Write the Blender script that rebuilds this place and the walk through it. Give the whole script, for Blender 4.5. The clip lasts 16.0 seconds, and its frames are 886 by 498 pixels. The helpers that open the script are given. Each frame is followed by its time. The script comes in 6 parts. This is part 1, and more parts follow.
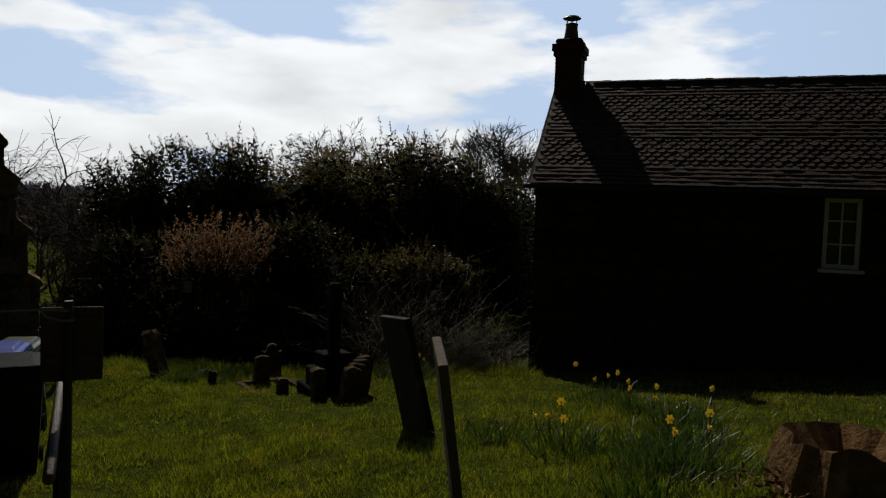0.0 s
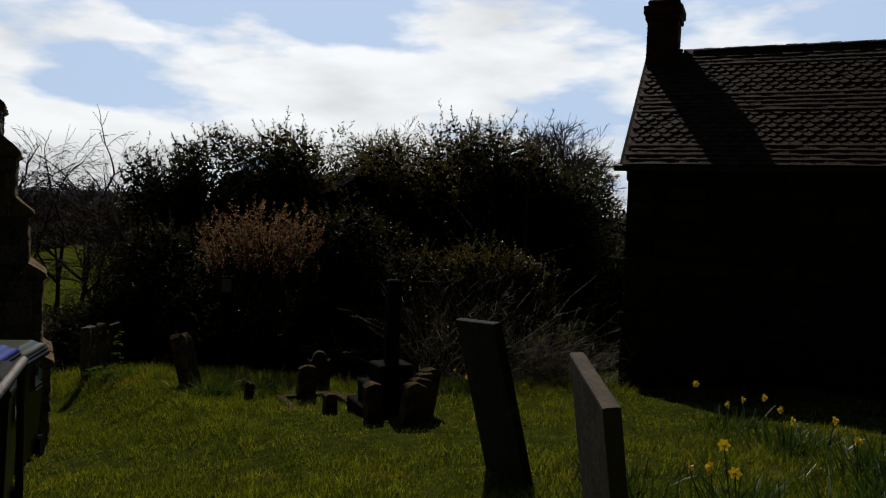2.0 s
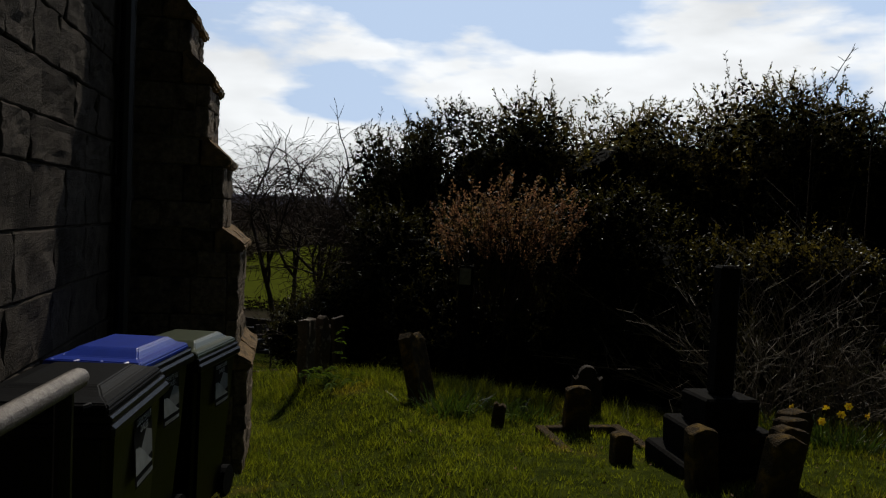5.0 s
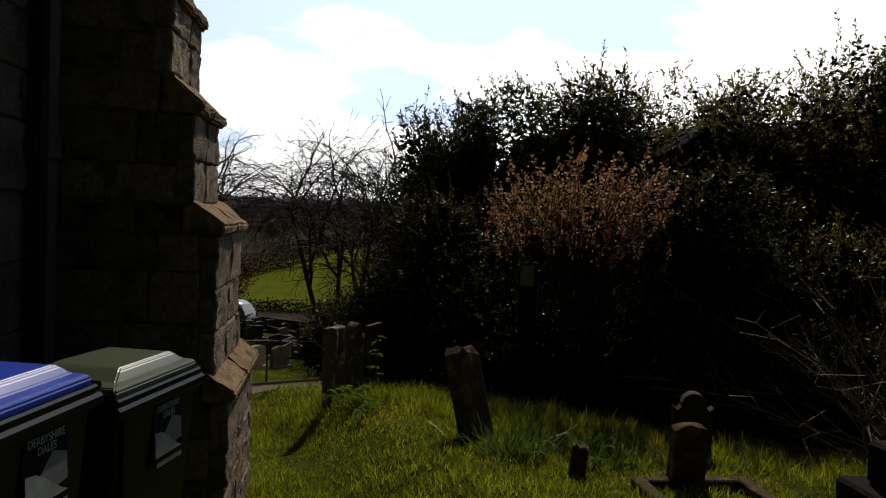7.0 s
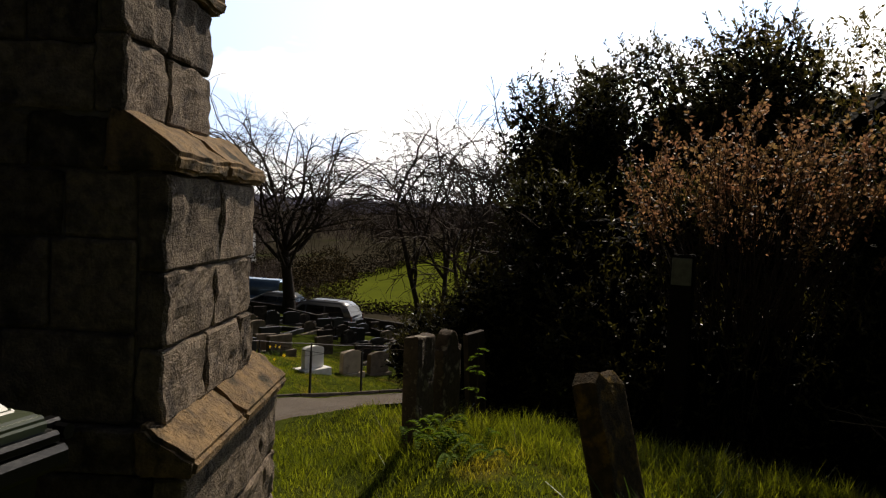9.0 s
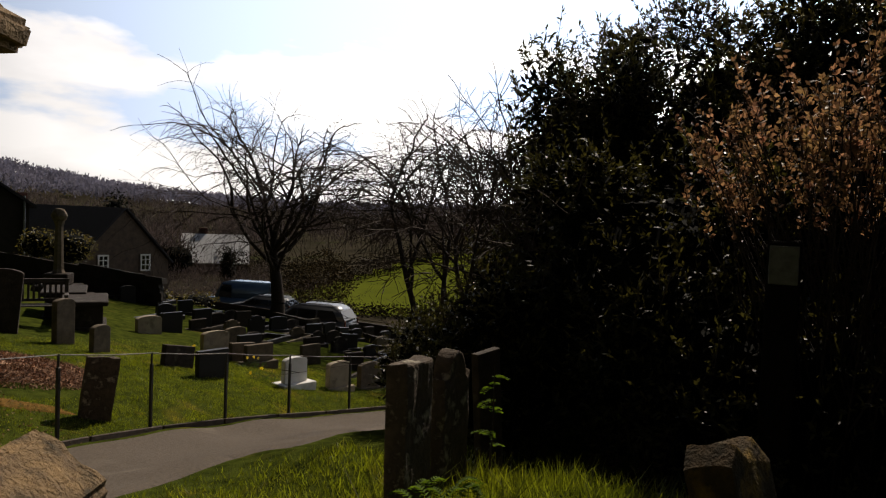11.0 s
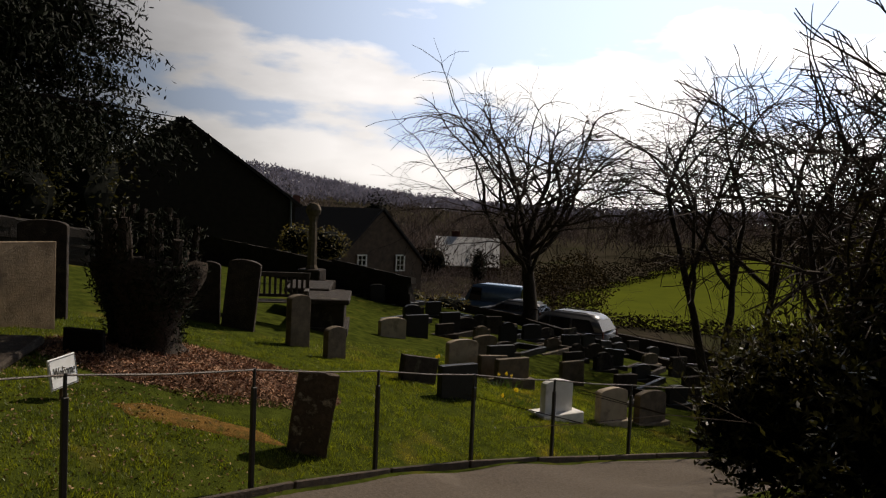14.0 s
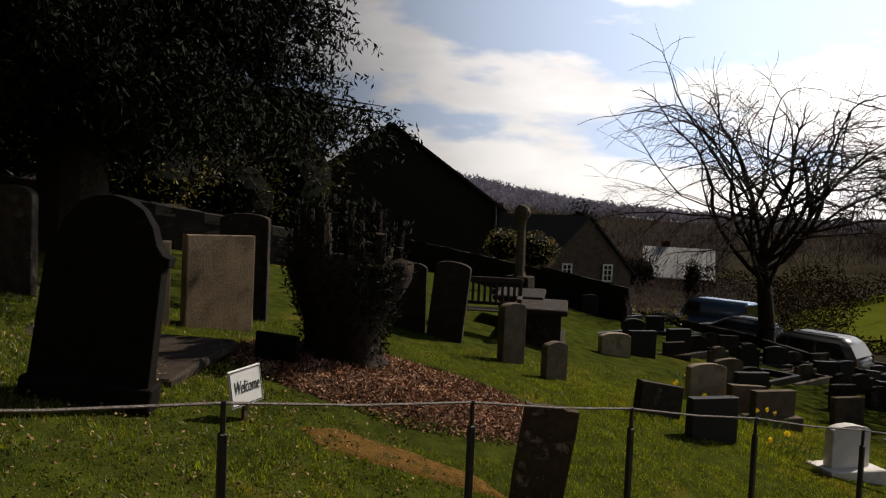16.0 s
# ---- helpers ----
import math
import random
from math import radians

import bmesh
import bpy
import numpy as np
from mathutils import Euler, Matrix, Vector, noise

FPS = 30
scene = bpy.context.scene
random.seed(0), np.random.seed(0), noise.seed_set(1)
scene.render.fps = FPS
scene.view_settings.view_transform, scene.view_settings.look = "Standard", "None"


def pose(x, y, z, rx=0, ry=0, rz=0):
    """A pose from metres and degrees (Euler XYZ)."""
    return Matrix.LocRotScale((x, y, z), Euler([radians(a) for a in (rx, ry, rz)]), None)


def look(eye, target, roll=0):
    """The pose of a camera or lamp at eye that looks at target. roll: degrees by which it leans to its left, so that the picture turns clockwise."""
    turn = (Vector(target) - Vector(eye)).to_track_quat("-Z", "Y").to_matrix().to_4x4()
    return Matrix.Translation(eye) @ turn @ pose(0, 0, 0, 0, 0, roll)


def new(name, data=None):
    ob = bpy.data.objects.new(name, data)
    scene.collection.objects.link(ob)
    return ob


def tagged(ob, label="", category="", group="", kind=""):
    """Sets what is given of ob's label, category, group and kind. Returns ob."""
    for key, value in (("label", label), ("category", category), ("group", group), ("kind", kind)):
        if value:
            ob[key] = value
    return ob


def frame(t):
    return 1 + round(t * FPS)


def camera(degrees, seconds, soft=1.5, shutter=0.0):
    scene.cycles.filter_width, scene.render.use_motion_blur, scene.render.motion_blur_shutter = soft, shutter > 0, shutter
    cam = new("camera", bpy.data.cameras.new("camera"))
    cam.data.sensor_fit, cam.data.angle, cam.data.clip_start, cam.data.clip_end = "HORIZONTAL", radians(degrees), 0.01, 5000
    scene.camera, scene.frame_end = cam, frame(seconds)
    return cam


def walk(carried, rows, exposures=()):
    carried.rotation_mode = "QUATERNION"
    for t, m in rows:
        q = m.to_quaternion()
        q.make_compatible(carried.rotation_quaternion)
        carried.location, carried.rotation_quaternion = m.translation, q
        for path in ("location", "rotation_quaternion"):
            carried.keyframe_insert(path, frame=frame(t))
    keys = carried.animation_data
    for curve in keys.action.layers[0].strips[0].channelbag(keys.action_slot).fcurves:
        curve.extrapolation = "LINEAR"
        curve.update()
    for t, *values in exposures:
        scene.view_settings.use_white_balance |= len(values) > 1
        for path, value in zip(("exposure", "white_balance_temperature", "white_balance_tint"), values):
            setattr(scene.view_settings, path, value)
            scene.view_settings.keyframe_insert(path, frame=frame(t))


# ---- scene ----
cam = camera(61.8, 16.0, soft=1.2)
METRES, EYE, TILT, LEAN, TURN = 16.0, 1.5, 0.0, 0.0, 0.0
ROWS = [
    (0.0, 0.0, 0.0, 0.0, 0.1, -2.73, -2.18),
    (0.5, -0.0074, 0.0294, -0.0058, 1.38, -2.57, -2.33),
    (1.0, -0.0159, 0.0602, -0.012, 2.18, -2.65, -2.2),
    (1.5, -0.0175, 0.0933, -0.0151, 3.99, -2.47, -2.14),
    (2.0, -0.0231, 0.1218, -0.0193, 4.04, -2.39, -2.31),
    (2.5, -0.0312, 0.1506, -0.0218, 4.59, -2.38, -2.4),
    (3.0, -0.0429, 0.1815, -0.0268, 9.87, -2.46, -2.59),
    (3.5, -0.0546, 0.2106, -0.0307, 11.17, -2.41, -2.56),
    (4.0, -0.0695, 0.2407, -0.0361, 15.94, -2.77, -2.62),
    (4.5, -0.0859, 0.2675, -0.0429, 16.95, -2.54, -2.74),
    (5.0, -0.1004, 0.2938, -0.0498, 20.99, -2.6, -2.63),
    (7.5, -0.1601, 0.4307, -0.0676, 27.42, -2.42, -2.41),
    (8.0, -0.1757, 0.4599, -0.0741, 33.57, -2.79, -2.67),
    (8.5, -0.1915, 0.4892, -0.0787, 33.55, -2.56, -2.56),
    (9.0, -0.206, 0.5185, -0.0795, 33.55, -2.57, -2.57),
    (11.5, -0.2931, 0.6432, -0.0961, 33.46, -2.32, -2.18),
    (12.0, -0.314, 0.6671, -0.1006, 33.6, -2.22, -2.19),
    (12.5, -0.3357, 0.6894, -0.1027, 34.26, -2.11, -2.09),
    (13.0, -0.362, 0.71, -0.1051, 42.7, -2.36, -2.24),
    (13.5, -0.3912, 0.728, -0.1089, 47.98, -2.58, -2.48),
    (14.0, -0.4197, 0.7453, -0.1131, 52.44, -2.68, -2.47),
    (14.5, -0.4462, 0.7583, -0.1159, 55.51, -2.57, -2.54),
    (15.0, -0.4732, 0.7701, -0.118, 56.9, -2.45, -2.47),
    (15.5, -0.499, 0.7804, -0.1218, 62.11, -2.52, -2.39),
    (16.0, -0.5236, 0.7829, -0.1271, 67.79, -2.56, -2.56),
]
walk(cam, [(t, pose(0, 0, EYE, TILT, LEAN, TURN) @ pose(METRES * x, METRES * y, METRES * z, 90 + pitch, roll, yaw)) for t, x, y, z, yaw, pitch, roll in ROWS],
     exposures=[(0.0, -1.2, 6400, 8), (5.0, -1.15, 6400, 8), (7.3, -0.36, 6700, 10), (9.0, -0.10, 6900, 12), (11.5, -0.25, 6950, 13), (14.5, -0.36, 6950, 13), (16.0, -0.28, 6950, 13)])

# ---- world, sun ----
SUN_AZ, SUN_EL = 14.0, 45.0          # degrees left of +y, and above the horizon
SUN_DIR = Vector((-math.sin(radians(SUN_AZ)) * math.cos(radians(SUN_EL)), math.cos(radians(SUN_AZ)) * math.cos(radians(SUN_EL)), math.sin(radians(SUN_EL))))


def make_world():
    w = bpy.data.worlds.new("sky")
    scene.world = w
    w.use_nodes = True
    nt = w.node_tree
    n, l = nt.nodes, nt.links
    n.clear()
    out = n.new("ShaderNodeOutputWorld")
    bg = n.new("ShaderNodeBackground")
    sky = n.new("ShaderNodeTexSky")
    sky.sky_type = 'NISHITA'
    sky.sun_disc = False
    sky.sun_elevation = radians(SUN_EL)
    sky.sun_rotation = radians(-SUN_AZ)
    tc = n.new("ShaderNodeTexCoord")
    mp = n.new("ShaderNodeMapping")
    mp.inputs["Scale"].default_value = (1.0, 1.0, 3.1)
    mp.inputs["Location"].default_value = (0.35, 0.2, 0.10)
    l.new(tc.outputs["Generated"], mp.inputs["Vector"])
    nz = n.new("ShaderNodeTexNoise")
    nz.inputs["Scale"].default_value = 3.6
    nz.inputs["Detail"].default_value = 10.0
    nz.inputs["Roughness"].default_value = 0.52
    nz.inputs["Distortion"].default_value = 0.0
    l.new(mp.outputs["Vector"], nz.inputs["Vector"])
    # more cloud low down
    sep = n.new("ShaderNodeSeparateXYZ")
    l.new(tc.outputs["Generated"], sep.inputs[0])
    low = n.new("ShaderNodeMapRange")
    low.inputs["From Min"].default_value = 0.02
    low.inputs["From Max"].default_value = 0.42
    low.inputs["To Min"].default_value = 0.15
    low.inputs["To Max"].default_value = -0.09
    l.new(sep.outputs["Z"], low.inputs["Value"])
    add = n.new("ShaderNodeMath")
    l.new(nz.outputs["Fac"], add.inputs[0])
    l.new(low.outputs["Result"], add.inputs[1])
    ramp = n.new("ShaderNodeValToRGB")
    ramp.color_ramp.elements[0].position = 0.515
    ramp.color_ramp.elements[0].color = (0, 0, 0, 1)
    ramp.color_ramp.elements[1].position = 0.60
    ramp.color_ramp.elements[1].color = (1, 1, 1, 1)
    l.new(add.outputs[0], ramp.inputs["Fac"])
    # brightness of the sky follows the angle to the sun
    nrm = n.new("ShaderNodeVectorMath")
    nrm.operation = 'NORMALIZE'
    l.new(tc.outputs["Generated"], nrm.inputs[0])
    dot = n.new("ShaderNodeVectorMath")
    dot.operation = 'DOT_PRODUCT'
    dot.inputs[1].default_value = Vector((-math.sin(radians(4)), math.cos(radians(4)), 0.15)).normalized()
    l.new(nrm.outputs[0], dot.inputs[0])
    glow = n.new("ShaderNodeMapRange")
    glow.interpolation_type = 'SMOOTHSTEP'
    glow.inputs["From Min"].default_value = 0.12
    glow.inputs["From Max"].default_value = 0.95
    glow.inputs["To Min"].default_value = 0.008
    glow.inputs["To Max"].default_value = 1.0
    l.new(dot.outputs["Value"], glow.inputs["Value"])
    cloud = n.new("ShaderNodeMix")
    cloud.data_type = 'RGBA'
    cloud.inputs[6].default_value = (5.9, 7.3, 9.7, 1)
    cloud.inputs[7].default_value = (9.6, 9.7, 10.0, 1)
    l.new(ramp.outputs["Color"], cloud.inputs[0])
    # grey undersides in the cloud
    nz2 = n.new("ShaderNodeTexNoise")
    nz2.inputs["Scale"].default_value = 5.5
    nz2.inputs["Detail"].default_value = 6.0
    l.new(mp.outputs["Vector"], nz2.inputs["Vector"])
    under = n.new("ShaderNodeMapRange")
    under.inputs["From Min"].default_value = 0.32
    under.inputs["From Max"].default_value = 0.62
    under.inputs["To Min"].default_value = 0.80
    under.inputs["To Max"].default_value = 1.06
    l.new(nz2.outputs["Fac"], under.inputs["Value"])
    shaded = n.new("ShaderNodeVectorMath")
    shaded.operation = 'SCALE'
    shaded.inputs[0].default_value = (10.8, 10.8, 10.9)
    l.new(under.outputs["Result"], shaded.inputs["Scale"])
    l.new(shaded.outputs[0], cloud.inputs[7])
    mul = n.new("ShaderNodeVectorMath")
    mul.operation = 'SCALE'
    l.new(cloud.outputs[2], mul.inputs[0])
    # the sky is deeper towards the zenith
    deep = n.new("ShaderNodeMapRange")
    deep.interpolation_type = 'SMOOTHSTEP'
    deep.inputs["From Min"].default_value = 0.36
    deep.inputs["From Max"].default_value = 0.75
    deep.inputs["To Min"].default_value = 1.0
    deep.inputs["To Max"].default_value = 0.10
    l.new(sep.outputs["Z"], deep.inputs["Value"])
    prod = n.new("ShaderNodeMath")
    prod.operation = 'MULTIPLY'
    l.new(glow.outputs["Result"], prod.inputs[0])
    l.new(deep.outputs["Result"], prod.inputs[1])
    l.new(prod.outputs[0], mul.inputs["Scale"])
    mx = n.new("ShaderNodeMix")
    mx.data_type = 'RGBA'
    mx.inputs[0].default_value = 0.95
    l.new(sky.outputs[0], mx.inputs[6])
    l.new(mul.outputs[0], mx.inputs[7])
    l.new(mx.outputs[2], bg.inputs["Color"])
    bg.inputs["Strength"].default_value = 0.195
    l.new(bg.outputs[0], out.inputs["Surface"])


make_world()
sun_data = bpy.data.lights.new("sun", 'SUN')
sun_data.energy, sun_data.angle, sun_data.color = 4.6, radians(0.53), (1.0, 0.92, 0.80)
sun = new("sun", sun_data)
sun.matrix_world = look(SUN_DIR * 50, (0, 0, 0))


# ---- materials ----
def mat(name, base, second=None, scale=8.0, rough=0.8, metal=0.0, bump=0.2, bump_scale=40.0, third=None, third_scale=1.5, third_at=0.58, spec=0.5, per_object=0.0, leaf=0.0, through_light=None):
    """A principled material with two scales of variation, stains and fine relief."""
    m = bpy.data.materials.new(name)
    m.use_nodes = True
    nt = m.node_tree
    n, l = nt.nodes, nt.links
    b = n["Principled BSDF"]
    tc = n.new("ShaderNodeTexCoord")
    coords = tc.outputs["Object"]
    if per_object:
        info = n.new("ShaderNodeObjectInfo")
        off = n.new("ShaderNodeVectorMath")
        off.operation = 'SCALE'
        off.inputs[0].default_value = (37.0, 17.0, 29.0)
        l.new(info.outputs["Random"], off.inputs["Scale"])
        ad = n.new("ShaderNodeVectorMath")
        l.new(tc.outputs["Object"], ad.inputs[0])
        l.new(off.outputs[0], ad.inputs[1])
        coords = ad.outputs[0]

    def noise_tex(s, detail=5.0):
        t = n.new("ShaderNodeTexNoise")
        t.inputs["Scale"].default_value, t.inputs["Detail"].default_value, t.inputs["Roughness"].default_value = s, detail, 0.6
        l.new(coords, t.inputs["Vector"])
        return t.outputs["Fac"]

    def mixed(fac, a, c):
        x = n.new("ShaderNodeMix")
        x.data_type = 'RGBA'
        l.new(fac, x.inputs[0])
        for i, v in ((6, a), (7, c)):
            if isinstance(v, tuple):
                x.inputs[i].default_value = (*v, 1)
            else:
                l.new(v, x.inputs[i])
        return x.outputs[2]

    def ramped(fac, lo, hi):
        r = n.new("ShaderNodeMapRange")
        r.inputs["From Min"].default_value, r.inputs["From Max"].default_value = lo, hi
        l.new(fac, r.inputs["Value"])
        return r.outputs["Result"]

    col = mixed(ramped(noise_tex(scale), 0.35, 0.65), base, second or tuple(c * 0.7 for c in base))
    if third:
        col = mixed(ramped(noise_tex(third_scale), third_at, third_at + 0.12), col, third)
    if per_object:
        hsv = n.new("ShaderNodeHueSaturation")
        mr = n.new("ShaderNodeMapRange")
        mr.inputs["To Min"].default_value, mr.inputs["To Max"].default_value = 1 - per_object, 1 + per_object
        l.new(info.outputs["Random"], mr.inputs["Value"])
        l.new(mr.outputs["Result"], hsv.inputs["Value"])
        l.new(col, hsv.inputs["Color"])
        col = hsv.outputs["Color"]
    if leaf:
        geo = n.new("ShaderNodeNewGeometry")
        hsv = n.new("ShaderNodeHueSaturation")
        mr = n.new("ShaderNodeMapRange")
        mr.inputs["To Min"].default_value, mr.inputs["To Max"].default_value = 1 - leaf, 1 + leaf
        l.new(geo.outputs["Random Per Island"], mr.inputs["Value"])
        l.new(mr.outputs["Result"], hsv.inputs["Value"])
        l.new(col, hsv.inputs["Color"])
        col = hsv.outputs["Color"]
    l.new(col, b.inputs["Base Color"])
    if through_light:
        tr = n.new("ShaderNodeBsdfTranslucent")
        tint = n.new("ShaderNodeMix")
        tint.data_type = 'RGBA'
        tint.blend_type = 'MULTIPLY'
        tint.inputs[0].default_value = 1.0
        tint.inputs[7].default_value = (*through_light, 1)
        l.new(col, tint.inputs[6])
        l.new(tint.outputs[2], tr.inputs["Color"])
        both = n.new("ShaderNodeAddShader")
        l.new(b.outputs[0], both.inputs[0])
        l.new(tr.outputs[0], both.inputs[1])
        l.new(both.outputs[0], n["Material Output"].inputs["Surface"])
    b.inputs["Roughness"].default_value, b.inputs["Metallic"].default_value = rough, metal
    b.inputs["Specular IOR Level"].default_value = spec
    if bump:
        bp = n.new("ShaderNodeBump")
        bp.inputs["Strength"].default_value, bp.inputs["Distance"].default_value = bump, 0.02
        l.new(noise_tex(bump_scale, 4.0), bp.inputs["Height"])
        l.new(bp.outputs["Normal"], b.inputs["Normal"])
    return m


M_GRASS = mat("turf", (0.060, 0.073, 0.012), (0.026, 0.034, 0.007), 4.5, 0.95, bump=0.8, bump_scale=45, third=(0.086, 0.078, 0.016), third_scale=1.3, third_at=0.57, spec=0.0)
M_BLADE = mat("grass_blades", through_light=(1.60, 1.52, 0.5), base=(0.086, 0.098, 0.012), second=(0.038, 0.050, 0.008), scale=2.2, rough=0.42, bump=0, leaf=0.75, spec=0.4, third=(0.112, 0.098, 0.022), third_scale=1.3, third_at=0.58)
M_DRY = mat("dry_turf", (0.20, 0.105, 0.032), (0.10, 0.066, 0.020), 14, 0.95, bump=1.0, bump_scale=70, third=(0.060, 0.056, 0.014), third_scale=5, third_at=0.56, spec=0.0)
M_SCRUB = mat("brown_scrubland", (0.050, 0.041, 0.030), (0.028, 0.026, 0.016), 0.4, 0.95, bump=0.8, bump_scale=4, third=(0.035, 0.04, 0.014), third_scale=0.06, spec=0.0)
# copy of the gritstone, coloured darker so the church wall reads dimmer
M_WALLSTONE = mat("darkened_wall_gritstone", (0.088, 0.075, 0.063), (0.055, 0.047, 0.040), 9, 0.95, bump=0.9, bump_scale=90, third=(0.036, 0.031, 0.027), third_scale=1.4, third_at=0.52, per_object=0.15, spec=0.03)
M_CHIP = mat("pale_wood_chip", (0.40, 0.24, 0.15), (0.18, 0.088, 0.055), 3, 0.9, bump=0, leaf=0.8, spec=0.2)
M_TARMAC = mat("path_tarmac", (0.125, 0.098, 0.074), (0.082, 0.066, 0.051), 30, 0.9, bump=0.6, bump_scale=120, third=(0.15, 0.12, 0.092), third_scale=0.8, spec=0.15)
M_KERB = mat("kerb_timber", (0.085, 0.058, 0.038), (0.045, 0.032, 0.023), 12, 0.9, bump=0.6, per_object=0.25)
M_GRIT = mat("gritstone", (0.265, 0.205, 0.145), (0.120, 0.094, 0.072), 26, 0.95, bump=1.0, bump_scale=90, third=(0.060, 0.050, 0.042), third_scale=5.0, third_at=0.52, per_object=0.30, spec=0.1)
M_CAP = mat("weathered_coping", (0.32, 0.21, 0.105), (0.17, 0.12, 0.075), 16, 0.92, bump=1.0, bump_scale=60, third=(0.07, 0.060, 0.042), third_scale=7.0, third_at=0.53, per_object=0.2, spec=0.1)
M_MORTAR = mat("mortar", (0.19, 0.165, 0.135), (0.11, 0.095, 0.078), 20, 0.95, bump=0.8, spec=0.1)
M_HEAD_DARK = mat("dark_gravestone", (0.046, 0.034, 0.025), (0.024, 0.018, 0.014), 9, 0.85, bump=0.6, third=(0.10, 0.085, 0.06), third_scale=3, per_object=0.3, spec=0.2)
# near-black base for the cross, the pillar and the darkest gravestones
M_NEAR_BLACK_STONE = mat("near_black_gravestone", (0.012, 0.0105, 0.009), (0.008, 0.007, 0.0065), 9, 0.9, bump=0.5, third=(0.030, 0.026, 0.020), third_scale=4, third_at=0.62, per_object=0.2, spec=0.06)
M_LICHEN = mat("lichened_gravestone", (0.12, 0.092, 0.068), (0.05, 0.040, 0.031), 9, 0.9, bump=1.0, bump_scale=30, third=(0.34, 0.30, 0.23), third_scale=9, third_at=0.57, spec=0.12)
M_LITTER_GLINT = mat("dead_leaf_and_glint", (0.30, 0.20, 0.10), (0.20, 0.13, 0.06), 8, 0.8, bump=0, leaf=0.5, spec=0.2)
M_HEAD_GREY = mat("brown_grey_gravestone", (0.17, 0.130, 0.090), (0.10, 0.078, 0.056), 7, 0.85, bump=0.35, third=(0.07, 0.056, 0.04), third_scale=2.5, per_object=0.2, spec=0.2)
M_HEAD_BEIGE = mat("beige_sandstone", (0.30, 0.225, 0.15), (0.20, 0.150, 0.100), 5, 0.88, bump=0.35, bump_scale=60, third=(0.125, 0.092, 0.062), third_scale=2.2, third_at=0.54, spec=0.12)
M_HEAD_PALE = mat("pale_gravestone", (0.38, 0.31, 0.22), (0.28, 0.225, 0.165), 6, 0.8, bump=0.25, third=(0.18, 0.145, 0.10), third_scale=3, per_object=0.1, spec=0.2)
M_HEAD_WHITE = mat("white_marble", (0.70, 0.68, 0.64), (0.6, 0.58, 0.54), 5, 0.6, bump=0.1, third=(0.4, 0.39, 0.35), third_scale=3)
M_HEAD_BLACK = mat("black_granite", (0.014, 0.013, 0.013), (0.024, 0.022, 0.020), 60, 0.5, bump=0.05, per_object=0.3, spec=0.2)
M_MOSS = mat("mossy_gravestone", (0.095, 0.064, 0.034), (0.045, 0.036, 0.022), 16, 0.95, bump=1.0, bump_scale=60, third=(0.20, 0.125, 0.028), third_scale=6, third_at=0.52, spec=0.1)
M_BARK = mat("bark", (0.055, 0.042, 0.033), (0.028, 0.022, 0.018), 14, 0.95, bump=1.0, bump_scale=35, spec=0.1)
M_TWIG = mat("twigs", (0.075, 0.055, 0.042), (0.05, 0.037, 0.03), 5, 0.85, bump=0, spec=0.15)
M_PALETWIG = mat("pale_twigs", (0.22, 0.19, 0.15), (0.12, 0.10, 0.08), 6, 0.8, bump=0, spec=0.2, leaf=0.4)
M_LAUREL = mat("laurel_leaves", through_light=(0.75, 0.68, 0.34), base=(0.034, 0.032, 0.013), second=(0.019, 0.020, 0.009), scale=1.2, rough=0.45, bump=0, leaf=0.65, spec=0.12)
M_OLIVE = mat("olive_leaves", through_light=(1.1, 0.95, 0.45), base=(0.066, 0.058, 0.020), second=(0.040, 0.038, 0.014), scale=1.2, rough=0.45, bump=0, leaf=0.6, spec=0.3)
M_COPPER = mat("copper_leaves", through_light=(1.2, 0.95, 0.75), base=(0.135, 0.080, 0.056), second=(0.105, 0.082, 0.038), scale=4, rough=0.6, bump=0, leaf=0.7, spec=0.2)
M_YEW = mat("yew_needles", (0.010, 0.013, 0.006), (0.015, 0.018, 0.008), 3, 0.7, bump=0, leaf=0.5, spec=0.08)
# near-black fill that stands for the shade inside bushes and crowns
M_SHADE_CORE = mat("black_shade_core", (0.004, 0.005, 0.003), (0.006, 0.006, 0.004), 6, 0.95, bump=0, spec=0.05)
M_DAFF_LEAF = mat("daffodil_leaf", through_light=(0.7, 0.7, 0.3), base=(0.040, 0.066, 0.016), second=(0.028, 0.050, 0.012), scale=6, rough=0.5, bump=0, leaf=0.35)
M_DAFF = mat("daffodil_petal", through_light=(0.4, 0.4, 0.2), base=(0.80, 0.62, 0.06), second=(0.75, 0.5, 0.04), scale=30, rough=0.6, bump=0)
M_ROOF = mat("clay_roof_tile", (0.105, 0.062, 0.046), (0.060, 0.038, 0.030), 16, 0.8, bump=0.6, per_object=0.40, third=(0.115, 0.092, 0.075), third_scale=2, spec=0.2)
M_COTTAGE = mat("cottage_stone", (0.050, 0.036, 0.026), (0.030, 0.023, 0.018), 5, 0.95, bump=1.0, bump_scale=20, per_object=0.25, spec=0.1)
M_BRICK = mat("chimney_brick", (0.12, 0.05, 0.036), (0.08, 0.036, 0.028), 12, 0.9, bump=0.6, per_object=0.3, spec=0.15)
M_POT = mat("terracotta_pot", (0.20, 0.12, 0.08), None, 8, 0.8, bump=0.3)
M_FRAME = mat("white_paint", (0.72, 0.70, 0.62), (0.6, 0.58, 0.5), 20, 0.55, bump=0.1)
M_STEEL = mat("galvanised_rail", (0.20, 0.18, 0.16), (0.12, 0.105, 0.095), 60, 0.58, metal=0.75, bump=0.4, bump_scale=150)
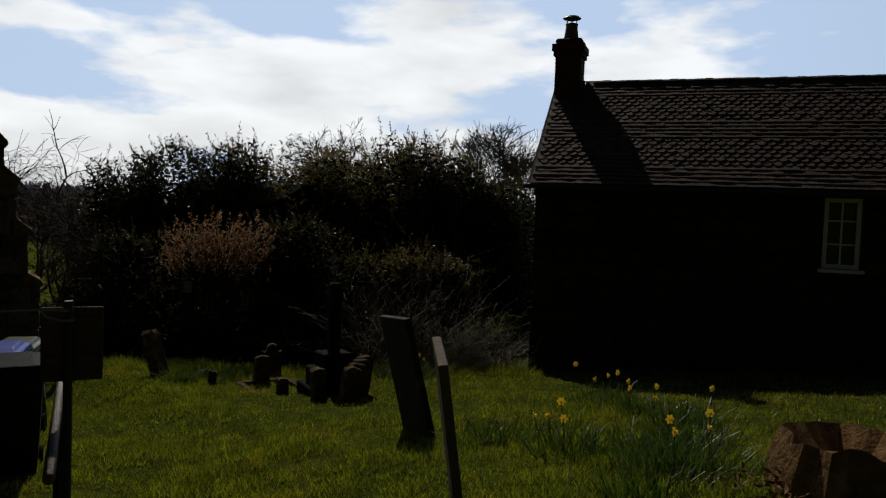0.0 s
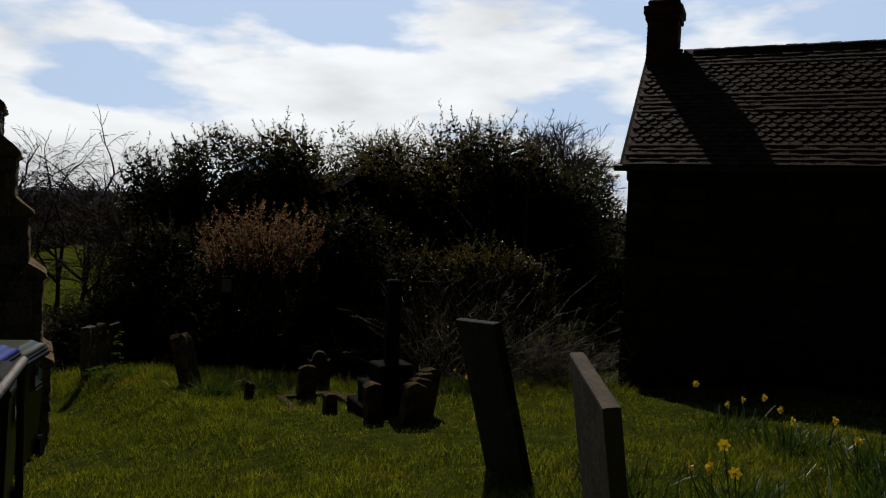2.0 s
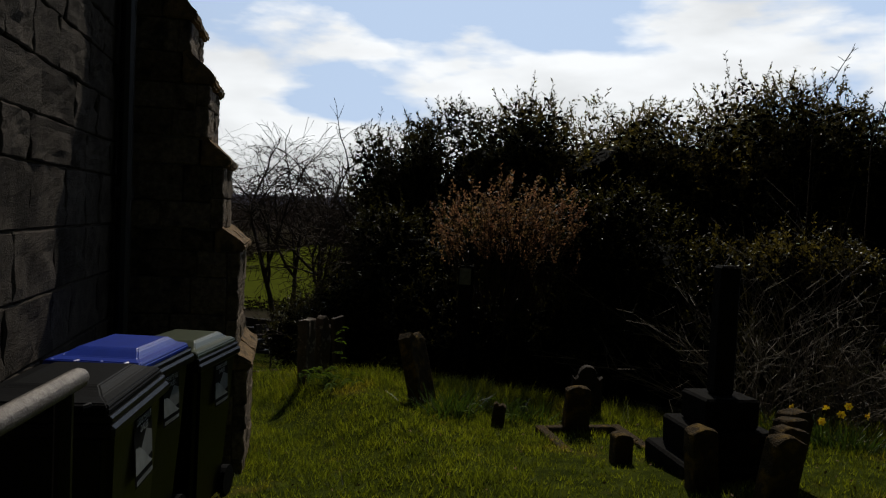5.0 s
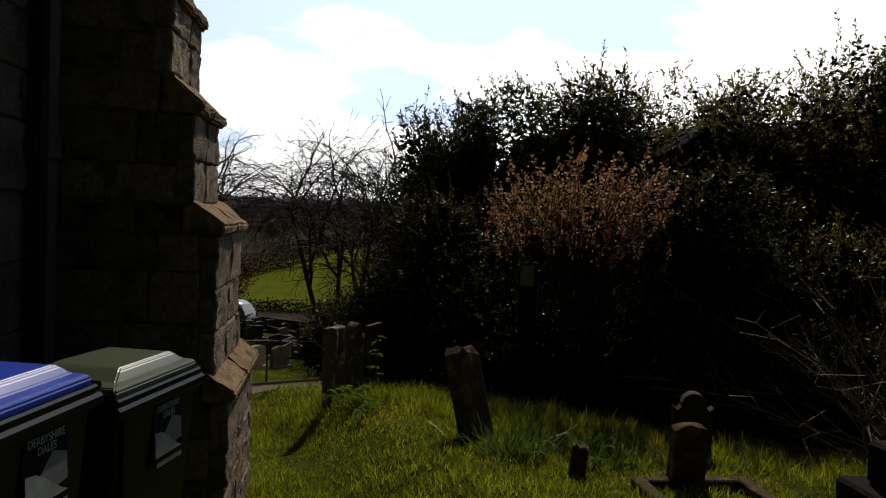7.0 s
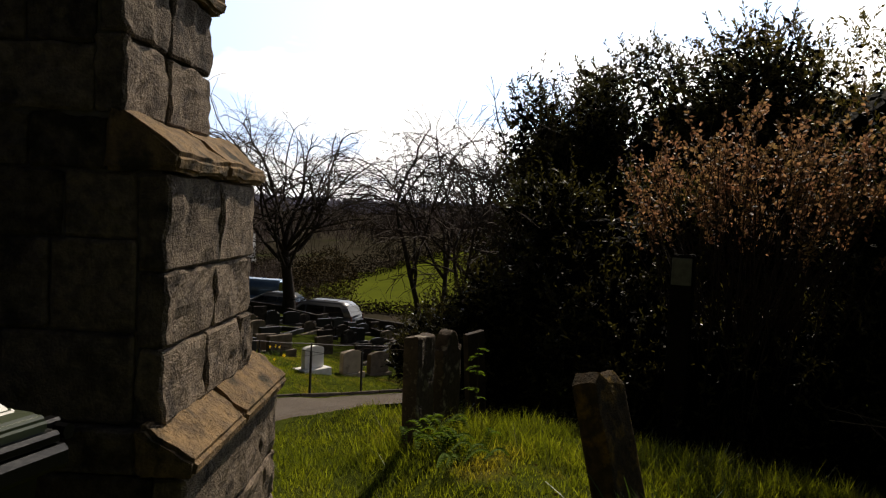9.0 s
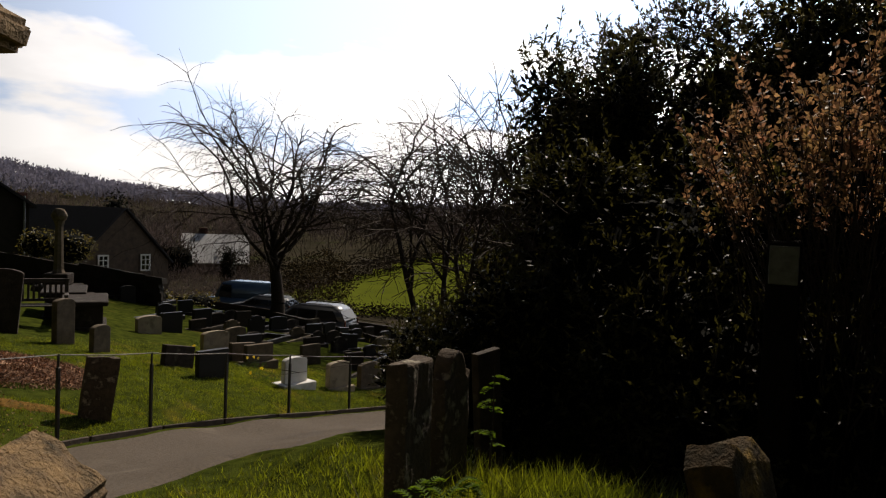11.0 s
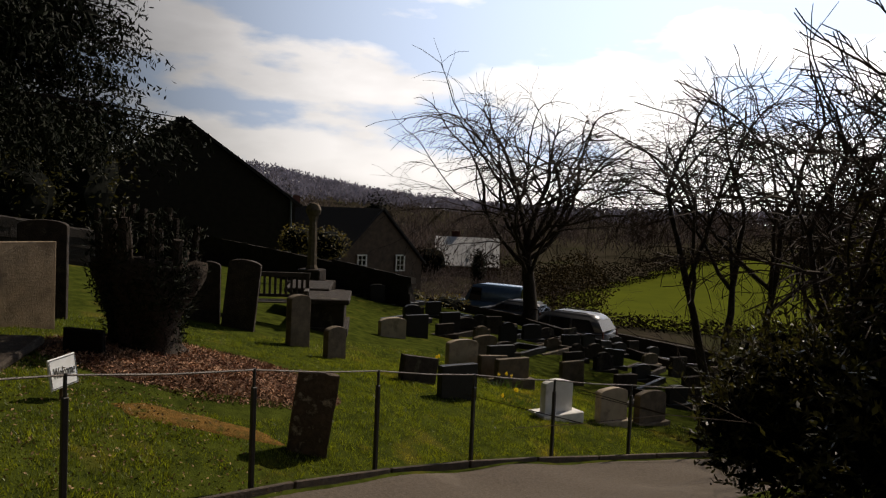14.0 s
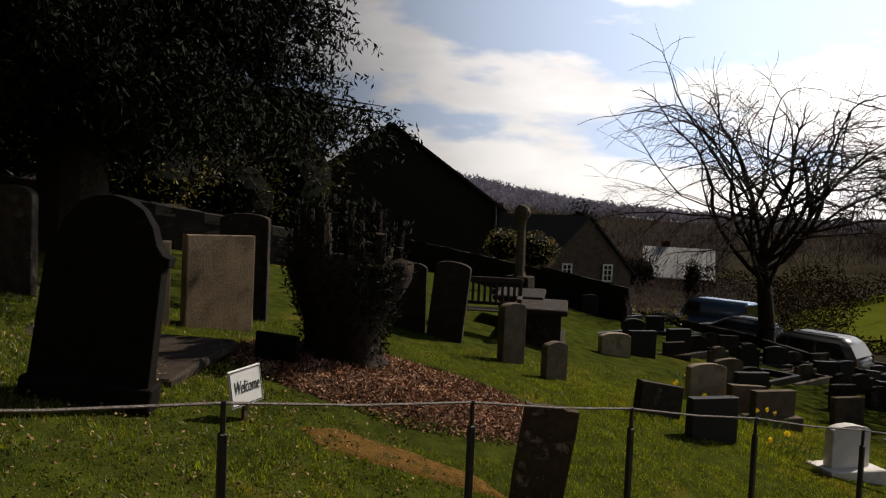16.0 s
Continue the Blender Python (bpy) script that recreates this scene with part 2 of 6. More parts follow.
M_IRON = mat("black_iron", (0.012, 0.012, 0.013), (0.02, 0.018, 0.016), 30, 0.5, bump=0.2)
M_WOOD = mat("weathered_board", (0.12, 0.07, 0.032), (0.07, 0.042, 0.022), 9, 0.85, bump=0.5)
M_BENCH = mat("dark_bench_wood", (0.045, 0.032, 0.022), (0.03, 0.022, 0.016), 12, 0.75, bump=0.3)
M_BIN = mat("black_plastic", (0.0022, 0.0022, 0.0025), (0.003, 0.003, 0.003), 40, 0.34, bump=0.06, spec=0.22)
M_BLUE = mat("blue_plastic", (0.014, 0.045, 0.40), (0.012, 0.038, 0.33), 10, 0.36, bump=0.015, spec=0.4)
M_GREEN = mat("green_plastic", (0.060, 0.074, 0.040), (0.05, 0.062, 0.034), 10, 0.34, bump=0.015, spec=0.4)
M_GREY = mat("grey_plastic", (0.005, 0.005, 0.006), (0.006, 0.006, 0.006), 10, 0.6, bump=0.08, spec=0.05)
M_LABEL = mat("label_white", (0.24, 0.255, 0.25), None, 10, 0.6, bump=0)
M_LABEL_GREY = mat("label_grey", (0.14, 0.15, 0.15), None, 10, 0.6, bump=0)
M_SIGN = mat("sign_white", (0.82, 0.82, 0.80), (0.76, 0.76, 0.74), 6, 0.5, bump=0)
M_PLAQUE = mat("weathered_plaque", (0.13, 0.135, 0.11), (0.07, 0.075, 0.06), 14, 0.7, bump=0.3)
M_INK = mat("sign_ink", (0.02, 0.02, 0.02), None, 10, 0.6, bump=0)
M_MULCH = mat("wood_chip_bed", (0.12, 0.068, 0.045), (0.06, 0.034, 0.024), 40, 0.95, bump=1.0, bump_scale=50, spec=0.05)
M_STUMP = mat("rotten_stump_wood", (0.24, 0.14, 0.055), (0.12, 0.062, 0.026), 12, 0.95, bump=1.0, bump_scale=25, third=(0.03, 0.02, 0.012), third_scale=3, spec=0.1)
M_SLATE = mat("dark_slate_roof", (0.030, 0.028, 0.028), (0.02, 0.019, 0.02), 8, 0.8, bump=0.4, per_object=0.2, spec=0.2)
M_BARN = mat("barn_wall", (0.022, 0.019, 0.016), (0.03, 0.026, 0.02), 4, 0.95, bump=0.5, spec=0.1)
M_HOUSE = mat("far_house_stone", (0.125, 0.092, 0.064), (0.075, 0.056, 0.042), 3, 0.95, bump=0.6, bump_scale=12, spec=0.1)
# glare of the sky on a far roof, put into a near-white base
M_GLAREROOF = mat("roof_glare_slate", (0.78, 0.77, 0.76), (0.62, 0.61, 0.6), 0.6, 0.3, bump=0.1)
M_CAR = mat("silver_car_paint", (0.13, 0.135, 0.145), (0.11, 0.115, 0.125), 4, 0.34, metal=0.45, bump=0)
# blue of the sky reflected in the van's windows, put into its paint
M_VAN = mat("van_paint_sky_reflection", (0.16, 0.25, 0.36), (0.13, 0.21, 0.32), 4, 0.25, metal=0.4, bump=0)
M_TYRE = mat("tyre", (0.006, 0.006, 0.006), None, 20, 0.9, bump=0.2, spec=0.1)
M_WOODS = mat("far_woodland", through_light=(0.30, 0.28, 0.28), base=(0.095, 0.077, 0.070), second=(0.060, 0.049, 0.044), scale=0.05, rough=0.95, bump=0, leaf=0.5, spec=0.0, third=(0.040, 0.040, 0.019), third_scale=0.02)
# lilac-grey base carries the haze of distance over the far hill
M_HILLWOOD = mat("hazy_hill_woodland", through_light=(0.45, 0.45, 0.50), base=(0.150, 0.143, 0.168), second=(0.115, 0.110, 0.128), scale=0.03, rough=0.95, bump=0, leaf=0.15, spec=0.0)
M_MEADOW = mat("lush_pasture", (0.094, 0.108, 0.013), (0.076, 0.090, 0.012), 0.35, 0.95, bump=0.6, bump_scale=6, third=(0.085, 0.095, 0.014), third_scale=0.12, spec=0.0)
M_HEDGE = mat("far_hedge", (0.046, 0.034, 0.020), (0.028, 0.022, 0.014), 0.6, 0.95, bump=0, leaf=0.5, spec=0.0)
M_WILLOW = mat("willow_twigs", (0.095, 0.070, 0.032), (0.06, 0.045, 0.022), 0.8, 0.95, bump=0, leaf=0.5, spec=0.0)
M_FERN = mat("fern_fronds", through_light=(1.0, 1.0, 0.4), base=(0.060, 0.095, 0.014), second=(0.045, 0.07, 0.012), scale=4, rough=0.85, bump=0, leaf=0.3, spec=0.05)
M_RUBBLE = mat("dark_field_wall", (0.045, 0.038, 0.032), (0.03, 0.026, 0.022), 4, 0.95, bump=0.8, per_object=0.3, spec=0.1)


def glass_mat():
    m = bpy.data.materials.new("window_glass")
    m.use_nodes = True
    b = m.node_tree.nodes["Principled BSDF"]
    b.inputs["Base Color"].default_value = (0.01, 0.012, 0.014, 1)
    b.inputs["Roughness"].default_value = 0.06
    return m


M_GLASS = glass_mat()


# ---- mesh helpers ----
def smooth(a, b, v):
    t = min(max((v - a) / (b - a), 0.0), 1.0)
    return t * t * (3 - 2 * t)


def fence_x(y):
    """Line of the rail fence and kerb, a shallow bow."""
    if y < 12.9:
        return -11.84 + 0.36 * (12.9 - y)
    return -13.15 + 0.029 * (y - 19.6) ** 2


def path_right(y):
    return fence_x(y) + 2.5


def lawn(x, y):
    """Height of the lie of the land, without small unevenness."""
    ye = y if y < 14 else 14 + 6 * math.tanh((y - 14) / 6)
    e = -0.076 + 0.0763 * max(min(x, 8), -16) - 0.0995 * ye
    yw = y if y < 36 else 36 + 4 * math.tanh((y - 36) / 4)
    xw = x if x > -24 else -24 - 6 * math.tanh((-24 - x) / 6)
    w = -0.874 - 0.0761 * xw - 0.173 * yw - 1.0 * smooth(25.5, 31, math.hypot(x + 8, y - 12))
    # a low bank beside the walked line, and a dip where the path runs
    s = x + 0.045 * y * y
    e += (0.11 + 0.28 * smooth(0, 1, (-2.5 - x) / 3.5)) * smooth(0, 1.4, s) * (1 - smooth(4, 9, s)) * smooth(2, 5, y) * (1 - smooth(14, 16, y)) - 0.06
    k = smooth(0, 1, (-9 - x) / 3.5)
    dip = 0.26 * math.exp(-((x - fence_x(y) - 0.5) / 1.2) ** 2) * (1 - smooth(19, 24, y))
    return e * (1 - k) + w * k - dip


def land(x, y):
    r = math.hypot(x + 8, y - 12)
    z = lawn(x, y)
    z += 0.05 * noise.noise((x * 0.9, y * 0.9, 0)) * smooth(0, 3, r) * (1 - smooth(30, 60, r))
    # meadow and far hills
    az = math.degrees(math.atan2(-(x + 8), y - 12))
    far = smooth(48, 95, r)
    if far > 0:
        meadow = 2.4 * smooth(48, 92, r) * (1 - smooth(28, 46, az)) if az < 90 else 0
        wood = 3.5 * smooth(150, 420, r)
        hill = 31.0 * smooth(330, 640, r) * math.exp(-((az - 70) / 13.0) ** 2) + 3 * smooth(330, 700, r) * math.exp(-((az - 40) / 14.0) ** 2)
        z += meadow + wood + hill + 5 * smooth(200, 500, r) * noise.noise((x * 0.006, y * 0.006, 3))
    return z


def mesh_object(name, verts, faces, material, parent=None, label="", flat=True, loose_mats=None, mat_index=None):
    me = bpy.data.meshes.new(name)
    me.from_pydata(verts, [], faces)
    for mm in ([material] if not loose_mats else loose_mats):
        me.materials.append(mm)
    if mat_index is not None:
        me.polygons.foreach_set("material_index", mat_index)
    if not flat:
        me.polygons.foreach_set("use_smooth", [True] * len(me.polygons))
    me.update()
    ob = new(name, me)
    if parent:
        ob.parent = parent
    if label:
        ob["label"] = label
    return ob


def part(name, bm, material, parent=None, label="", flat=True):
    """Links a bmesh as one mesh object under a thing."""
    me = bpy.data.meshes.new(name)
    bm.normal_update()
    bm.to_mesh(me)
    bm.free()
    me.materials.append(material)
    if not flat:
        me.polygons.foreach_set("use_smooth", [True] * len(me.polygons))
    ob = new(name, me)
    if parent:
        ob.parent = parent
    if label:
        ob["label"] = label
    return ob


def thing(name, m, label, category, group=""):
    ob = new(name)
    ob.empty_display_size = 0.2
    ob.matrix_world = m
    return tagged(ob, label, category, group)


def box(bm, size, at=(0, 0, 0), rot=None, bevel=0.0, jitter=0.0, seed=0):
    """A box standing on its base point."""
    m = Matrix.Translation(at) @ (rot or Matrix()) @ Matrix.Translation((0, 0, size[2] / 2)) @ Matrix.Diagonal((*size, 1))
    r = bmesh.ops.create_cube(bm, size=1, matrix=m)
    vs = r["verts"]
    if jitter:
        rng = random.Random(seed)
        for v in vs:
            v.co += Vector((rng.uniform(-1, 1), rng.uniform(-1, 1), rng.uniform(-1, 1))) * jitter
    if bevel:
        es = list({e for v in vs for e in v.link_edges})
        bmesh.ops.bevel(bm, geom=es, offset=bevel, segments=1, affect='EDGES', profile=0.5)
    return bm


def box_bm(*a, **k):
    return box(bmesh.new(), *a, **k)


def tube(bm, pts, radii, sides=6, cap=True):
    """A tapered tube through points."""
    rings = []
    pts = [Vector(p) for p in pts]
    for i, p in enumerate(pts):
        dirn = (pts[min(i + 1, len(pts) - 1)] - pts[max(i - 1, 0)]).normalized()
        a = dirn.orthogonal().normalized() if abs(dirn.z) > 0.9 else dirn.cross(Vector((0, 0, 1))).normalized()
        b = dirn.cross(a)
        r = radii[i] if isinstance(radii, (list, tuple)) else radii
        rings.append([bm.verts.new(p + (a * math.cos(2 * math.pi * k / sides) + b * math.sin(2 * math.pi * k / sides)) * r) for k in range(sides)])
    for r0, r1 in zip(rings, rings[1:]):
        for k in range(sides):
            bm.faces.new((r0[k], r0[(k + 1) % sides], r1[(k + 1) % sides], r1[k]))
    if cap:
        bm.faces.new(rings[0][::-1])
        bm.faces.new(rings[-1])
    return bm


def slab_bm(outline, thick, bevel=0.012, lean=0.0):
    """A slab from an outline in x and z, thickness along y."""
    bm = bmesh.new()
    f = [bm.verts.new((x, -thick / 2, z)) for x, z in outline]
    b = [bm.verts.new((x, thick / 2, z)) for x, z in outline]
    bm.faces.new(f)
    bm.faces.new(b[::-1])
    n = len(f)
    for i in range(n):
        bm.faces.new((f[i], b[i], b[(i + 1) % n], f[(i + 1) % n]))
    bmesh.ops.recalc_face_normals(bm, faces=bm.faces)
    if bevel:
        es = [e for e in bm.edges if any(len(fc.verts) > 4 or abs(fc.normal.y) > 0.9 for fc in e.link_faces)]
        bmesh.ops.bevel(bm, geom=es, offset=bevel, segments=2, affect='EDGES', profile=0.6)
    return bm


def wall_point(d, n, z):
    """Church axes: d along the wall, n out from it."""
    return Vector((-0.54 * d + 0.8417 * n, 0.8417 * d + 0.54 * n, z))


CHURCH = Matrix(((-0.54, 0.8417, 0, 0), (0.8417, 0.54, 0, 0), (0, 0, 1, 0), (0, 0, 0, 1)))


# ---- ground ----
def make_ground():
    # rings of vertices round the walk, wider apart with distance, out to the horizon
    cx, cy = -8.0, 12.0
    radii = [0.0] + [0.35 * i for i in range(1, 86)]
    r = radii[-1]
    while r < 3500:
        r *= 1.06
        radii.append(r)
    seg = 240
    verts = [(cx, cy, land(cx, cy))]
    for r in radii[1:]:
        for k in range(seg):
            a = 2 * math.pi * k / seg
            x, y = cx + r * math.cos(a), cy + r * math.sin(a)
            verts.append((x, y, land(x, y)))
    faces = [(0, 1 + k, 1 + (k + 1) % seg) for k in range(seg)]
    for i in range(len(radii) - 2):
        b0, b1 = 1 + i * seg, 1 + (i + 1) * seg
        for k in range(seg):
            k2 = (k + 1) % seg
            faces.append((b0 + k, b1 + k, b1 + k2, b0 + k2))
    g = mesh_object("ground", verts, faces, M_GRASS, flat=False)
    # brown scrub and woodland floor round the meadow
    g.data.materials.append(M_SCRUB)
    g.data.materials.append(M_MEADOW)
    for p in g.data.polygons:
        dx, dy = p.center.x + 7.1, p.center.y - 12.1
        r, az = math.hypot(dx, dy), math.degrees(math.atan2(-dx, dy))
        edge = 46 + (58 - 46) * smooth(47, 44.5, az) if az > 44 else (58 + (45 - az) * 2.5 if az > 29 else 96 - (29 - az))
        edge = max(edge, 45)
        if r > edge or 31 < r < 45 and 12 < az < 62:
            p.material_index = 1
        elif r > 40:
            p.material_index = 2
    tagged(g, "uneven green churchyard turf running out to meadows and hills", "ground", kind="structure")


make_ground()


def ribbon(name, left, right, y0, y1, n, lift, material, label, category, across=6):
    verts, faces = [], []
    for i in range(n + 1):
        y = y0 + (y1 - y0) * i / n
        for j in range(across + 1):
            x = left(y) + (right(y) - left(y)) * j / across
            e = min(j, across - j) == 0
            verts.append((x, y, land(x, y) + (lift if not e else -0.02)))
    w = across + 1
    for i in range(n):
        for j in range(across):
            a = i * w + j
            faces.append((a, a + 1, a + w + 1, a + w))
    return tagged(mesh_object(name, verts, faces, material, flat=False), label, category, kind="structure")


ribbon("path", lambda y: fence_x(y) + 0.08, path_right, 7, 26, 90, 0.035, M_TARMAC, "worn brown-grey tarmac churchyard path with grit", "path", 14)


# ---- church wall and stepped buttress ----
def block_mesh(w, h, t, seed, material):
    """One hewn block with softened, uneven edges; faces -y local is hidden, +y is the face."""
    bm = box_bm((w, t, h), bevel=0.010)
    bmesh.ops.subdivide_edges(bm, edges=[e for e in bm.edges if e.calc_length() > 0.10], cuts=5, use_grid_fill=True)
    off = Vector((seed * 1.7, 0, seed * 0.9))
    for v in bm.verts:
        v.co += Vector((0.4, 1, 0.4)) * (0.014 * noise.noise(v.co * 9 + off) + 0.013 * noise.noise(v.co * 23 + off))
    me = bpy.data.meshes.new("stone")
    bm.to_mesh(me)
    bm.free()
    me.materials.append(material)
    return me


BLOCKS = {}


def lay_blocks(parent, place, length, z0, z1, seed, course=0.255, wide=(0.28, 0.62), thick=0.10, material=None):
    """Courses of stones on a face. place(s, z) gives the matrix at run s and height z."""
    rng = random.Random(seed)
    z = z0
    while z < z1 - 0.05:
        h = min(course * rng.choice((0.85, 1.0, 1.0, 1.2)), z1 - z)
        if z1 - z - h < 0.1:
            h = z1 - z
        s = 0.0
        while s < length - 0.01:
            w = rng.uniform(*wide)
            if length - s - w < 0.18:
                w = length - s
            key = (round(w / 0.04), round(h / 0.02), rng.randrange(2), material is None)
            if key not in BLOCKS:
                BLOCKS[key] = block_mesh(key[0] * 0.04 - 0.008, key[1] * 0.02 - 0.007, thick, len(BLOCKS), material or M_GRIT)
            ob = new("stone", BLOCKS[key])
            ob.parent = parent
            ob.matrix_local = place(s + w / 2, z) @ Matrix.Translation((0, rng.uniform(-0.006, 0.006), 0)) @ Matrix.Diagonal((w / (key[0] * 0.04), 1, h / (key[1] * 0.02), 1))
            s += w
        z += h


WALL_N = -0.14


def church_wall():
    bm = bmesh.new()
    box(bm, (7.2, 0.7, 9.0), (8.7, WALL_N - 0.022 - 0.35, -3.0))
    box(bm, (0.7, 6.0, 9.0), (5.45, WALL_N - 0.76 - 3.0, -3.0))
    box(bm, (0.7, 6.0, 9.0), (11.95, WALL_N - 0.76 - 3.0, -3.0))
    core = part("wall_church", bm, M_MORTAR)
    core.matrix_world = CHURCH
    tagged(core, "coursed gritstone church wall, weathered, with recessed joints", "wall", kind="structure")
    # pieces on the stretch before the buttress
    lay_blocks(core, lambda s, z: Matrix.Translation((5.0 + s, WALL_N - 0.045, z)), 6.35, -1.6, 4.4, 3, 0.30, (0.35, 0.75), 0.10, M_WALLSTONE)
    return core


church_wall()


def drainpipe():
    t = thing("drainpipe", CHURCH @ Matrix.Translation((10.85, WALL_N + 0.09, lawn(*wall_point(10.85, 0, 0).xy))), "dark cast-iron rainwater pipe fixed to the church wall", "pipe")
    bm = bmesh.new()
    tube(bm, [(0, 0, -0.05), (0, 0, 5.6)], 0.055, 10)
    part("pipe", bm, M_IRON, t)
    for z in (0.4, 2.2, 4.0):
        bm = bmesh.new()
        tube(bm, [(0, 0, z), (0, 0, z + 0.12)], 0.07, 10)
        box(bm, (0.2, 0.03, 0.08), (0, -0.035, z + 0.02))
        part("collar", bm, M_IRON, t)


drainpipe()

# stage: bottom, top of its upright face, how far it stands out, and its two ends along the wall
STAGES = [(-2.4, -0.64, 0.885, 11.06, 12.31), (-0.49, 0.33, 0.80, 11.10, 12.12), (0.51, 1.02, 0.66, 11.08, 11.88), (1.24, 1.66, 0.53, 11.05, 11.86),
          (1.90, 2.16, 0.38, 11.05, 11.85), (2.42, 3.1, 0.23, 11.05, 11.85)]


def buttress():
    bm = bmesh.new()
    for i, (za, zb, n1, B0, B1) in enumerate(STAGES):
        box(bm, (B1 - B0 - 0.05, n1 - WALL_N - 0.02, zb - za + 0.02), ((B0 + B1) / 2, (n1 + WALL_N) / 2 - 0.025, za - 0.02))
    for low, up in zip(STAGES, STAGES[1:]):
        box(bm, (up[4] - up[3] - 0.10, up[2] - WALL_N - 0.08, up[0] - low[1] + 0.06), ((up[3] + up[4]) / 2, (up[2] + WALL_N) / 2 - 0.05, low[1] - 0.03))
    core = part("wall_buttress", bm, M_MORTAR)
    core.matrix_world = CHURCH
    tagged(core, "stepped gritstone buttress with sloping weathered offsets", "buttress", kind="structure")
    for i, (za, zb, n1, B0, B1) in enumerate(STAGES):
        w = B1 - B0
        if i == 0:
            za = -1.9
        lay_blocks(core, lambda s, z, n1=n1, B0=B0: Matrix.Translation((B0 + s, n1 - 0.05, z)), w, za, zb, 20 + i, 0.25, (0.3, 0.55))
        side = n1 - WALL_N - 0.10
        turn = Matrix.Rotation(radians(90), 4, 'Z')
        lay_blocks(core, lambda s, z, n1=n1, B0=B0: Matrix.Translation((B0 + 0.05, WALL_N + s, z)) @ turn, side, za, zb, 40 + i, 0.25, (0.3, 0.6))
        lay_blocks(core, lambda s, z, n1=n1, B1=B1: Matrix.Translation((B1 - 0.05, WALL_N + s, z)) @ turn, side, za, zb, 60 + i, 0.25, (0.3, 0.6))
        # sloped coping between this stage and the next one back
        if i + 1 < len(STAGES):
            z_up, n_up = STAGES[i + 1][0], STAGES[i + 1][2]
            lay_blocks(core, lambda s, z, B0=B0: Matrix.Translation((B0 + 0.05, WALL_N + s, z)) @ turn, n_up - WALL_N - 0.07, zb, z_up, 90 + i, 0.25, (0.3, 0.6))
            rng = random.Random(80 + i)
            cuts = [B0 - 0.025, B0 + w * rng.uniform(0.40, 0.58), B1 + 0.04]
            for a, b in zip(cuts, cuts[1:]):
                prof = [(n_up - 0.06, zb), (n1 + 0.035, zb), (n1 + 0.045, zb + 0.055), (n_up - 0.02, z_up + 0.02), (n_up - 0.06, z_up + 0.02)]
                cb = bmesh.new()
                va = [cb.verts.new((a + 0.004, y, z)) for y, z in prof]
                vb = [cb.verts.new((b - 0.004, y, z)) for y, z in prof]
                cb.faces.new(va)
                cb.faces.new(vb[::-1])
                for k in range(5):
                    cb.faces.new((va[k], vb[k], vb[(k + 1) % 5], va[(k + 1) % 5]))
                bmesh.ops.recalc_face_normals(cb, faces=cb.faces)
                bmesh.ops.bevel(cb, geom=list(cb.edges), offset=0.014, segments=2, affect='EDGES')
                bmesh.ops.triangulate(cb, faces=[f for f in cb.faces if len(f.verts) > 4])
                bmesh.ops.subdivide_edges(cb, edges=[e for e in cb.edges if e.calc_length() > 0.12], cuts=4, use_grid_fill=True)
                for v in cb.verts:
                    v.co += Vector((0.5, 1, 0.8)) * (0.014 * noise.noise(v.co * 7) + 0.010 * noise.noise(v.co * 19))
                part("coping_stone", cb, M_CAP, core)


buttress()


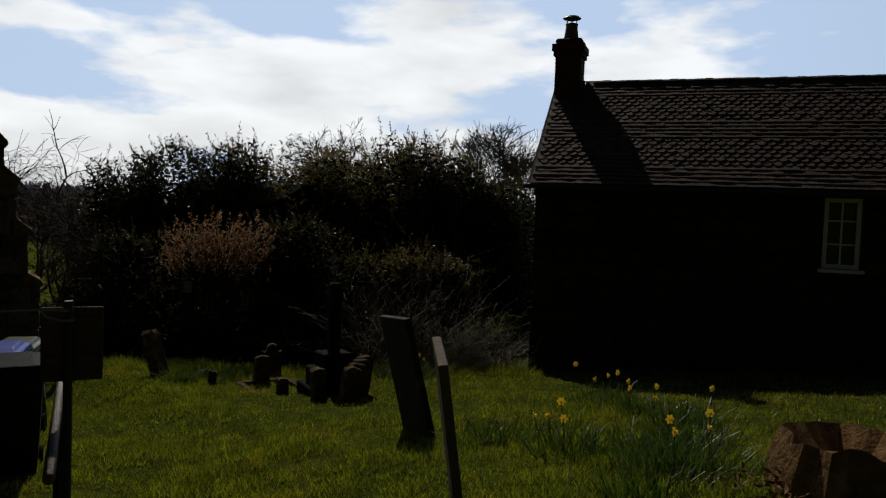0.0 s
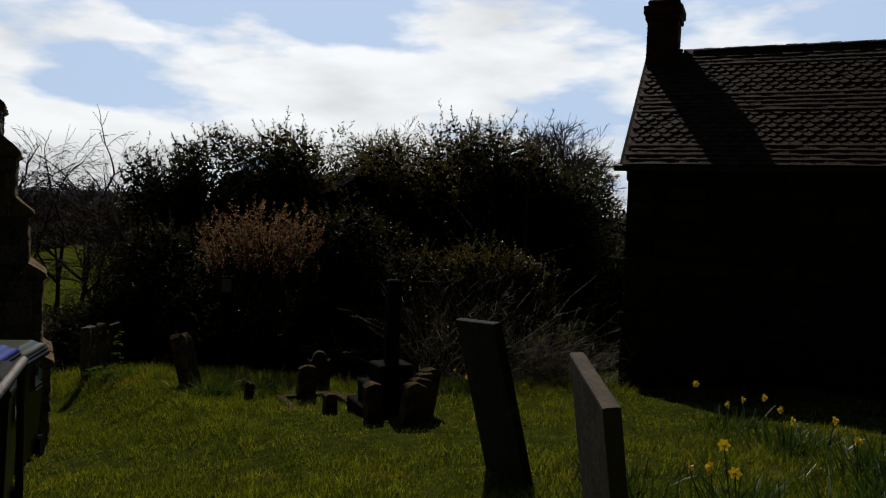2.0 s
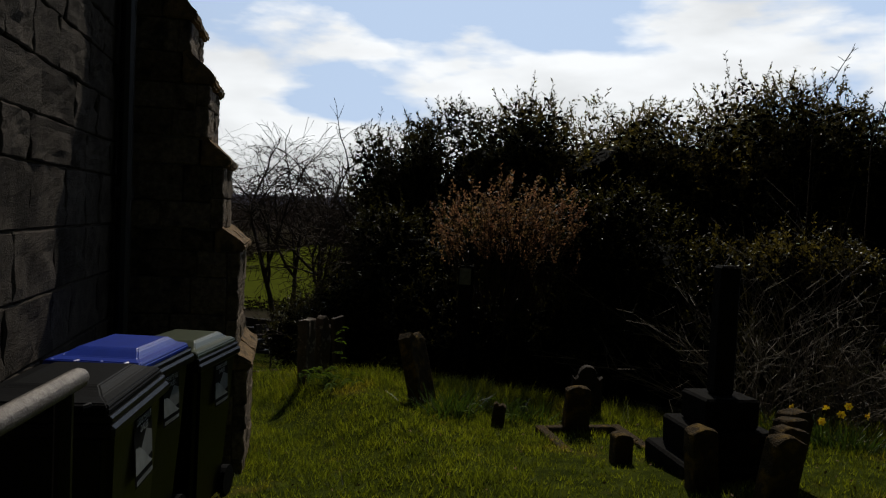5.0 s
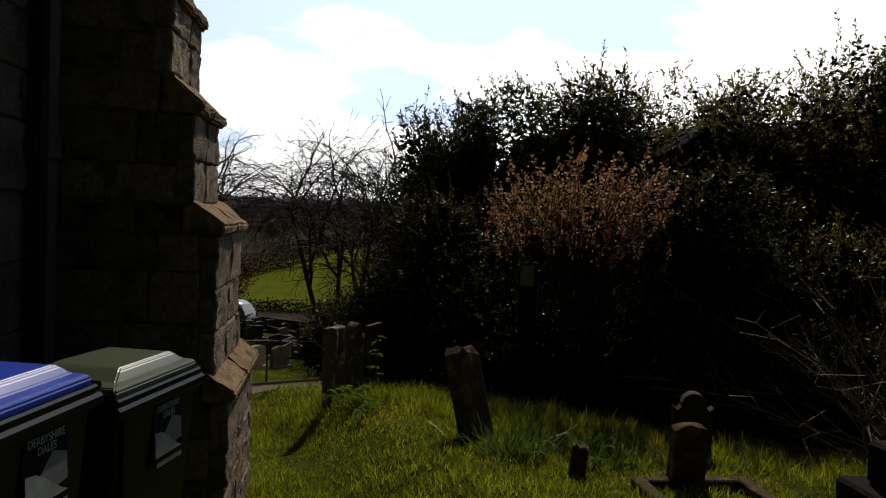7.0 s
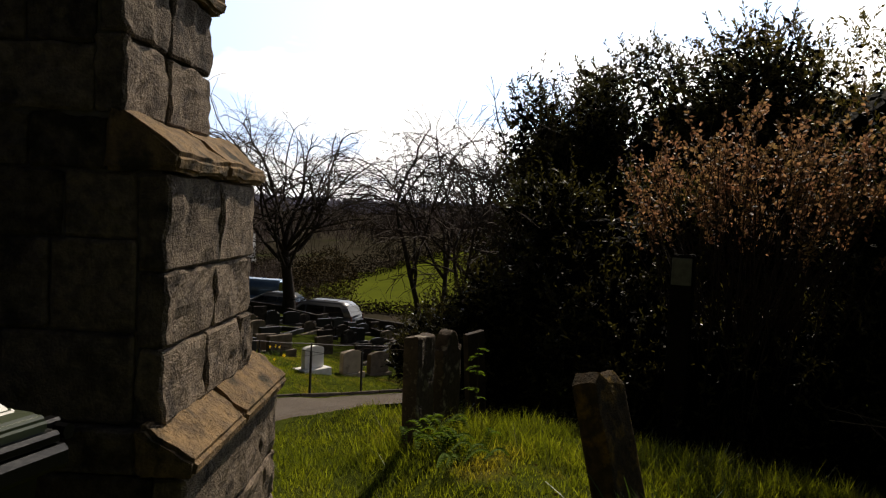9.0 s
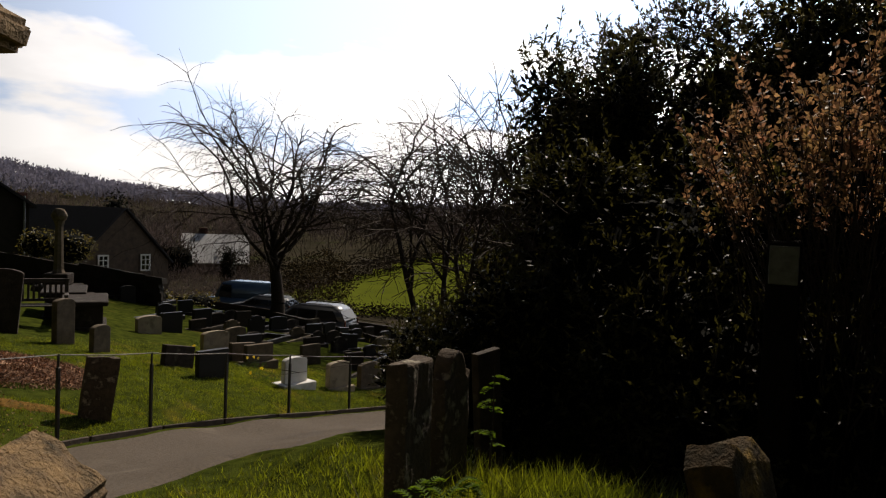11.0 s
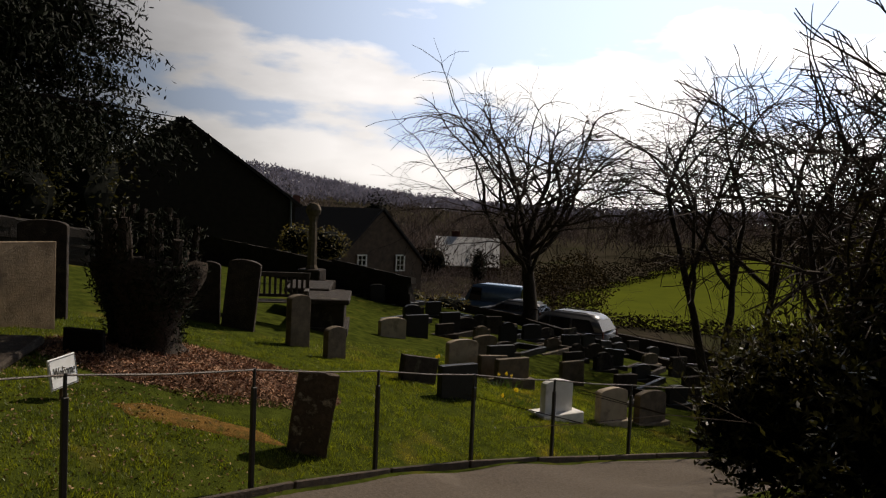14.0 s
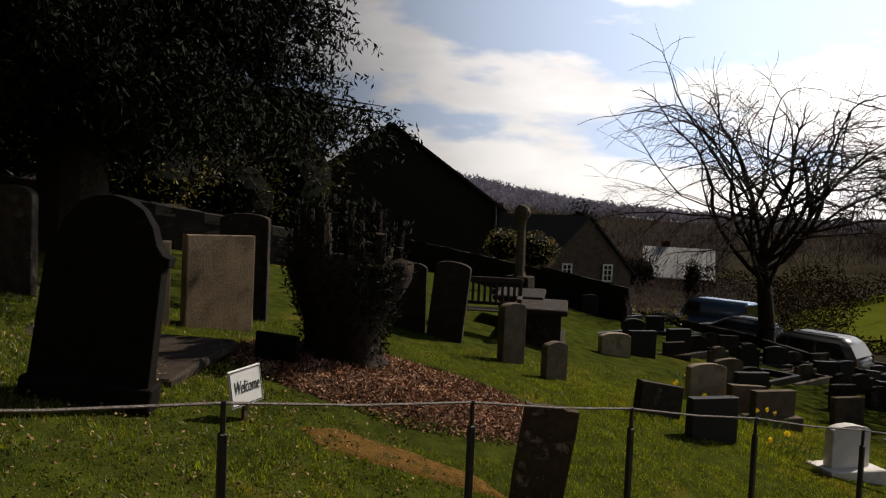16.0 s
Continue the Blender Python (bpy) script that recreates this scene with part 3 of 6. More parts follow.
# ---- cottage ----
def cottage():
    ang = -19.0
    root = thing("cottage", pose(1.62, 13.75, -1.9, 0, 0, ang), "small dark stone cottage with a patterned clay tile roof", "house")
    L, W, EH, RH = 11.5, 4.1, 4.22, 6.18     # length, depth, eaves and ridge over the base
    half = W / 2
    bm = bmesh.new()
    wx, wz, ww, wh = 4.88, 2.74, 0.56, 1.16
    # front wall in four pieces round the window opening
    for x0, x1, z0, z1 in ((0.05, wx, 0, EH), (wx + ww, L, 0, EH), (wx, wx + ww, 0, wz), (wx, wx + ww, wz + wh, EH)):
        box(bm, (x1 - x0, 0.4, z1 - z0), ((x0 + x1) / 2, 0.25, z0))
    wall = part("wall", bm, M_COTTAGE, root)
    part("wall", box_bm((L - 0.05, 0.4, EH), (L / 2, W - 0.25, 0)), M_COTTAGE, root)
    for x in (0.23, L - 0.2):
        bm = bmesh.new()
        vs = [(x - 0.18, 0.45, 0), (x - 0.18, W - 0.45, 0), (x - 0.18, W - 0.05, EH), (x - 0.18, half, RH - 0.1), (x - 0.18, 0.05, EH)]
        a = [bm.verts.new(v) for v in vs]
        b = [bm.verts.new((v[0] + 0.36, v[1], v[2])) for v in vs]
        bm.faces.new(a[::-1])
        bm.faces.new(b)
        for k in range(5):
            bm.faces.new((a[k], a[(k + 1) % 5], b[(k + 1) % 5], b[k]))
        bmesh.ops.recalc_face_normals(bm, faces=bm.faces)
        part("gable_wall", bm, M_COTTAGE, root)
    # rough stones on the front
    rng = random.Random(5)
    shapes = []
    for k in range(10):
        sb = box_bm((rng.uniform(0.28, 0.6), 0.09, rng.uniform(0.2, 0.29)), bevel=0.03, jitter=0.02, seed=k)
        me = bpy.data.meshes.new("stone")
        sb.to_mesh(me)
        sb.free()
        me.materials.append(M_COTTAGE)
        shapes.append(me)
    z = 0.6
    while z < EH - 0.28:
        x = 0.3
        while x < 9.2:
            if not (wx - 0.3 < x < wx + ww + 0.3 and wz - 0.3 < z < wz + wh + 0.1):
                s = new("stone", rng.choice(shapes))
                s.parent = wall
                s.matrix_local = Matrix.Translation((x, 0.03, z + rng.uniform(-0.02, 0.02)))
            x += rng.uniform(0.45, 0.66)
        z += 0.29
    # window
    win = part("window", box_bm((ww - 0.02, 0.02, wh - 0.02), (wx + ww / 2, 0.2, wz + 0.01)), M_GLASS, root, "dark glass panes in a white frame")
    fb = bmesh.new()
    for x in (wx + 0.035, wx + ww - 0.035):
        box(fb, (0.07, 0.10, wh), (x, 0.13, wz))
    for zz in (wz, wz + wh - 0.07):
        box(fb, (ww - 0.14, 0.09, 0.07), (wx + ww / 2, 0.13, zz))
    part("frame", fb, M_FRAME, win)
    gb = bmesh.new()
    box(gb, (0.03, 0.05, wh - 0.14), (wx + ww / 2, 0.15, wz + 0.07))
    for k in (1, 2):
        box(gb, (ww - 0.14, 0.045, 0.025), (wx + ww / 2, 0.15, wz + wh * k / 3))
    part("glazing_bar", gb, M_FRAME, win)
    part("sill", box_bm((ww + 0.12, 0.22, 0.06), (wx + ww / 2, 0.02, wz - 0.065), bevel=0.008), M_FRAME, win)
    # roof body
    over = 0.22
    slope = math.atan2(RH - EH, half + 0.0)
    rb = bmesh.new()
    prof = [(-over, EH - over * math.tan(slope)), (half, RH), (W + over, EH - over * math.tan(slope)), (W + over, EH - 0.07 - over * math.tan(slope)), (half, RH - 0.09), (-over, EH - 0.07 - over * math.tan(slope))]
    a = [rb.verts.new((-0.06, y, z)) for y, z in prof]
    b = [rb.verts.new((L + 0.1, y, z)) for y, z in prof]
    rb.faces.new(a)
    rb.faces.new(b[::-1])
    for k in range(6):
        rb.faces.new((a[k], a[(k + 1) % 6], b[(k + 1) % 6], b[k]))
    bmesh.ops.recalc_face_normals(rb, faces=rb.faces)
    roof = part("roof", rb, M_SLATE, root)
    # tiles: bands of plain and of pointed ones
    def tile(pointed, k):
        w, h, t = 0.16, 0.24, 0.015
        o = [(-w / 2, 0), (w / 2, 0), (w / 2, h), (-w / 2, h)] if not pointed else [(-w / 2, 0.06), (-w * 0.22, 0), (w * 0.22, 0), (w / 2, 0.06), (w / 2, h), (-w / 2, h)]
        me = bpy.data.meshes.new("roof_tile")
        n = len(o)
        vs = [(x, y, 0.034 - 0.030 * (y / h)) for x, y in o] + [(x, y, 0.034 - 0.030 * (y / h) + t) for x, y in o]
        fs = [tuple(range(n))[::-1], tuple(range(n, 2 * n))] + [(i, (i + 1) % n, n + (i + 1) % n, n + i) for i in range(n)]
        me.from_pydata(vs, [], fs)
        me.materials.append(M_ROOF)
        return me
    plain, point = tile(False, 0), tile(True, 0)
    run = math.hypot(half + over, (half + over) * math.tan(slope))
    face = Matrix.Translation((0, -over, EH - over * math.tan(slope))) @ Matrix.Rotation(slope, 4, 'X')
    gauge, rows = 0.112, int(run / 0.112)
    near, rest_v, rest_f = 0, [], []
    bands = [False] * 5 + [True] * 7 + [False] * 5 + [True] * 7 + [False] * 20
    for r in range(rows):
        for c in range(int((L + 0.1) / 0.166)):
            x = -0.02 + (c + 0.5 * (r % 2)) * 0.166
            m = face @ pose(x + 0.1, r * gauge - 0.03, 0.012 + rng.uniform(0, 0.008), rng.uniform(-1.5, 1.5), rng.uniform(-1.2, 1.2), rng.uniform(-1, 1))
            src = point if bands[r] else plain
            if c < 11:
                ob = new("roof_tile", src)
                ob.parent = roof
                ob.matrix_local = m
            else:
                base = len(rest_v)
                rest_v += [tuple(m @ v.co) for v in src.vertices]
                rest_f += [tuple(base + i for i in p.vertices) for p in src.polygons]
    rest = mesh_object("roof_tiles", rest_v, rest_f, M_ROOF, roof)
    tagged(rest, kind="stuff")
    # ridge tiles
    rt = bmesh.new()
    rr = [(math.cos(t), math.sin(t)) for t in [math.pi * k / 8 for k in range(9)]]
    va = [rt.verts.new((0, 0.11 * c, 0.10 * s)) for c, s in rr]
    vb = [rt.verts.new((0.44, 0.12 * c, 0.115 * s)) for c, s in rr]
    for k in range(8):
        rt.faces.new((va[k], vb[k], vb[k + 1], va[k + 1]))
    rt.faces.new(va[::-1])
    rt.faces.new(vb)
    me = bpy.data.meshes.new("ridge_tile")
    rt.to_mesh(me)
    rt.free()
    me.materials.append(M_SLATE)
    for k in range(24):
        ob = new("ridge_tile", me)
        ob.parent = roof
        ob.matrix_local = pose(0.75 + 0.45 * k, half, RH - 0.03 + rng.uniform(-0.008, 0.008), 0, rng.uniform(-0.6, 0.6), 0)
    # verge board, gutter bracket
    gb = bmesh.new()
    tube(gb, [(-0.12, -over - 0.05, EH - 0.25), (L, -over - 0.05, EH - 0.27)], 0.05, 8)
    part("gutter", gb, M_IRON, root)
    # chimney
    cb = bmesh.new()
    cx, cy, cw, cd, ct = 0.24, half - 0.06, 0.50, 0.52, 7.06
    box(cb, (cw, cd, ct - 5.3), (cx, cy, 5.3))
    stack = part("chimney", cb, M_BRICK, root)
    bme = [bpy.data.meshes.new("brick") for _ in range(2)]
    for me, ln in zip(bme, (0.21, 0.10)):
        t = box_bm((ln, 0.03, 0.062), bevel=0.004)
        t.to_mesh(me)
        t.free()
        me.materials.append(M_BRICK)
    zz, course = 5.35, 0
    while zz < ct - 0.35:
        for side in range(4):
            m0 = Matrix.Translation((cx, cy, zz)) @ Matrix.Rotation(side * math.pi / 2, 4, 'Z')
            wd = cw if side % 2 == 0 else cd
            off = (cd if side % 2 == 0 else cw) / 2
            u = wd / 3
            row = [(-u, u), (0, u), (u, u)] if course % 2 else [(-1.25 * u, u / 2), (-0.5 * u, u), (0.5 * u, u), (1.25 * u, u / 2)]
            for x, ln in row:
                ob = new("brick", bme[0])
                ob.parent = stack
                ob.matrix_local = m0 @ Matrix.Translation((x, -off, 0)) @ Matrix.Diagonal(((ln - 0.01) / 0.21, 1, 1, 1))
        zz += 0.075
        course += 1
    kb = bmesh.new()
    box(kb, (cw + 0.10, cd + 0.10, 0.10), (cx, cy, ct - 0.34), bevel=0.01)
    box(kb, (cw + 0.16, cd + 0.16, 0.14), (cx, cy, ct - 0.24), bevel=0.01)
    box(kb, (cw + 0.04, cd + 0.04, 0.12), (cx, cy, ct - 0.10), bevel=0.03)
    part("chimney_cap", kb, M_BRICK, root)
    pb = bmesh.new()
    tube(pb, [(cx, cy, ct), (cx, cy, ct + 0.08), (cx, cy, ct + 0.30), (cx, cy, ct + 0.36)], [0.17, 0.15, 0.12, 0.13], 14)
    pot = part("chimney_pot", pb, M_POT, root, flat=False)
    hb = bmesh.new()
    tube(hb, [(cx, cy, ct + 0.47), (cx, cy, ct + 0.51)], [0.19, 0.15], 14)
    for k in range(4):
        a = k * math.pi / 2
        tube(hb, [(cx + 0.1 * math.cos(a), cy + 0.1 * math.sin(a), ct + 0.34), (cx + 0.1 * math.cos(a), cy + 0.1 * math.sin(a), ct + 0.48)], 0.012, 5)
    part("cowl", hb, M_IRON, pot)
    return root


cottage()


# ---- graves ----
def outline(kind, w, h):
    a = w / 2
    if kind == "square":
        return [(-a, 0), (a, 0), (a, h), (-a, h)]
    if kind == "round":
        return [(-a, 0), (a, 0)] + [(a * math.cos(t), h - a * 0.45 + a * 0.45 * math.sin(t)) for t in [math.pi * k / 12 for k in range(13)]]
    if kind == "shallow":
        return [(-a, 0), (a, 0)] + [(a * math.cos(t), h - 0.08 + 0.08 * math.sin(t)) for t in [math.pi * k / 10 for k in range(11)]]
    if kind == "shoulder":      # round head between square shoulders
        s, r = h * 0.84, a * 0.62
        return [(-a, 0), (a, 0), (a, s), (r + 0.03, s - 0.03)] + [(r * math.cos(t), s + (h - s) * math.sin(t)) for t in [math.pi * k / 10 for k in range(11)]] + [(-r - 0.03, s - 0.03), (-a, s)]
    if kind == "scroll":        # ogee head with curled shoulders
        right = [(a, 0), (a * 0.95, h * 0.70), (a * 1.04, h * 0.715), (a * 1.05, h * 0.75), (a * 0.93, h * 0.765), (a * 0.82, h * 0.80), (a * 0.70, h * 0.88), (a * 0.52, h * 0.95), (a * 0.27, h * 0.99)]
        return [(-a, 0)] + right + [(0, h)] + [(-x, z) for x, z in right[::-1][:-1]]
    if kind == "broken":
        return [(-a, 0), (a, 0), (a * 0.95, h * 0.9), (a * 0.4, h * 0.97), (-a * 0.1, h * 0.93), (-a * 0.6, h), (-a, h * 0.93)]
    return [(-a, 0), (a, 0), (a, h * 0.93), (-a, h)]      # slant


def headstone(x, y, face, w, h, t, kind, material, label, lean=0.0, tip=0.0, base=None, sink=0.12, group="", name="gravestone", worn=False):
    """face: degrees, the way the broad front looks round from -y."""
    m = pose(x, y, lawn(x, y) - sink, tip, lean, face)
    bm = slab_bm(outline(kind, w, h + sink), t, min(0.015, t / 5))
    seed = x * 3.1 + y
    if worn:
        bmesh.ops.triangulate(bm, faces=[f for f in bm.faces if len(f.verts) > 4])
        bmesh.ops.subdivide_edges(bm, edges=[e for e in bm.edges if e.calc_length() > 0.08], cuts=4, use_grid_fill=True)
        for v in bm.verts:
            v.co += Vector((1, 0.8, 1)) * 0.022 * noise.noise(v.co * 9 + Vector((seed, 3, 1)))
    for v in bm.verts:
        v.co += Vector((1, 1, 1)) * 0.008 * noise.noise(v.co * 6 + Vector((seed, 0, 0)))
    if not base:
        root = part(name, bm, material)
        root.matrix_world = m
        return tagged(root, label, "gravestone", group)
    root = thing(name, m, label, "gravestone", group)
    part("slab", bm, material, root)
    if base:
        part("plinth", box_bm((w + base[0] * 2, t + base[0] * 2.4, base[1] + sink), bevel=0.012), material, root)
    return root


# the two leaning slabs and the mossy group on the lawn
headstone(-0.15, 7.70, -62, 0.66, 1.25, 0.075, "square", M_HEAD_DARK, "tall plain dark slate gravestone leaning over in the grass", lean=-5, tip=13)
headstone(0.19, 4.77, 94.5, 0.62, 1.16, 0.06, "square", M_HEAD_GREY, "tall brown stone slab gravestone leaning, in the open lawn", lean=-6, tip=-9)
headstone(-2.92, 12.1, 30, 0.25, 0.50, 0.12, "round", M_MOSS, "small mossy gravestone sunk in the grass", lean=2, worn=True)
headstone(-3.0, 13.2, 20, 0.34, 0.62, 0.12, "shoulder", M_HEAD_DARK, "small dark weathered gravestone under the bushes")
headstone(-4.65, 12.37, 84, 0.36, 0.82, 0.16, "broken", M_MOSS, "leaning mossy gravestone with a split head in long grass", lean=2, tip=-16, worn=True)
headstone(-6.74, 13.25, 103, 0.39, 0.84, 0.13, "square", M_LICHEN, "weathered grey lichen-covered gravestone leaning in grass", lean=3, tip=-2, worn=True)
headstone(-6.88, 13.88, 100, 0.41, 0.87, 0.12, "shoulder", M_LICHEN, "worn gravestone with a rounded head beside another", lean=-2, worn=True)
headstone(-6.95, 14.58, 78, 0.24, 0.92, 0.07, "square", M_HEAD_DARK, "dark gravestone half lost under the hedge", lean=-6)
headstone(-2.32, 10.95, 30, 0.16, 0.26, 0.14, "round", M_MOSS, "low mossy foot stone by a grave kerb", name="foot_stone")
headstone(-1.66, 10.3, 34, 0.20, 0.46, 0.14, "round", M_MOSS, "small mossy upright stone beside the stepped cross", lean=-4, worn=True)
for k in range(4):
    headstone(-1.24 + 0.03 * k, 9.95 + 0.22 * k, 40, 0.25, 0.50 + 0.03 * k, 0.12, "round", M_MOSS, "leaning mossy stone in a close row of stones", lean=5, tip=6, worn=True, group="row of mossy stones")
headstone(-3.70, 11.95, 15, 0.13, 0.24, 0.10, "broken", M_MOSS, "broken stub of stone among daffodil leaves", lean=6, name="stone_stub")


def cross_monument(x, y, h, face):
    root = thing("stone_cross", pose(x, y, lawn(x, y) - 0.1, 0, 0, face), "dark stone cross shaft standing on three worn steps", "monument")
    z = 0.0
    for k, w in enumerate((0.84, 0.63, 0.44)):
        part("step", box_bm((w, w, 0.24), (0, 0, z), bevel=0.02, jitter=0.01, seed=k), M_NEAR_BLACK_STONE, root)
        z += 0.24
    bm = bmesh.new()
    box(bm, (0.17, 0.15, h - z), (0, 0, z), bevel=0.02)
    part("shaft", bm, M_NEAR_BLACK_STONE, root)


cross_monument(-1.58, 11.0, 1.75, 30)


def plaque_pillar(x, y, h):
    root = thing("stone_pillar", pose(x, y, lawn(x, y) - 0.1, 0, 0, 8), "narrow dark stone pillar with a pale plaque under the bushes", "monument")
    part("shaft", box_bm((0.19, 0.15, h), bevel=0.012, jitter=0.006, seed=4), M_NEAR_BLACK_STONE, root)
    bm = box_bm((0.17, 0.02, 0.24), (0, -0.09, h - 0.27), bevel=0.005)
    plaque = part("plaque", bm, M_PLAQUE, root, "pale weathered plaque")
    for sx in (-0.065, 0.065):
        bm = bmesh.new()
        tube(bm, [(sx, -0.098, h - 0.05), (sx, -0.106, h - 0.05)], 0.008, 8)
        part("screw", bm, M_STEEL, plaque)


plaque_pillar(-5.13, 14.96, 1.93)


# grave kerb on the lawn
def grave_kerb(x, y, face, w, l, hgt, material, label, group=""):
    root = thing("grave_kerb", pose(x, y, lawn(x, y) - 0.06, 0, 0, face), label, "grave kerb", group)
    for sx in (-1, 1):
        part("kerb_stone", box_bm((0.10, l, hgt + 0.06), (sx * w / 2, 0, 0), bevel=0.01), material, root)
    for sy in (-1, 1):
        part("kerb_stone", box_bm((w - 0.1, 0.10, hgt + 0.06), (0, sy * (l / 2 - 0.05), 0), bevel=0.01), material, root)


grave_kerb(-2.5, 11.5, 32, 0.8, 1.5, 0.015, M_MOSS, "low mossy stone grave kerb in the grass")

# beyond the fence: x, y, face, width, height, thickness, head, stone, label
headstone(-13.05, 15.24, 72, 0.40, 0.79, 0.10, "square", M_LICHEN, "dark lichened slab gravestone with pale top edge by the fence", lean=7, tip=2, worn=True)
headstone(-17.6, 17.42, 96, 0.37, 0.84, 0.16, "shallow", M_HEAD_GREY, "upright grey gravestone on the slope")
headstone(-16.95, 17.74, 96, 0.35, 0.50, 0.14, "shallow", M_HEAD_GREY, "short grey gravestone on the slope")
headstone(-16.9, 13.35, 112, 0.82, 1.04, 0.12, "square", M_HEAD_BEIGE, "broad pale beige slab gravestone catching the light")
headstone(-17.9, 13.75, 66, 0.62, 1.28, 0.12, "shallow", M_HEAD_DARK, "dark gravestone with a curved head behind a pale slab")
headstone(-14.05, 12.22, 74, 0.82, 1.44, 0.20, "scroll", M_NEAR_BLACK_STONE, "large dark gravestone with a scrolled head and low plinth", lean=6, base=(0.03, 0.14))
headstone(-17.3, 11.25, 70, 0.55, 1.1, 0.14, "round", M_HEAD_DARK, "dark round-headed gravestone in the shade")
headstone(-15.5, 13.78, 62, 0.42, 0.36, 0.12, "slant", M_NEAR_BLACK_STONE, "low dark gravestone in the shadow of the old trunk")
headstone(-16.6, 12.55, 110, 0.58, 0.86, 0.12, "square", M_HEAD_GREY, "plain grey slab gravestone behind a large one")
headstone(-18.9, 16.3, 62, 0.58, 1.0, 0.13, "shallow", M_HEAD_DARK, "upright dark gravestone near the old yew trunk")
headstone(-18.6, 16.8, 60, 0.54, 1.16, 0.14, "shallow", M_HEAD_DARK, "broad dark gravestone leaning near a bench", lean=5)
headstone(-19.8, 20.75, 82, 0.60, 0.40, 0.16, "shallow", M_HEAD_PALE, "low pale gravestone with a gentle curved top")
headstone(-20.1, 21.6, 82, 0.55, 0.50, 0.14, "square", M_HEAD_BLACK, "dark polished granite gravestone")
headstone(-21.3, 23.5, 82, 0.55, 0.55, 0.14, "square", M_HEAD_BLACK, "dark polished granite gravestone")
headstone(-15.7, 18.45, 82, 0.58, 0.42, 0.16, "slant", M_HEAD_DARK, "low dark wedge gravestone on the grass slope", lean=6)
headstone(-14.95, 18.65, 82, 0.60, 0.50, 0.14, "square", M_HEAD_BLACK, "dark square gravestone near the fence")
headstone(-17.0, 20.4, 82, 0.62, 0.56, 0.14, "shallow", M_HEAD_PALE, "pale sandstone gravestone with a curved top")
headstone(-16.6, 20.8, 82, 0.58, 0.42, 0.14, "slant", M_HEAD_GREY, "brown-grey gravestone beside flowers")
headstone(-16.2, 20.9, 82, 0.66, 0.46, 0.14, "square", M_HEAD_GREY, "brownish gravestone with a low plinth", base=(0.08, 0.10))
headstone(-14.35, 20.1, 82, 0.52, 0.58, 0.13, "shallow", M_HEAD_WHITE, "clean white marble gravestone on a white plinth", base=(0.12, 0.10))
headstone(-14.2, 21.2, 82, 0.56, 0.56, 0.14, "shallow", M_HEAD_PALE, "brown sandstone gravestone in a row", base=(0.06, 0.05))
headstone(-14.2, 22.2, 82, 0.60, 0.56, 0.14, "shallow", M_HEAD_GREY, "brown-grey gravestone at the end of a row", base=(0.06, 0.05))
headstone(-17.6, 21.9, 82, 0.6, 0.45, 0.14, "square", M_HEAD_BLACK, "dark gravestone among low memorials")

# crowd of low dark memorials farther down the slope
rng = random.Random(21)
kinds = ("square", "shallow", "round", "shoulder", "slant")
for row in range(9):
    for col in range(9):
        x = -17.2 - 1.25 * row + 0.95 * col * 0.55 + rng.uniform(-0.3, 0.3)
        y = 21.6 + 0.85 * row * 0.45 + 1.15 * col + rng.uniform(-0.3, 0.3)
        if y > 33 or rng.random() < 0.12:
            continue
        mt = rng.choice((M_HEAD_BLACK, M_HEAD_BLACK, M_HEAD_DARK, M_HEAD_DARK, M_HEAD_GREY))
        if rng.random() < 0.72:
            headstone(x, y, 80 + rng.uniform(-6, 6), rng.uniform(0.42, 0.65), rng.uniform(0.30, 0.58), 0.13, rng.choice(kinds), mt, "low dark gravestone in the crowded lower rows", lean=rng.uniform(-3, 3), group="lower rows of graves", base=(0.08, 0.08) if rng.random() < 0.5 else None)
        if rng.random() < 0.28:
            grave_kerb(x + 0.3, y - 0.6, 16, 0.75, 1.7, 0.08, mt, "low stone kerb round a grave", "lower rows of graves")


# flat ledger stones by the large gravestone
def ledger(x, y, face, w, l, label):
    root = thing("ledger_stone", pose(x, y, lawn(x, y) - 0.05, 3, 0, face), label, "gravestone")
    part("slab", box_bm((w, l, 0.10), bevel=0.02, jitter=0.012, seed=int(w * 100)), M_HEAD_DARK, root)


ledger(-15.3, 12.75, 64, 0.8, 1.5, "flat worn ledger stone lying in the grass")
ledger(-16.1, 11.9, 66, 0.8, 1.4, "flat worn ledger stone with dirt on top")


def chest_tomb(x, y, face):
    root = thing("chest_tomb", pose(x, y, lawn(x, y) - 0.1, 0, 0, face), "stone chest tomb with a thick top slab", "tomb")
    part("chest", box_bm((0.75, 1.5, 0.66), bevel=0.015), M_HEAD_DARK, root)
    part("top_slab", box_bm((0.95, 1.75, 0.10), (0, 0, 0.66), bevel=0.02), M_HEAD_DARK, root)
    part("plinth", box_bm((0.9, 1.65, 0.2), bevel=0.015), M_HEAD_DARK, root)


chest_tomb(-19.9, 19.2, 58)
chest_tomb(-21.4, 19.6, 58)


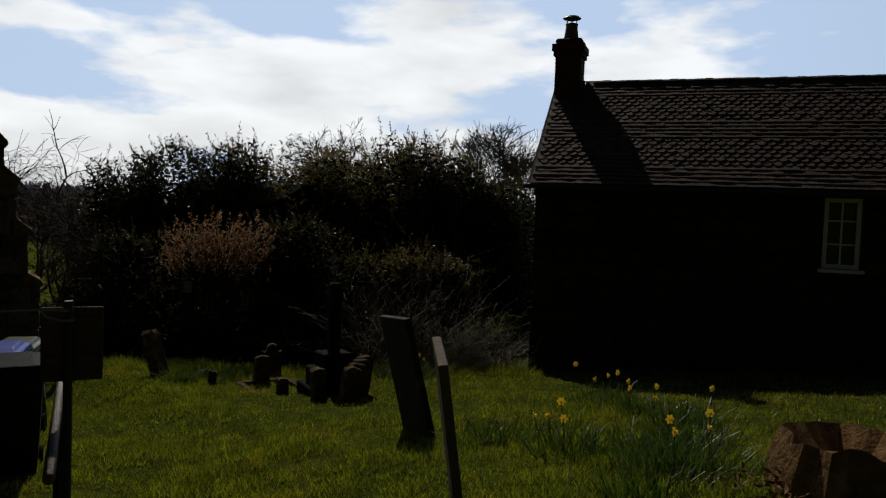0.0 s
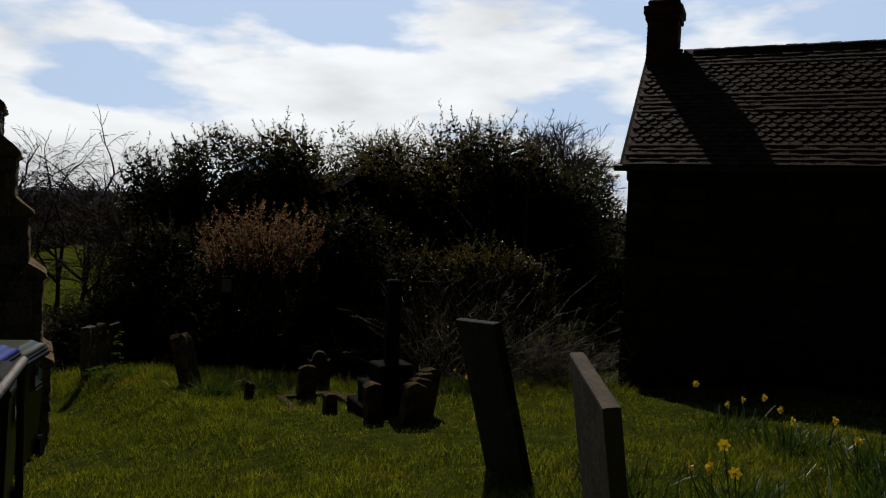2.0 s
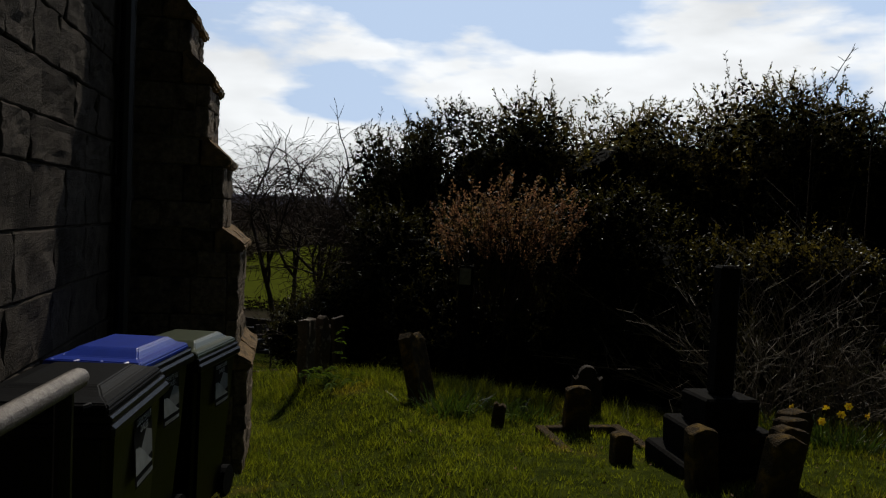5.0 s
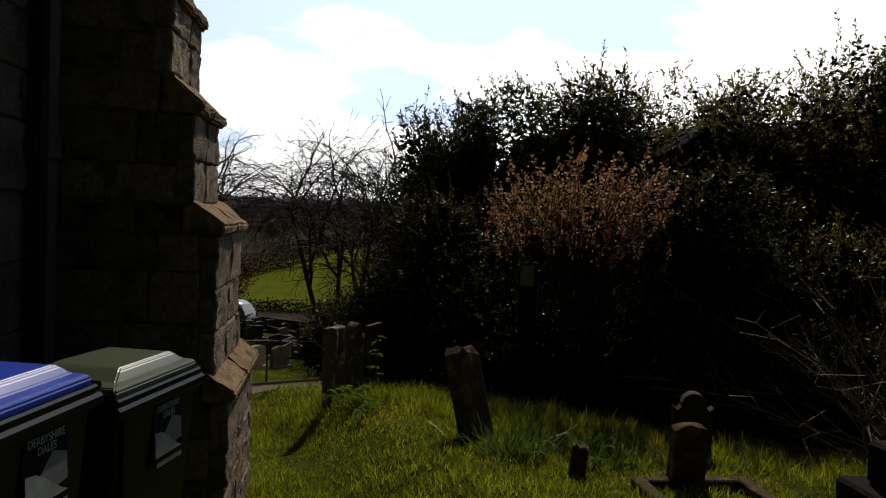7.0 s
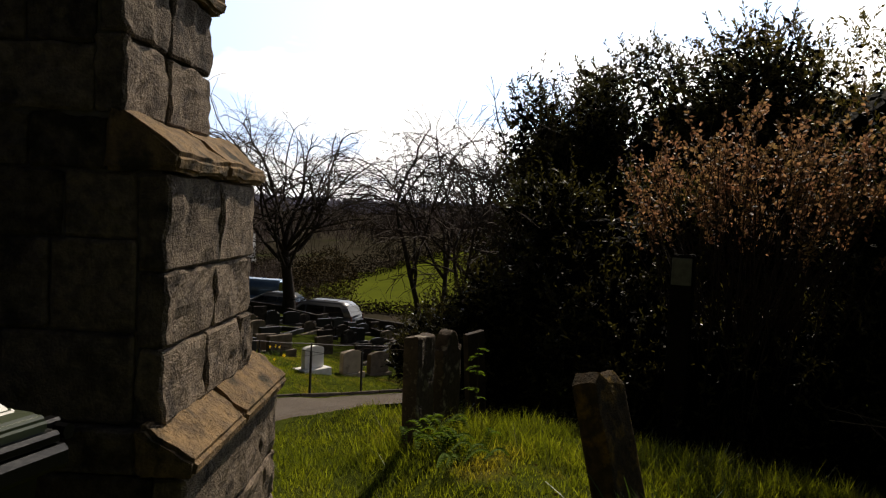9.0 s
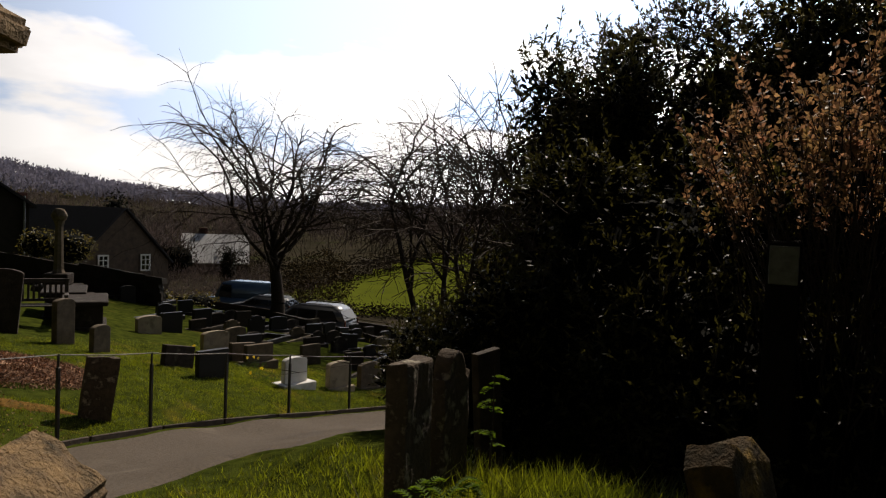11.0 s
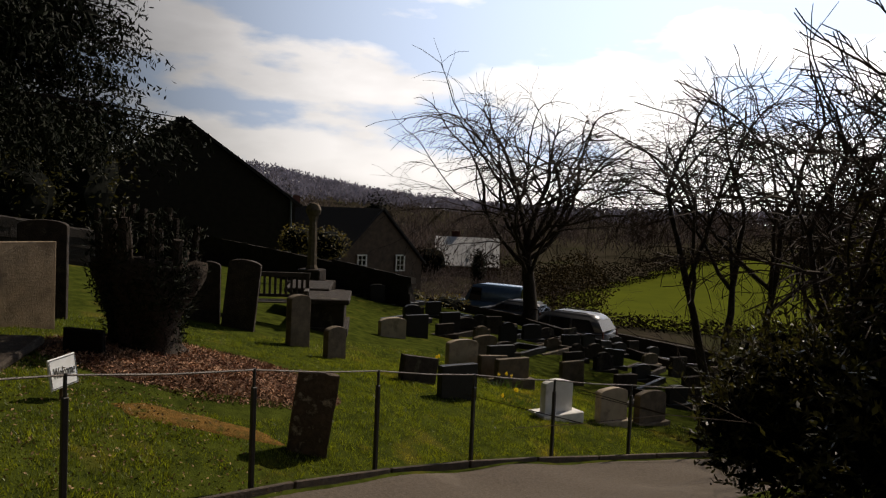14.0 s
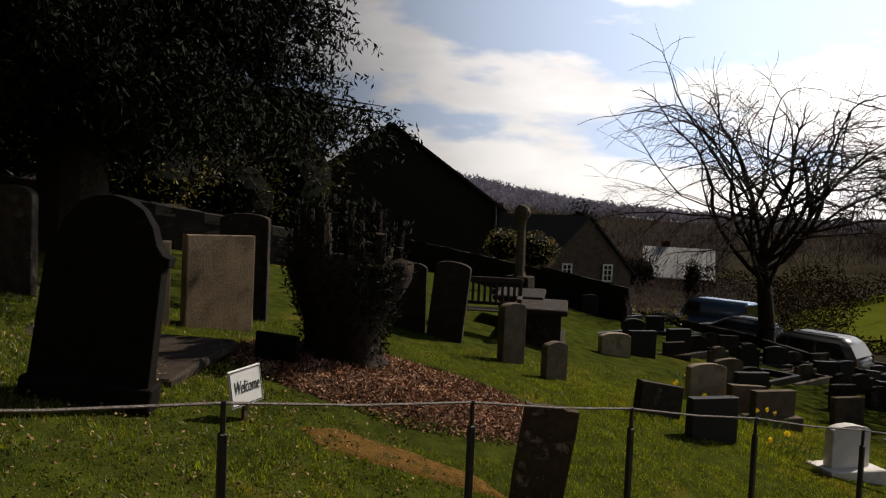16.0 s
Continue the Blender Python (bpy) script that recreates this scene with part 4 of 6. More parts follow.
def bench(x, y, face):
    root = thing("bench", pose(x, y, lawn(x, y) - 0.02, 0, 0, face), "dark wooden slatted garden bench on the grass", "bench")
    for sx in (-0.7, 0.7):
        for sy, hh in ((-0.22, 0.62), (0.24, 0.95)):
            part("leg", box_bm((0.07, 0.07, hh), (sx, sy, 0), bevel=0.006), M_BENCH, root)
        part("armrest", box_bm((0.08, 0.55, 0.04), (sx, 0, 0.62), bevel=0.006), M_BENCH, root)
    for k in range(5):
        part("seat_slat", box_bm((1.45, 0.075, 0.025), (0, -0.2 + 0.095 * k, 0.42), bevel=0.004), M_BENCH, root)
    part("top_rail", box_bm((1.5, 0.05, 0.09), (0, 0.25, 0.86), bevel=0.006), M_BENCH, root)
    part("lower_rail", box_bm((1.4, 0.04, 0.06), (0, 0.25, 0.48), bevel=0.006), M_BENCH, root)
    for k in range(13):
        part("back_slat", box_bm((0.045, 0.025, 0.34), (-0.6 + 0.1 * k, 0.25, 0.53)), M_BENCH, root)


bench(-19.5, 17.75, 60)


def market_cross(x, y):
    root = thing("memorial_cross", pose(x, y, lawn(x, y) - 0.42, 0, 0, 45), "tall weathered stone shaft with a carved head on square steps", "monument")
    z = 0.0
    for k, (w, h) in enumerate(((1.7, 0.38), (1.2, 0.30), (0.7, 0.36))):
        part("step", box_bm((w, w, h), (0, 0, z), bevel=0.03), M_HEAD_DARK, root)
        z += h
    bm = bmesh.new()
    tube(bm, [(0, 0, z), (0, 0, z + 0.12), (0, 0, z + 1.45), (0, 0, z + 1.58)], [0.20, 0.15, 0.12, 0.17], 8)
    part("shaft", bm, M_HEAD_GREY, root)
    bm = bmesh.new()
    bmesh.ops.create_icosphere(bm, subdivisions=2, radius=0.24, matrix=Matrix.Translation((0, 0, z + 1.76)) @ Matrix.Diagonal((1, 0.7, 1, 1)))
    for v in bm.verts:
        v.co += v.normal * 0.05 * noise.noise(v.co * 7)
    part("carved_head", bm, M_HEAD_GREY, root)


market_cross(-26.6, 22.35)


# ---- fence, kerb and welcome sign ----
POST_Y = [11.5, 12.9, 14.4, 15.85, 17.3, 18.75, 20.3, 21.8, 23.2]


def fence():
    root = thing("rail_fence", pose(0, 0, 0), "low black iron post fence with one thin steel rail", "fence")
    tops = []
    for y in POST_Y:
        x = fence_x(y)
        z = lawn(x, y)
        bm = bmesh.new()
        box(bm, (0.04, 0.04, 0.91), (x, y, z - 0.05), Matrix.Rotation(radians(10), 4, 'Z'), bevel=0.006)
        post = part("post", bm, M_IRON, root)
        bm = bmesh.new()
        tube(bm, [(x, y, z + 0.85), (x, y, z + 1.01)], 0.014, 6)
        part("post_top", bm, M_IRON, post)
        tops.append(Vector((x, y, z + 1.0)))
    tops.insert(0, Vector((fence_x(10.2), 10.2, lawn(fence_x(10.2), 10.2) + 1.0)))
    for a, b in zip(tops, tops[1:]):
        bm = bmesh.new()
        tube(bm, [a, a.lerp(b, 0.5) + Vector((0, 0, -0.015)), b], 0.008, 6)
        part("rail", bm, M_STEEL, root, "thin pale galvanised rail")


fence()


def kerb():
    root = tagged(new("kerb"), "dark timber edging along the tarmac path", "kerb", kind="structure")
    me_cache = box_bm((0.05, 1.0, 0.11), bevel=0.008, jitter=0.004, seed=3)
    me = bpy.data.meshes.new("kerb_board")
    me_cache.to_mesh(me)
    me_cache.free()
    me.materials.append(M_KERB)
    y = 10.0
    while y < 23.5:
        step = 1.2
        x0, x1 = fence_x(y), fence_x(y + step)
        ln = math.hypot(x1 - x0, step)
        z0, z1 = lawn(x0, y), lawn(x1, y + step)
        ob = new("kerb_board", me)
        ob.parent = root
        ob.matrix_local = Matrix.Translation(((x0 + x1) / 2 + 0.06, y + step / 2, (z0 + z1) / 2 - 0.07)) @ Matrix.Rotation(math.atan2(-(x1 - x0), step), 4, 'Z') @ Matrix.Rotation(math.atan2(z1 - z0, ln), 4, 'X') @ Matrix.Diagonal((1, ln - 0.01, 1, 1))
        y += step


kerb()


def welcome_sign(x, y):
    root = thing("welcome_sign", pose(x, y, lawn(x, y), 0, 0, 127) @ Matrix.Diagonal((0.76, 1, 0.92, 1)), "small white board sign lettered Welcome on a short stake", "sign")
    tilt = pose(0, 0, 0.13, -8, -4, 0)
    bm = bmesh.new()
    box(bm, (0.42, 0.02, 0.30), rot=None, bevel=0.004)
    bm.transform(tilt)
    board = part("board", bm, M_SIGN, root)
    bm = bmesh.new()
    for zz in (0.012, 0.282):
        box(bm, (0.40, 0.002, 0.006), (0, -0.0125, zz))
    for xx in (-0.196, 0.196):
        box(bm, (0.006, 0.002, 0.264), (xx, -0.0125, 0.018))
    bm.transform(tilt)
    part("border_line", bm, M_INK, board)
    fc = bpy.data.curves.new("lettering", 'FONT')
    fc.body, fc.size, fc.align_x, fc.shear, fc.extrude = "Welcome", 0.098, 'CENTER', 0.35, 0.0008
    tx = new("lettering", fc)
    fc.materials.append(M_INK)
    tx.parent = board
    tx.matrix_local = tilt @ pose(0, -0.013, 0.105, 90, 0, 0) @ Matrix.Diagonal((0.86, 1.5, 1, 1))
    part("stake", box_bm((0.04, 0.03, 0.42), (0, 0.03, -0.1)), M_WOOD, root)


welcome_sign(-13.95, 13.30)


# ---- handrail, notice post, wheelie bins ----
def handrail():
    a, b = wall_point(3.6, 0.30, 0), wall_point(6.84, 0.68, 0)
    a.z, b.z = 0.25, 0.25
    back = (a - b).normalized()
    root = thing("handrail", pose(0, 0, 0), "galvanised tubular steel handrail on plain posts", "handrail")
    bm = bmesh.new()
    tube(bm, [b + back * 3.2, b + back * 0.02, b], [0.027, 0.027, 0.022], 12)
    part("rail", bm, M_STEEL, root, flat=False)
    for s in (0.10, 1.9):
        p = b + back * s
        bm = bmesh.new()
        tube(bm, [(p.x, p.y, lawn(p.x, p.y) - 0.1), (p.x, p.y, p.z - 0.02)], 0.022, 10)
        part("post", bm, M_BIN, root, "dark painted steel post")


handrail()


def notice_post():
    x, y = -2.02, 4.0
    z = lawn(x, y)
    root = thing("notice_post", pose(x, y, z, 0, 0, 27), "dark post with the plain back of a wooden notice board", "sign")
    bm = bmesh.new()
    tube(bm, [(0, 0, -0.1), (0, 0, 0.95 - z)], 0.024, 8)
    part("post", bm, M_IRON, root)
    bm = box_bm((0.31, 0.018, 0.41), (0.02, 0.05, 0.50 - z), bevel=0.004)
    bd = part("board", bm, M_WOOD, root, "weathered brown plywood board")
    for zz in (0.60, 0.82):
        part("batten", box_bm((0.27, 0.02, 0.035), (0.02, 0.032, zz - z)), M_WOOD, bd)
    bm = bmesh.new()
    pts = [(-2.2, -0.3, 0.92 - z), (-1.0, -0.12, 0.905 - z), (-0.1, -0.04, 0.91 - z), (0.0, -0.03, 0.90 - z)]
    tube(bm, pts, 0.007, 5)
    tube(bm, [(-0.14, -0.03, 0.91 - z), (-0.11, -0.03, 0.87 - z), (-0.03, -0.03, 0.845 - z), (0.03, -0.03, 0.85 - z)], 0.007, 5)
    part("white_cord", bm, M_LABEL, root, "white plastic cord tied to the post")


notice_post()


def wheelie_bin(d0, n1, lid_mat, label, turn=0.0, crown=0.035, sink=0.0):
    """Front looks back along the wall. d0: near end along the wall; n1: outer side."""
    c = wall_point(d0 + 0.36, n1 - 0.29, 0)
    z = lawn(c.x, c.y) - sink
    root = thing("wheelie_bin", Matrix.Translation((c.x, c.y, z)) @ CHURCH.to_3x3().to_4x4() @ pose(0, 0, 0, 0, 0, turn) @ Matrix.Diagonal((1, 1, 1.10, 1)), label, "bin", "wheelie bins by the church")
    # local x: along the wall (front at -x), local y: out from the wall
    bm = bmesh.new()
    def ring(lx0, lx1, ly, zz):
        return [bm.verts.new(v) for v in ((lx0, -ly, zz), (lx1, -ly, zz), (lx1, ly, zz), (lx0, ly, zz))]
    rs = [ring(-0.24, 0.24, 0.22, 0.05), ring(-0.30, 0.30, 0.25, 0.55), ring(-0.335, 0.335, 0.268, 0.93), ring(-0.335, 0.335, 0.268, 0.94)]
    for r0, r1 in zip(rs, rs[1:]):
        for k in range(4):
            bm.faces.new((r0[k], r0[(k + 1) % 4], r1[(k + 1) % 4], r1[k]))
    bm.faces.new(rs[0][::-1])
    bm.faces.new(rs[-1])
    bmesh.ops.recalc_face_normals(bm, faces=bm.faces)
    bmesh.ops.bevel(bm, geom=[e for e in bm.edges if abs((e.verts[0].co - e.verts[1].co).normalized().z) > 0.7], offset=0.04, segments=3, affect='EDGES')
    part("body", bm, M_BIN, root)
    bm = bmesh.new()
    box(bm, (0.74, 0.58, 0.05), (0, 0, 0.93), bevel=0.012)
    box(bm, (0.71, 0.55, 0.03), (0, 0, 0.978), bevel=0.008)
    part("rim", bm, M_BIN, root)
    # lid: low skirt, sloped sides up to a raised middle
    bm = bmesh.new()
    lv = []
    for lx0, lx1, ly, zz in ((-0.35, 0.33, 0.262, 1.008), (-0.35, 0.33, 0.262, 1.032), (-0.335, 0.32, 0.250, 1.046), (-0.26, 0.29, 0.205, 1.052), (-0.19, 0.27, 0.175, 1.042 + crown), (-0.16, 0.25, 0.16, 1.050 + crown)):
        lv.append([bm.verts.new(v) for v in ((lx0, -ly, zz), (lx1, -ly, zz), (lx1, ly, zz), (lx0, ly, zz))])
    for r0, r1 in zip(lv, lv[1:]):
        for k in range(4):
            bm.faces.new((r0[k], r0[(k + 1) % 4], r1[(k + 1) % 4], r1[k]))
    bm.faces.new(lv[0][::-1])
    bm.faces.new(lv[-1])
    bmesh.ops.recalc_face_normals(bm, faces=bm.faces)
    bmesh.ops.bevel(bm, geom=[e for e in bm.edges if not e.is_boundary], offset=0.006, segments=2, affect='EDGES')
    lid = part("lid", bm, lid_mat, root, "coloured plastic lid")
    for sy in (-0.13, 0.13):
        bm = bmesh.new()
        tube(bm, [(-0.36, sy - 0.07, 1.045), (-0.395, sy - 0.06, 1.045), (-0.395, sy + 0.06, 1.045), (-0.36, sy + 0.07, 1.045)], 0.012, 8)
        part("grip", bm, lid_mat, lid)
    bm = bmesh.new()
    tube(bm, [(0.40, -0.25, 0.99), (0.40, 0.25, 0.99)], 0.017, 8)
    for sy in (-0.2, 0.0, 0.2):
        box(bm, (0.09, 0.035, 0.05), (0.37, sy, 0.965), bevel=0.006)
    part("handle", bm, M_BIN, root)
    for sy in (-0.24, 0.24):
        bm = bmesh.new()
        tube(bm, [(0.27, sy - 0.025, 0.10), (0.27, sy + 0.025, 0.10)], 0.10, 16)
        part("wheel", bm, M_TYRE, root)
    # council label on the outer side: pale hill shapes and bars for the small print
    slope = math.degrees(math.atan2(0.018, 0.38))
    lm = pose(0.05, 0.2665, 0.855, 90 - slope, 0, 180) @ Matrix.Diagonal((-1.2, 1.2, 1, 1))
    def decal(name, pts, material, lift, par):
        b2 = bmesh.new()
        b2.faces.new([b2.verts.new((x, y, lift)) for x, y in pts])
        b2.transform(lm)
        return part(name, b2, material, par)
    lab = decal("label", [(-0.10, -0.16), (0.10, -0.16), (0.10, 0.06), (-0.10, 0.06)], M_GREY, 0.004, root)
    decal("label_shape", [(-0.095, -0.11), (0.095, -0.09), (0.095, -0.02), (0.03, 0.0), (-0.03, -0.05), (-0.095, -0.08)], M_LABEL_GREY, 0.006, lab)
    decal("label_shape", [(-0.095, -0.12), (0.095, -0.12), (0.06, -0.105), (0.0, -0.065), (-0.05, -0.04), (-0.095, -0.035)], M_LABEL, 0.007, lab)
    for word, yy in (("DERBYSHIRE", 0.030), ("DALES", 0.004)):
        fc = bpy.data.curves.new("lettering", 'FONT')
        fc.body, fc.size, fc.align_x, fc.extrude = word, 0.030, 'CENTER', 0.0005
        fc.materials.append(M_LABEL)
        tx = new("lettering", fc)
        tx.parent = lab
        tx.matrix_local = lm @ Matrix.Translation((0, yy, 0.009))
    for yy, hw in ((-0.145, 0.09),):
        decal("label_bar", [(-hw, yy - 0.008), (hw, yy - 0.008), (hw, yy + 0.008), (-hw, yy + 0.008)], M_LABEL_GREY, 0.008, lab)
    return root


wheelie_bin(9.76, 0.78, M_GREEN, "black wheelie bin with a dull green lid by the church wall", 16)
wheelie_bin(8.92, 0.57, M_BLUE, "black wheelie bin with a bright blue lid by the church wall", 13)
wheelie_bin(7.66, 0.64, M_GREY, "black wheelie bin with a dark grey lid by the church wall", 6, 0.02, 0.05)


# ---- plants ----
class Soup:
    """Collects vertices and faces fast."""

    def __init__(self):
        self.v, self.f = [], []

    def quad(self, a, b, c, d):
        i = len(self.v)
        self.v += [a, b, c, d]
        self.f.append((i, i + 1, i + 2, i + 3))

    def branch(self, p, q, r0, r1, sides):
        ax = (q - p)
        if ax.length < 1e-5:
            return
        u = ax.orthogonal().normalized()
        w = ax.normalized().cross(u)
        i = len(self.v)
        for c, r in ((p, r0), (q, r1)):
            for k in range(sides):
                a = 2 * math.pi * k / sides
                self.v.append(tuple(c + (u * math.cos(a) + w * math.sin(a)) * r))
        for k in range(sides):
            k2 = (k + 1) % sides
            self.f.append((i + k, i + k2, i + sides + k2, i + sides + k))

    def leaf(self, p, rng, ln, wd, droop=0.0):
        d = Vector((rng.gauss(0, 1), rng.gauss(0, 1), rng.gauss(0, 0.7) - droop)).normalized()
        s = d.cross(Vector((rng.gauss(0, 1), rng.gauss(0, 1), rng.gauss(0, 1)))).normalized() * wd * 0.5
        m = p + d * ln * 0.5
        e = p + d * ln
        n = d.cross(s).normalized() * wd * 0.15
        i = len(self.v)
        self.v += [tuple(p), tuple(m + s + n), tuple(e), tuple(m - s + n)]
        self.f.append((i, i + 1, i + 2, i + 3))

    def leaf_along(self, p, d, rng, ln, wd):
        s = d.cross(Vector((rng.gauss(0, 1), rng.gauss(0, 1), rng.gauss(0, 1)))).normalized() * wd * 0.5
        m, e = p + d * ln * 0.5, p + d * ln
        i = len(self.v)
        self.v += [tuple(p), tuple(m + s), tuple(e), tuple(m - s)]
        self.f.append((i, i + 1, i + 2, i + 3))

    def make(self, name, material, parent=None, label="", smooth_shade=False):
        return mesh_object(name, self.v, self.f, material, parent, label, flat=not smooth_shade)


def grow(limbs, twigs, rng, p, d, length, r, depth, maxd, spread, droop, up, fine, limb=0.0):
    """A branching limb, split into thick wood and thin twigs."""
    n = 4 if depth < 2 else 3
    pts = [p]
    dd = d.copy()
    for i in range(n):
        dd = (dd + Vector((rng.gauss(0, 1), rng.gauss(0, 1), rng.gauss(0, 1))) * 0.16 + Vector((0, 0, up if depth < 2 else -droop * depth * 0.25))).normalized()
        pts.append(pts[-1] + dd * length / n)
    for i in range(n):
        ra, rb = r * (1 - 0.45 * i / n), r * (1 - 0.45 * (i + 1) / n)
        if r > 0.02:
            limbs.branch(pts[i], pts[i + 1], ra, rb, 7 if depth == 0 else 5)
        else:
            twigs.branch(pts[i], pts[i + 1], max(ra, fine), max(rb, fine * 0.8), 3)
    if depth >= maxd:
        return
    kids = (5 if depth == 0 and limb else rng.choice((3, 4))) if depth < 2 else rng.choice((3, 3, 4, 5))
    for k in range(kids):
        t = rng.uniform(0.45, 1.0) if depth else rng.uniform(0.8, 1.0)
        if k == 0:
            t = 1.0
        i = min(int(t * n), n - 1)
        base = pts[i].lerp(pts[i + 1], t * n - i)
        side = Vector((rng.gauss(0, 1), rng.gauss(0, 1), rng.gauss(0, 0.6))).normalized()
        if depth == 0 and limb:
            turn = 2 * math.pi * (k + rng.uniform(-0.2, 0.2)) / kids
            side = Vector((math.cos(turn), math.sin(turn), 0.15)) * (1.6 if k == 0 else 0.9)
        nd = (dd * (1.0 if k == 0 else 0.75) + side * spread * (0.5 if k == 0 else 1.0)).normalized()
        grow(limbs, twigs, rng, base, nd, (limb * rng.uniform(0.8, 1.1) if depth == 0 and limb else length * rng.uniform(0.6, 0.85)), r * (0.66 if k == 0 else 0.47), depth + 1, maxd, spread, droop, up, fine)


def bare_tree(x, y, seed, trunk, r, label, stems=1, maxd=5, spread=0.85, droop=0.12, up=0.06, fine=0.006, name="bare_tree", limb=0.0, sink=0.2):
    rng = random.Random(seed)
    root = thing(name, pose(x, y, lawn(x, y) - sink), label, "tree")
    limbs, twigs = Soup(), Soup()
    for s in range(stems):
        d = Vector((rng.gauss(0, 0.08 + 0.12 * (stems > 1)), rng.gauss(0, 0.08 + 0.12 * (stems > 1)), 1)).normalized()
        p = Vector((rng.gauss(0, 0.25 * (stems > 1)), rng.gauss(0, 0.25 * (stems > 1)), 0))
        grow(limbs, twigs, rng, p, d, trunk, r, 0, maxd, spread, droop, up, fine, limb)
    limbs.make("trunk", M_BARK, root, smooth_shade=True)
    twigs.make("crown", M_TWIG, root)
    return root



def spreading_tree(x, y, seed, label):
    """A short leaning trunk that forks low into arching limbs with drooping twigs."""
    rng = random.Random(seed)
    root = thing("bare_tree", pose(x, y, lawn(x, y) - 0.2), label, "tree")
    limbs, twigs = Soup(), Soup()
    stem = [Vector((0, 0, 0)), Vector((0.03, 0.02, 0.9)), Vector((-0.08, 0.0, 1.8)), Vector((-0.22, -0.05, 2.7)), Vector((-0.30, 0.0, 3.5))]
    girth = [0.36, 0.27, 0.24, 0.20, 0.14]
    for i in range(4):
        limbs.branch(stem[i], stem[i + 1], girth[i], girth[i + 1], 9)
    turns = 12
    for j in range(turns):
        a = 2 * math.pi * j / turns + rng.uniform(-0.25, 0.25)
        i = 2 + j % 2
        base = stem[i].lerp(stem[i + 1], rng.random())
        flat = (0.75, 1.1, 1.5)[j % 3]
        d = Vector((math.cos(a) * flat, math.sin(a) * flat, 1)).normalized()
        grow(limbs, twigs, rng, base, d, rng.uniform(2.5, 3.1), rng.uniform(0.08, 0.12), 1, 5, 0.74, 0.12, 0.09, 0.006)
    grow(limbs, twigs, rng, stem[-1], Vector((0.05, 0, 1)), 2.0, 0.13, 1, 5, 0.6, 0.10, 0.10, 0.0065)
    limbs.make("trunk", M_BARK, root, smooth_shade=True)
    twigs.make("crown", M_TWIG, root)
    return root


spreading_tree(-26.3, 31.2, 7, "large bare spreading tree with drooping twigs among the graves")
bare_tree(-17.3, 29.5, 5, 3.2, 0.14, "tall thin bare tree with several stems behind the hedge", stems=3, maxd=5, up=0.14, spread=0.6, fine=0.009)
bare_tree(-14.6, 28.0, 8, 2.7, 0.11, "thin bare tree beside the hedge", stems=3, maxd=5, spread=0.6, fine=0.010)


bare_tree(-9.0, 19.6, 23, 1.72, 0.07, "leafless many-branched small tree leaning out of the hedge", stems=5, maxd=5, up=0.08, spread=0.8, droop=0.02, fine=0.006)


def lump_points(rng, c, rad, n, shell=0.30):
    out = []
    while len(out) < n:
        v = Vector((rng.gauss(0, 1), rng.gauss(0, 1), rng.gauss(0, 1))).normalized()
        wob = 1 + 0.22 * noise.noise(v * 2.3 + c) + 0.12 * noise.noise(v * 6 + c)
        k = wob * (1 - shell * abs(rng.gauss(0, 0.5)))
        out.append(Vector((c.x + v.x * rad[0] * k, c.y + v.y * rad[1] * k, c.z + v.z * rad[2] * k)))
    return out


def core_lump(soup, c, rad, k=0.70):
    # solid lump hidden in the leaves, added to block light
    bm = bmesh.new()
    bmesh.ops.create_icosphere(bm, subdivisions=3, radius=1)
    i = len(soup.v)
    for v in bm.verts:
        wob = k * (1 + 0.16 * noise.noise(v.co * 2.3 + c) + 0.12 * noise.noise(v.co * 5 + c))
        soup.v.append((c.x + v.co.x * rad[0] * wob, c.y + v.co.y * rad[1] * wob, c.z + v.co.z * rad[2] * wob))
    bm.verts.index_update()
    for f in bm.faces:
        soup.f.append(tuple(i + v.index for v in f.verts))
    bm.free()


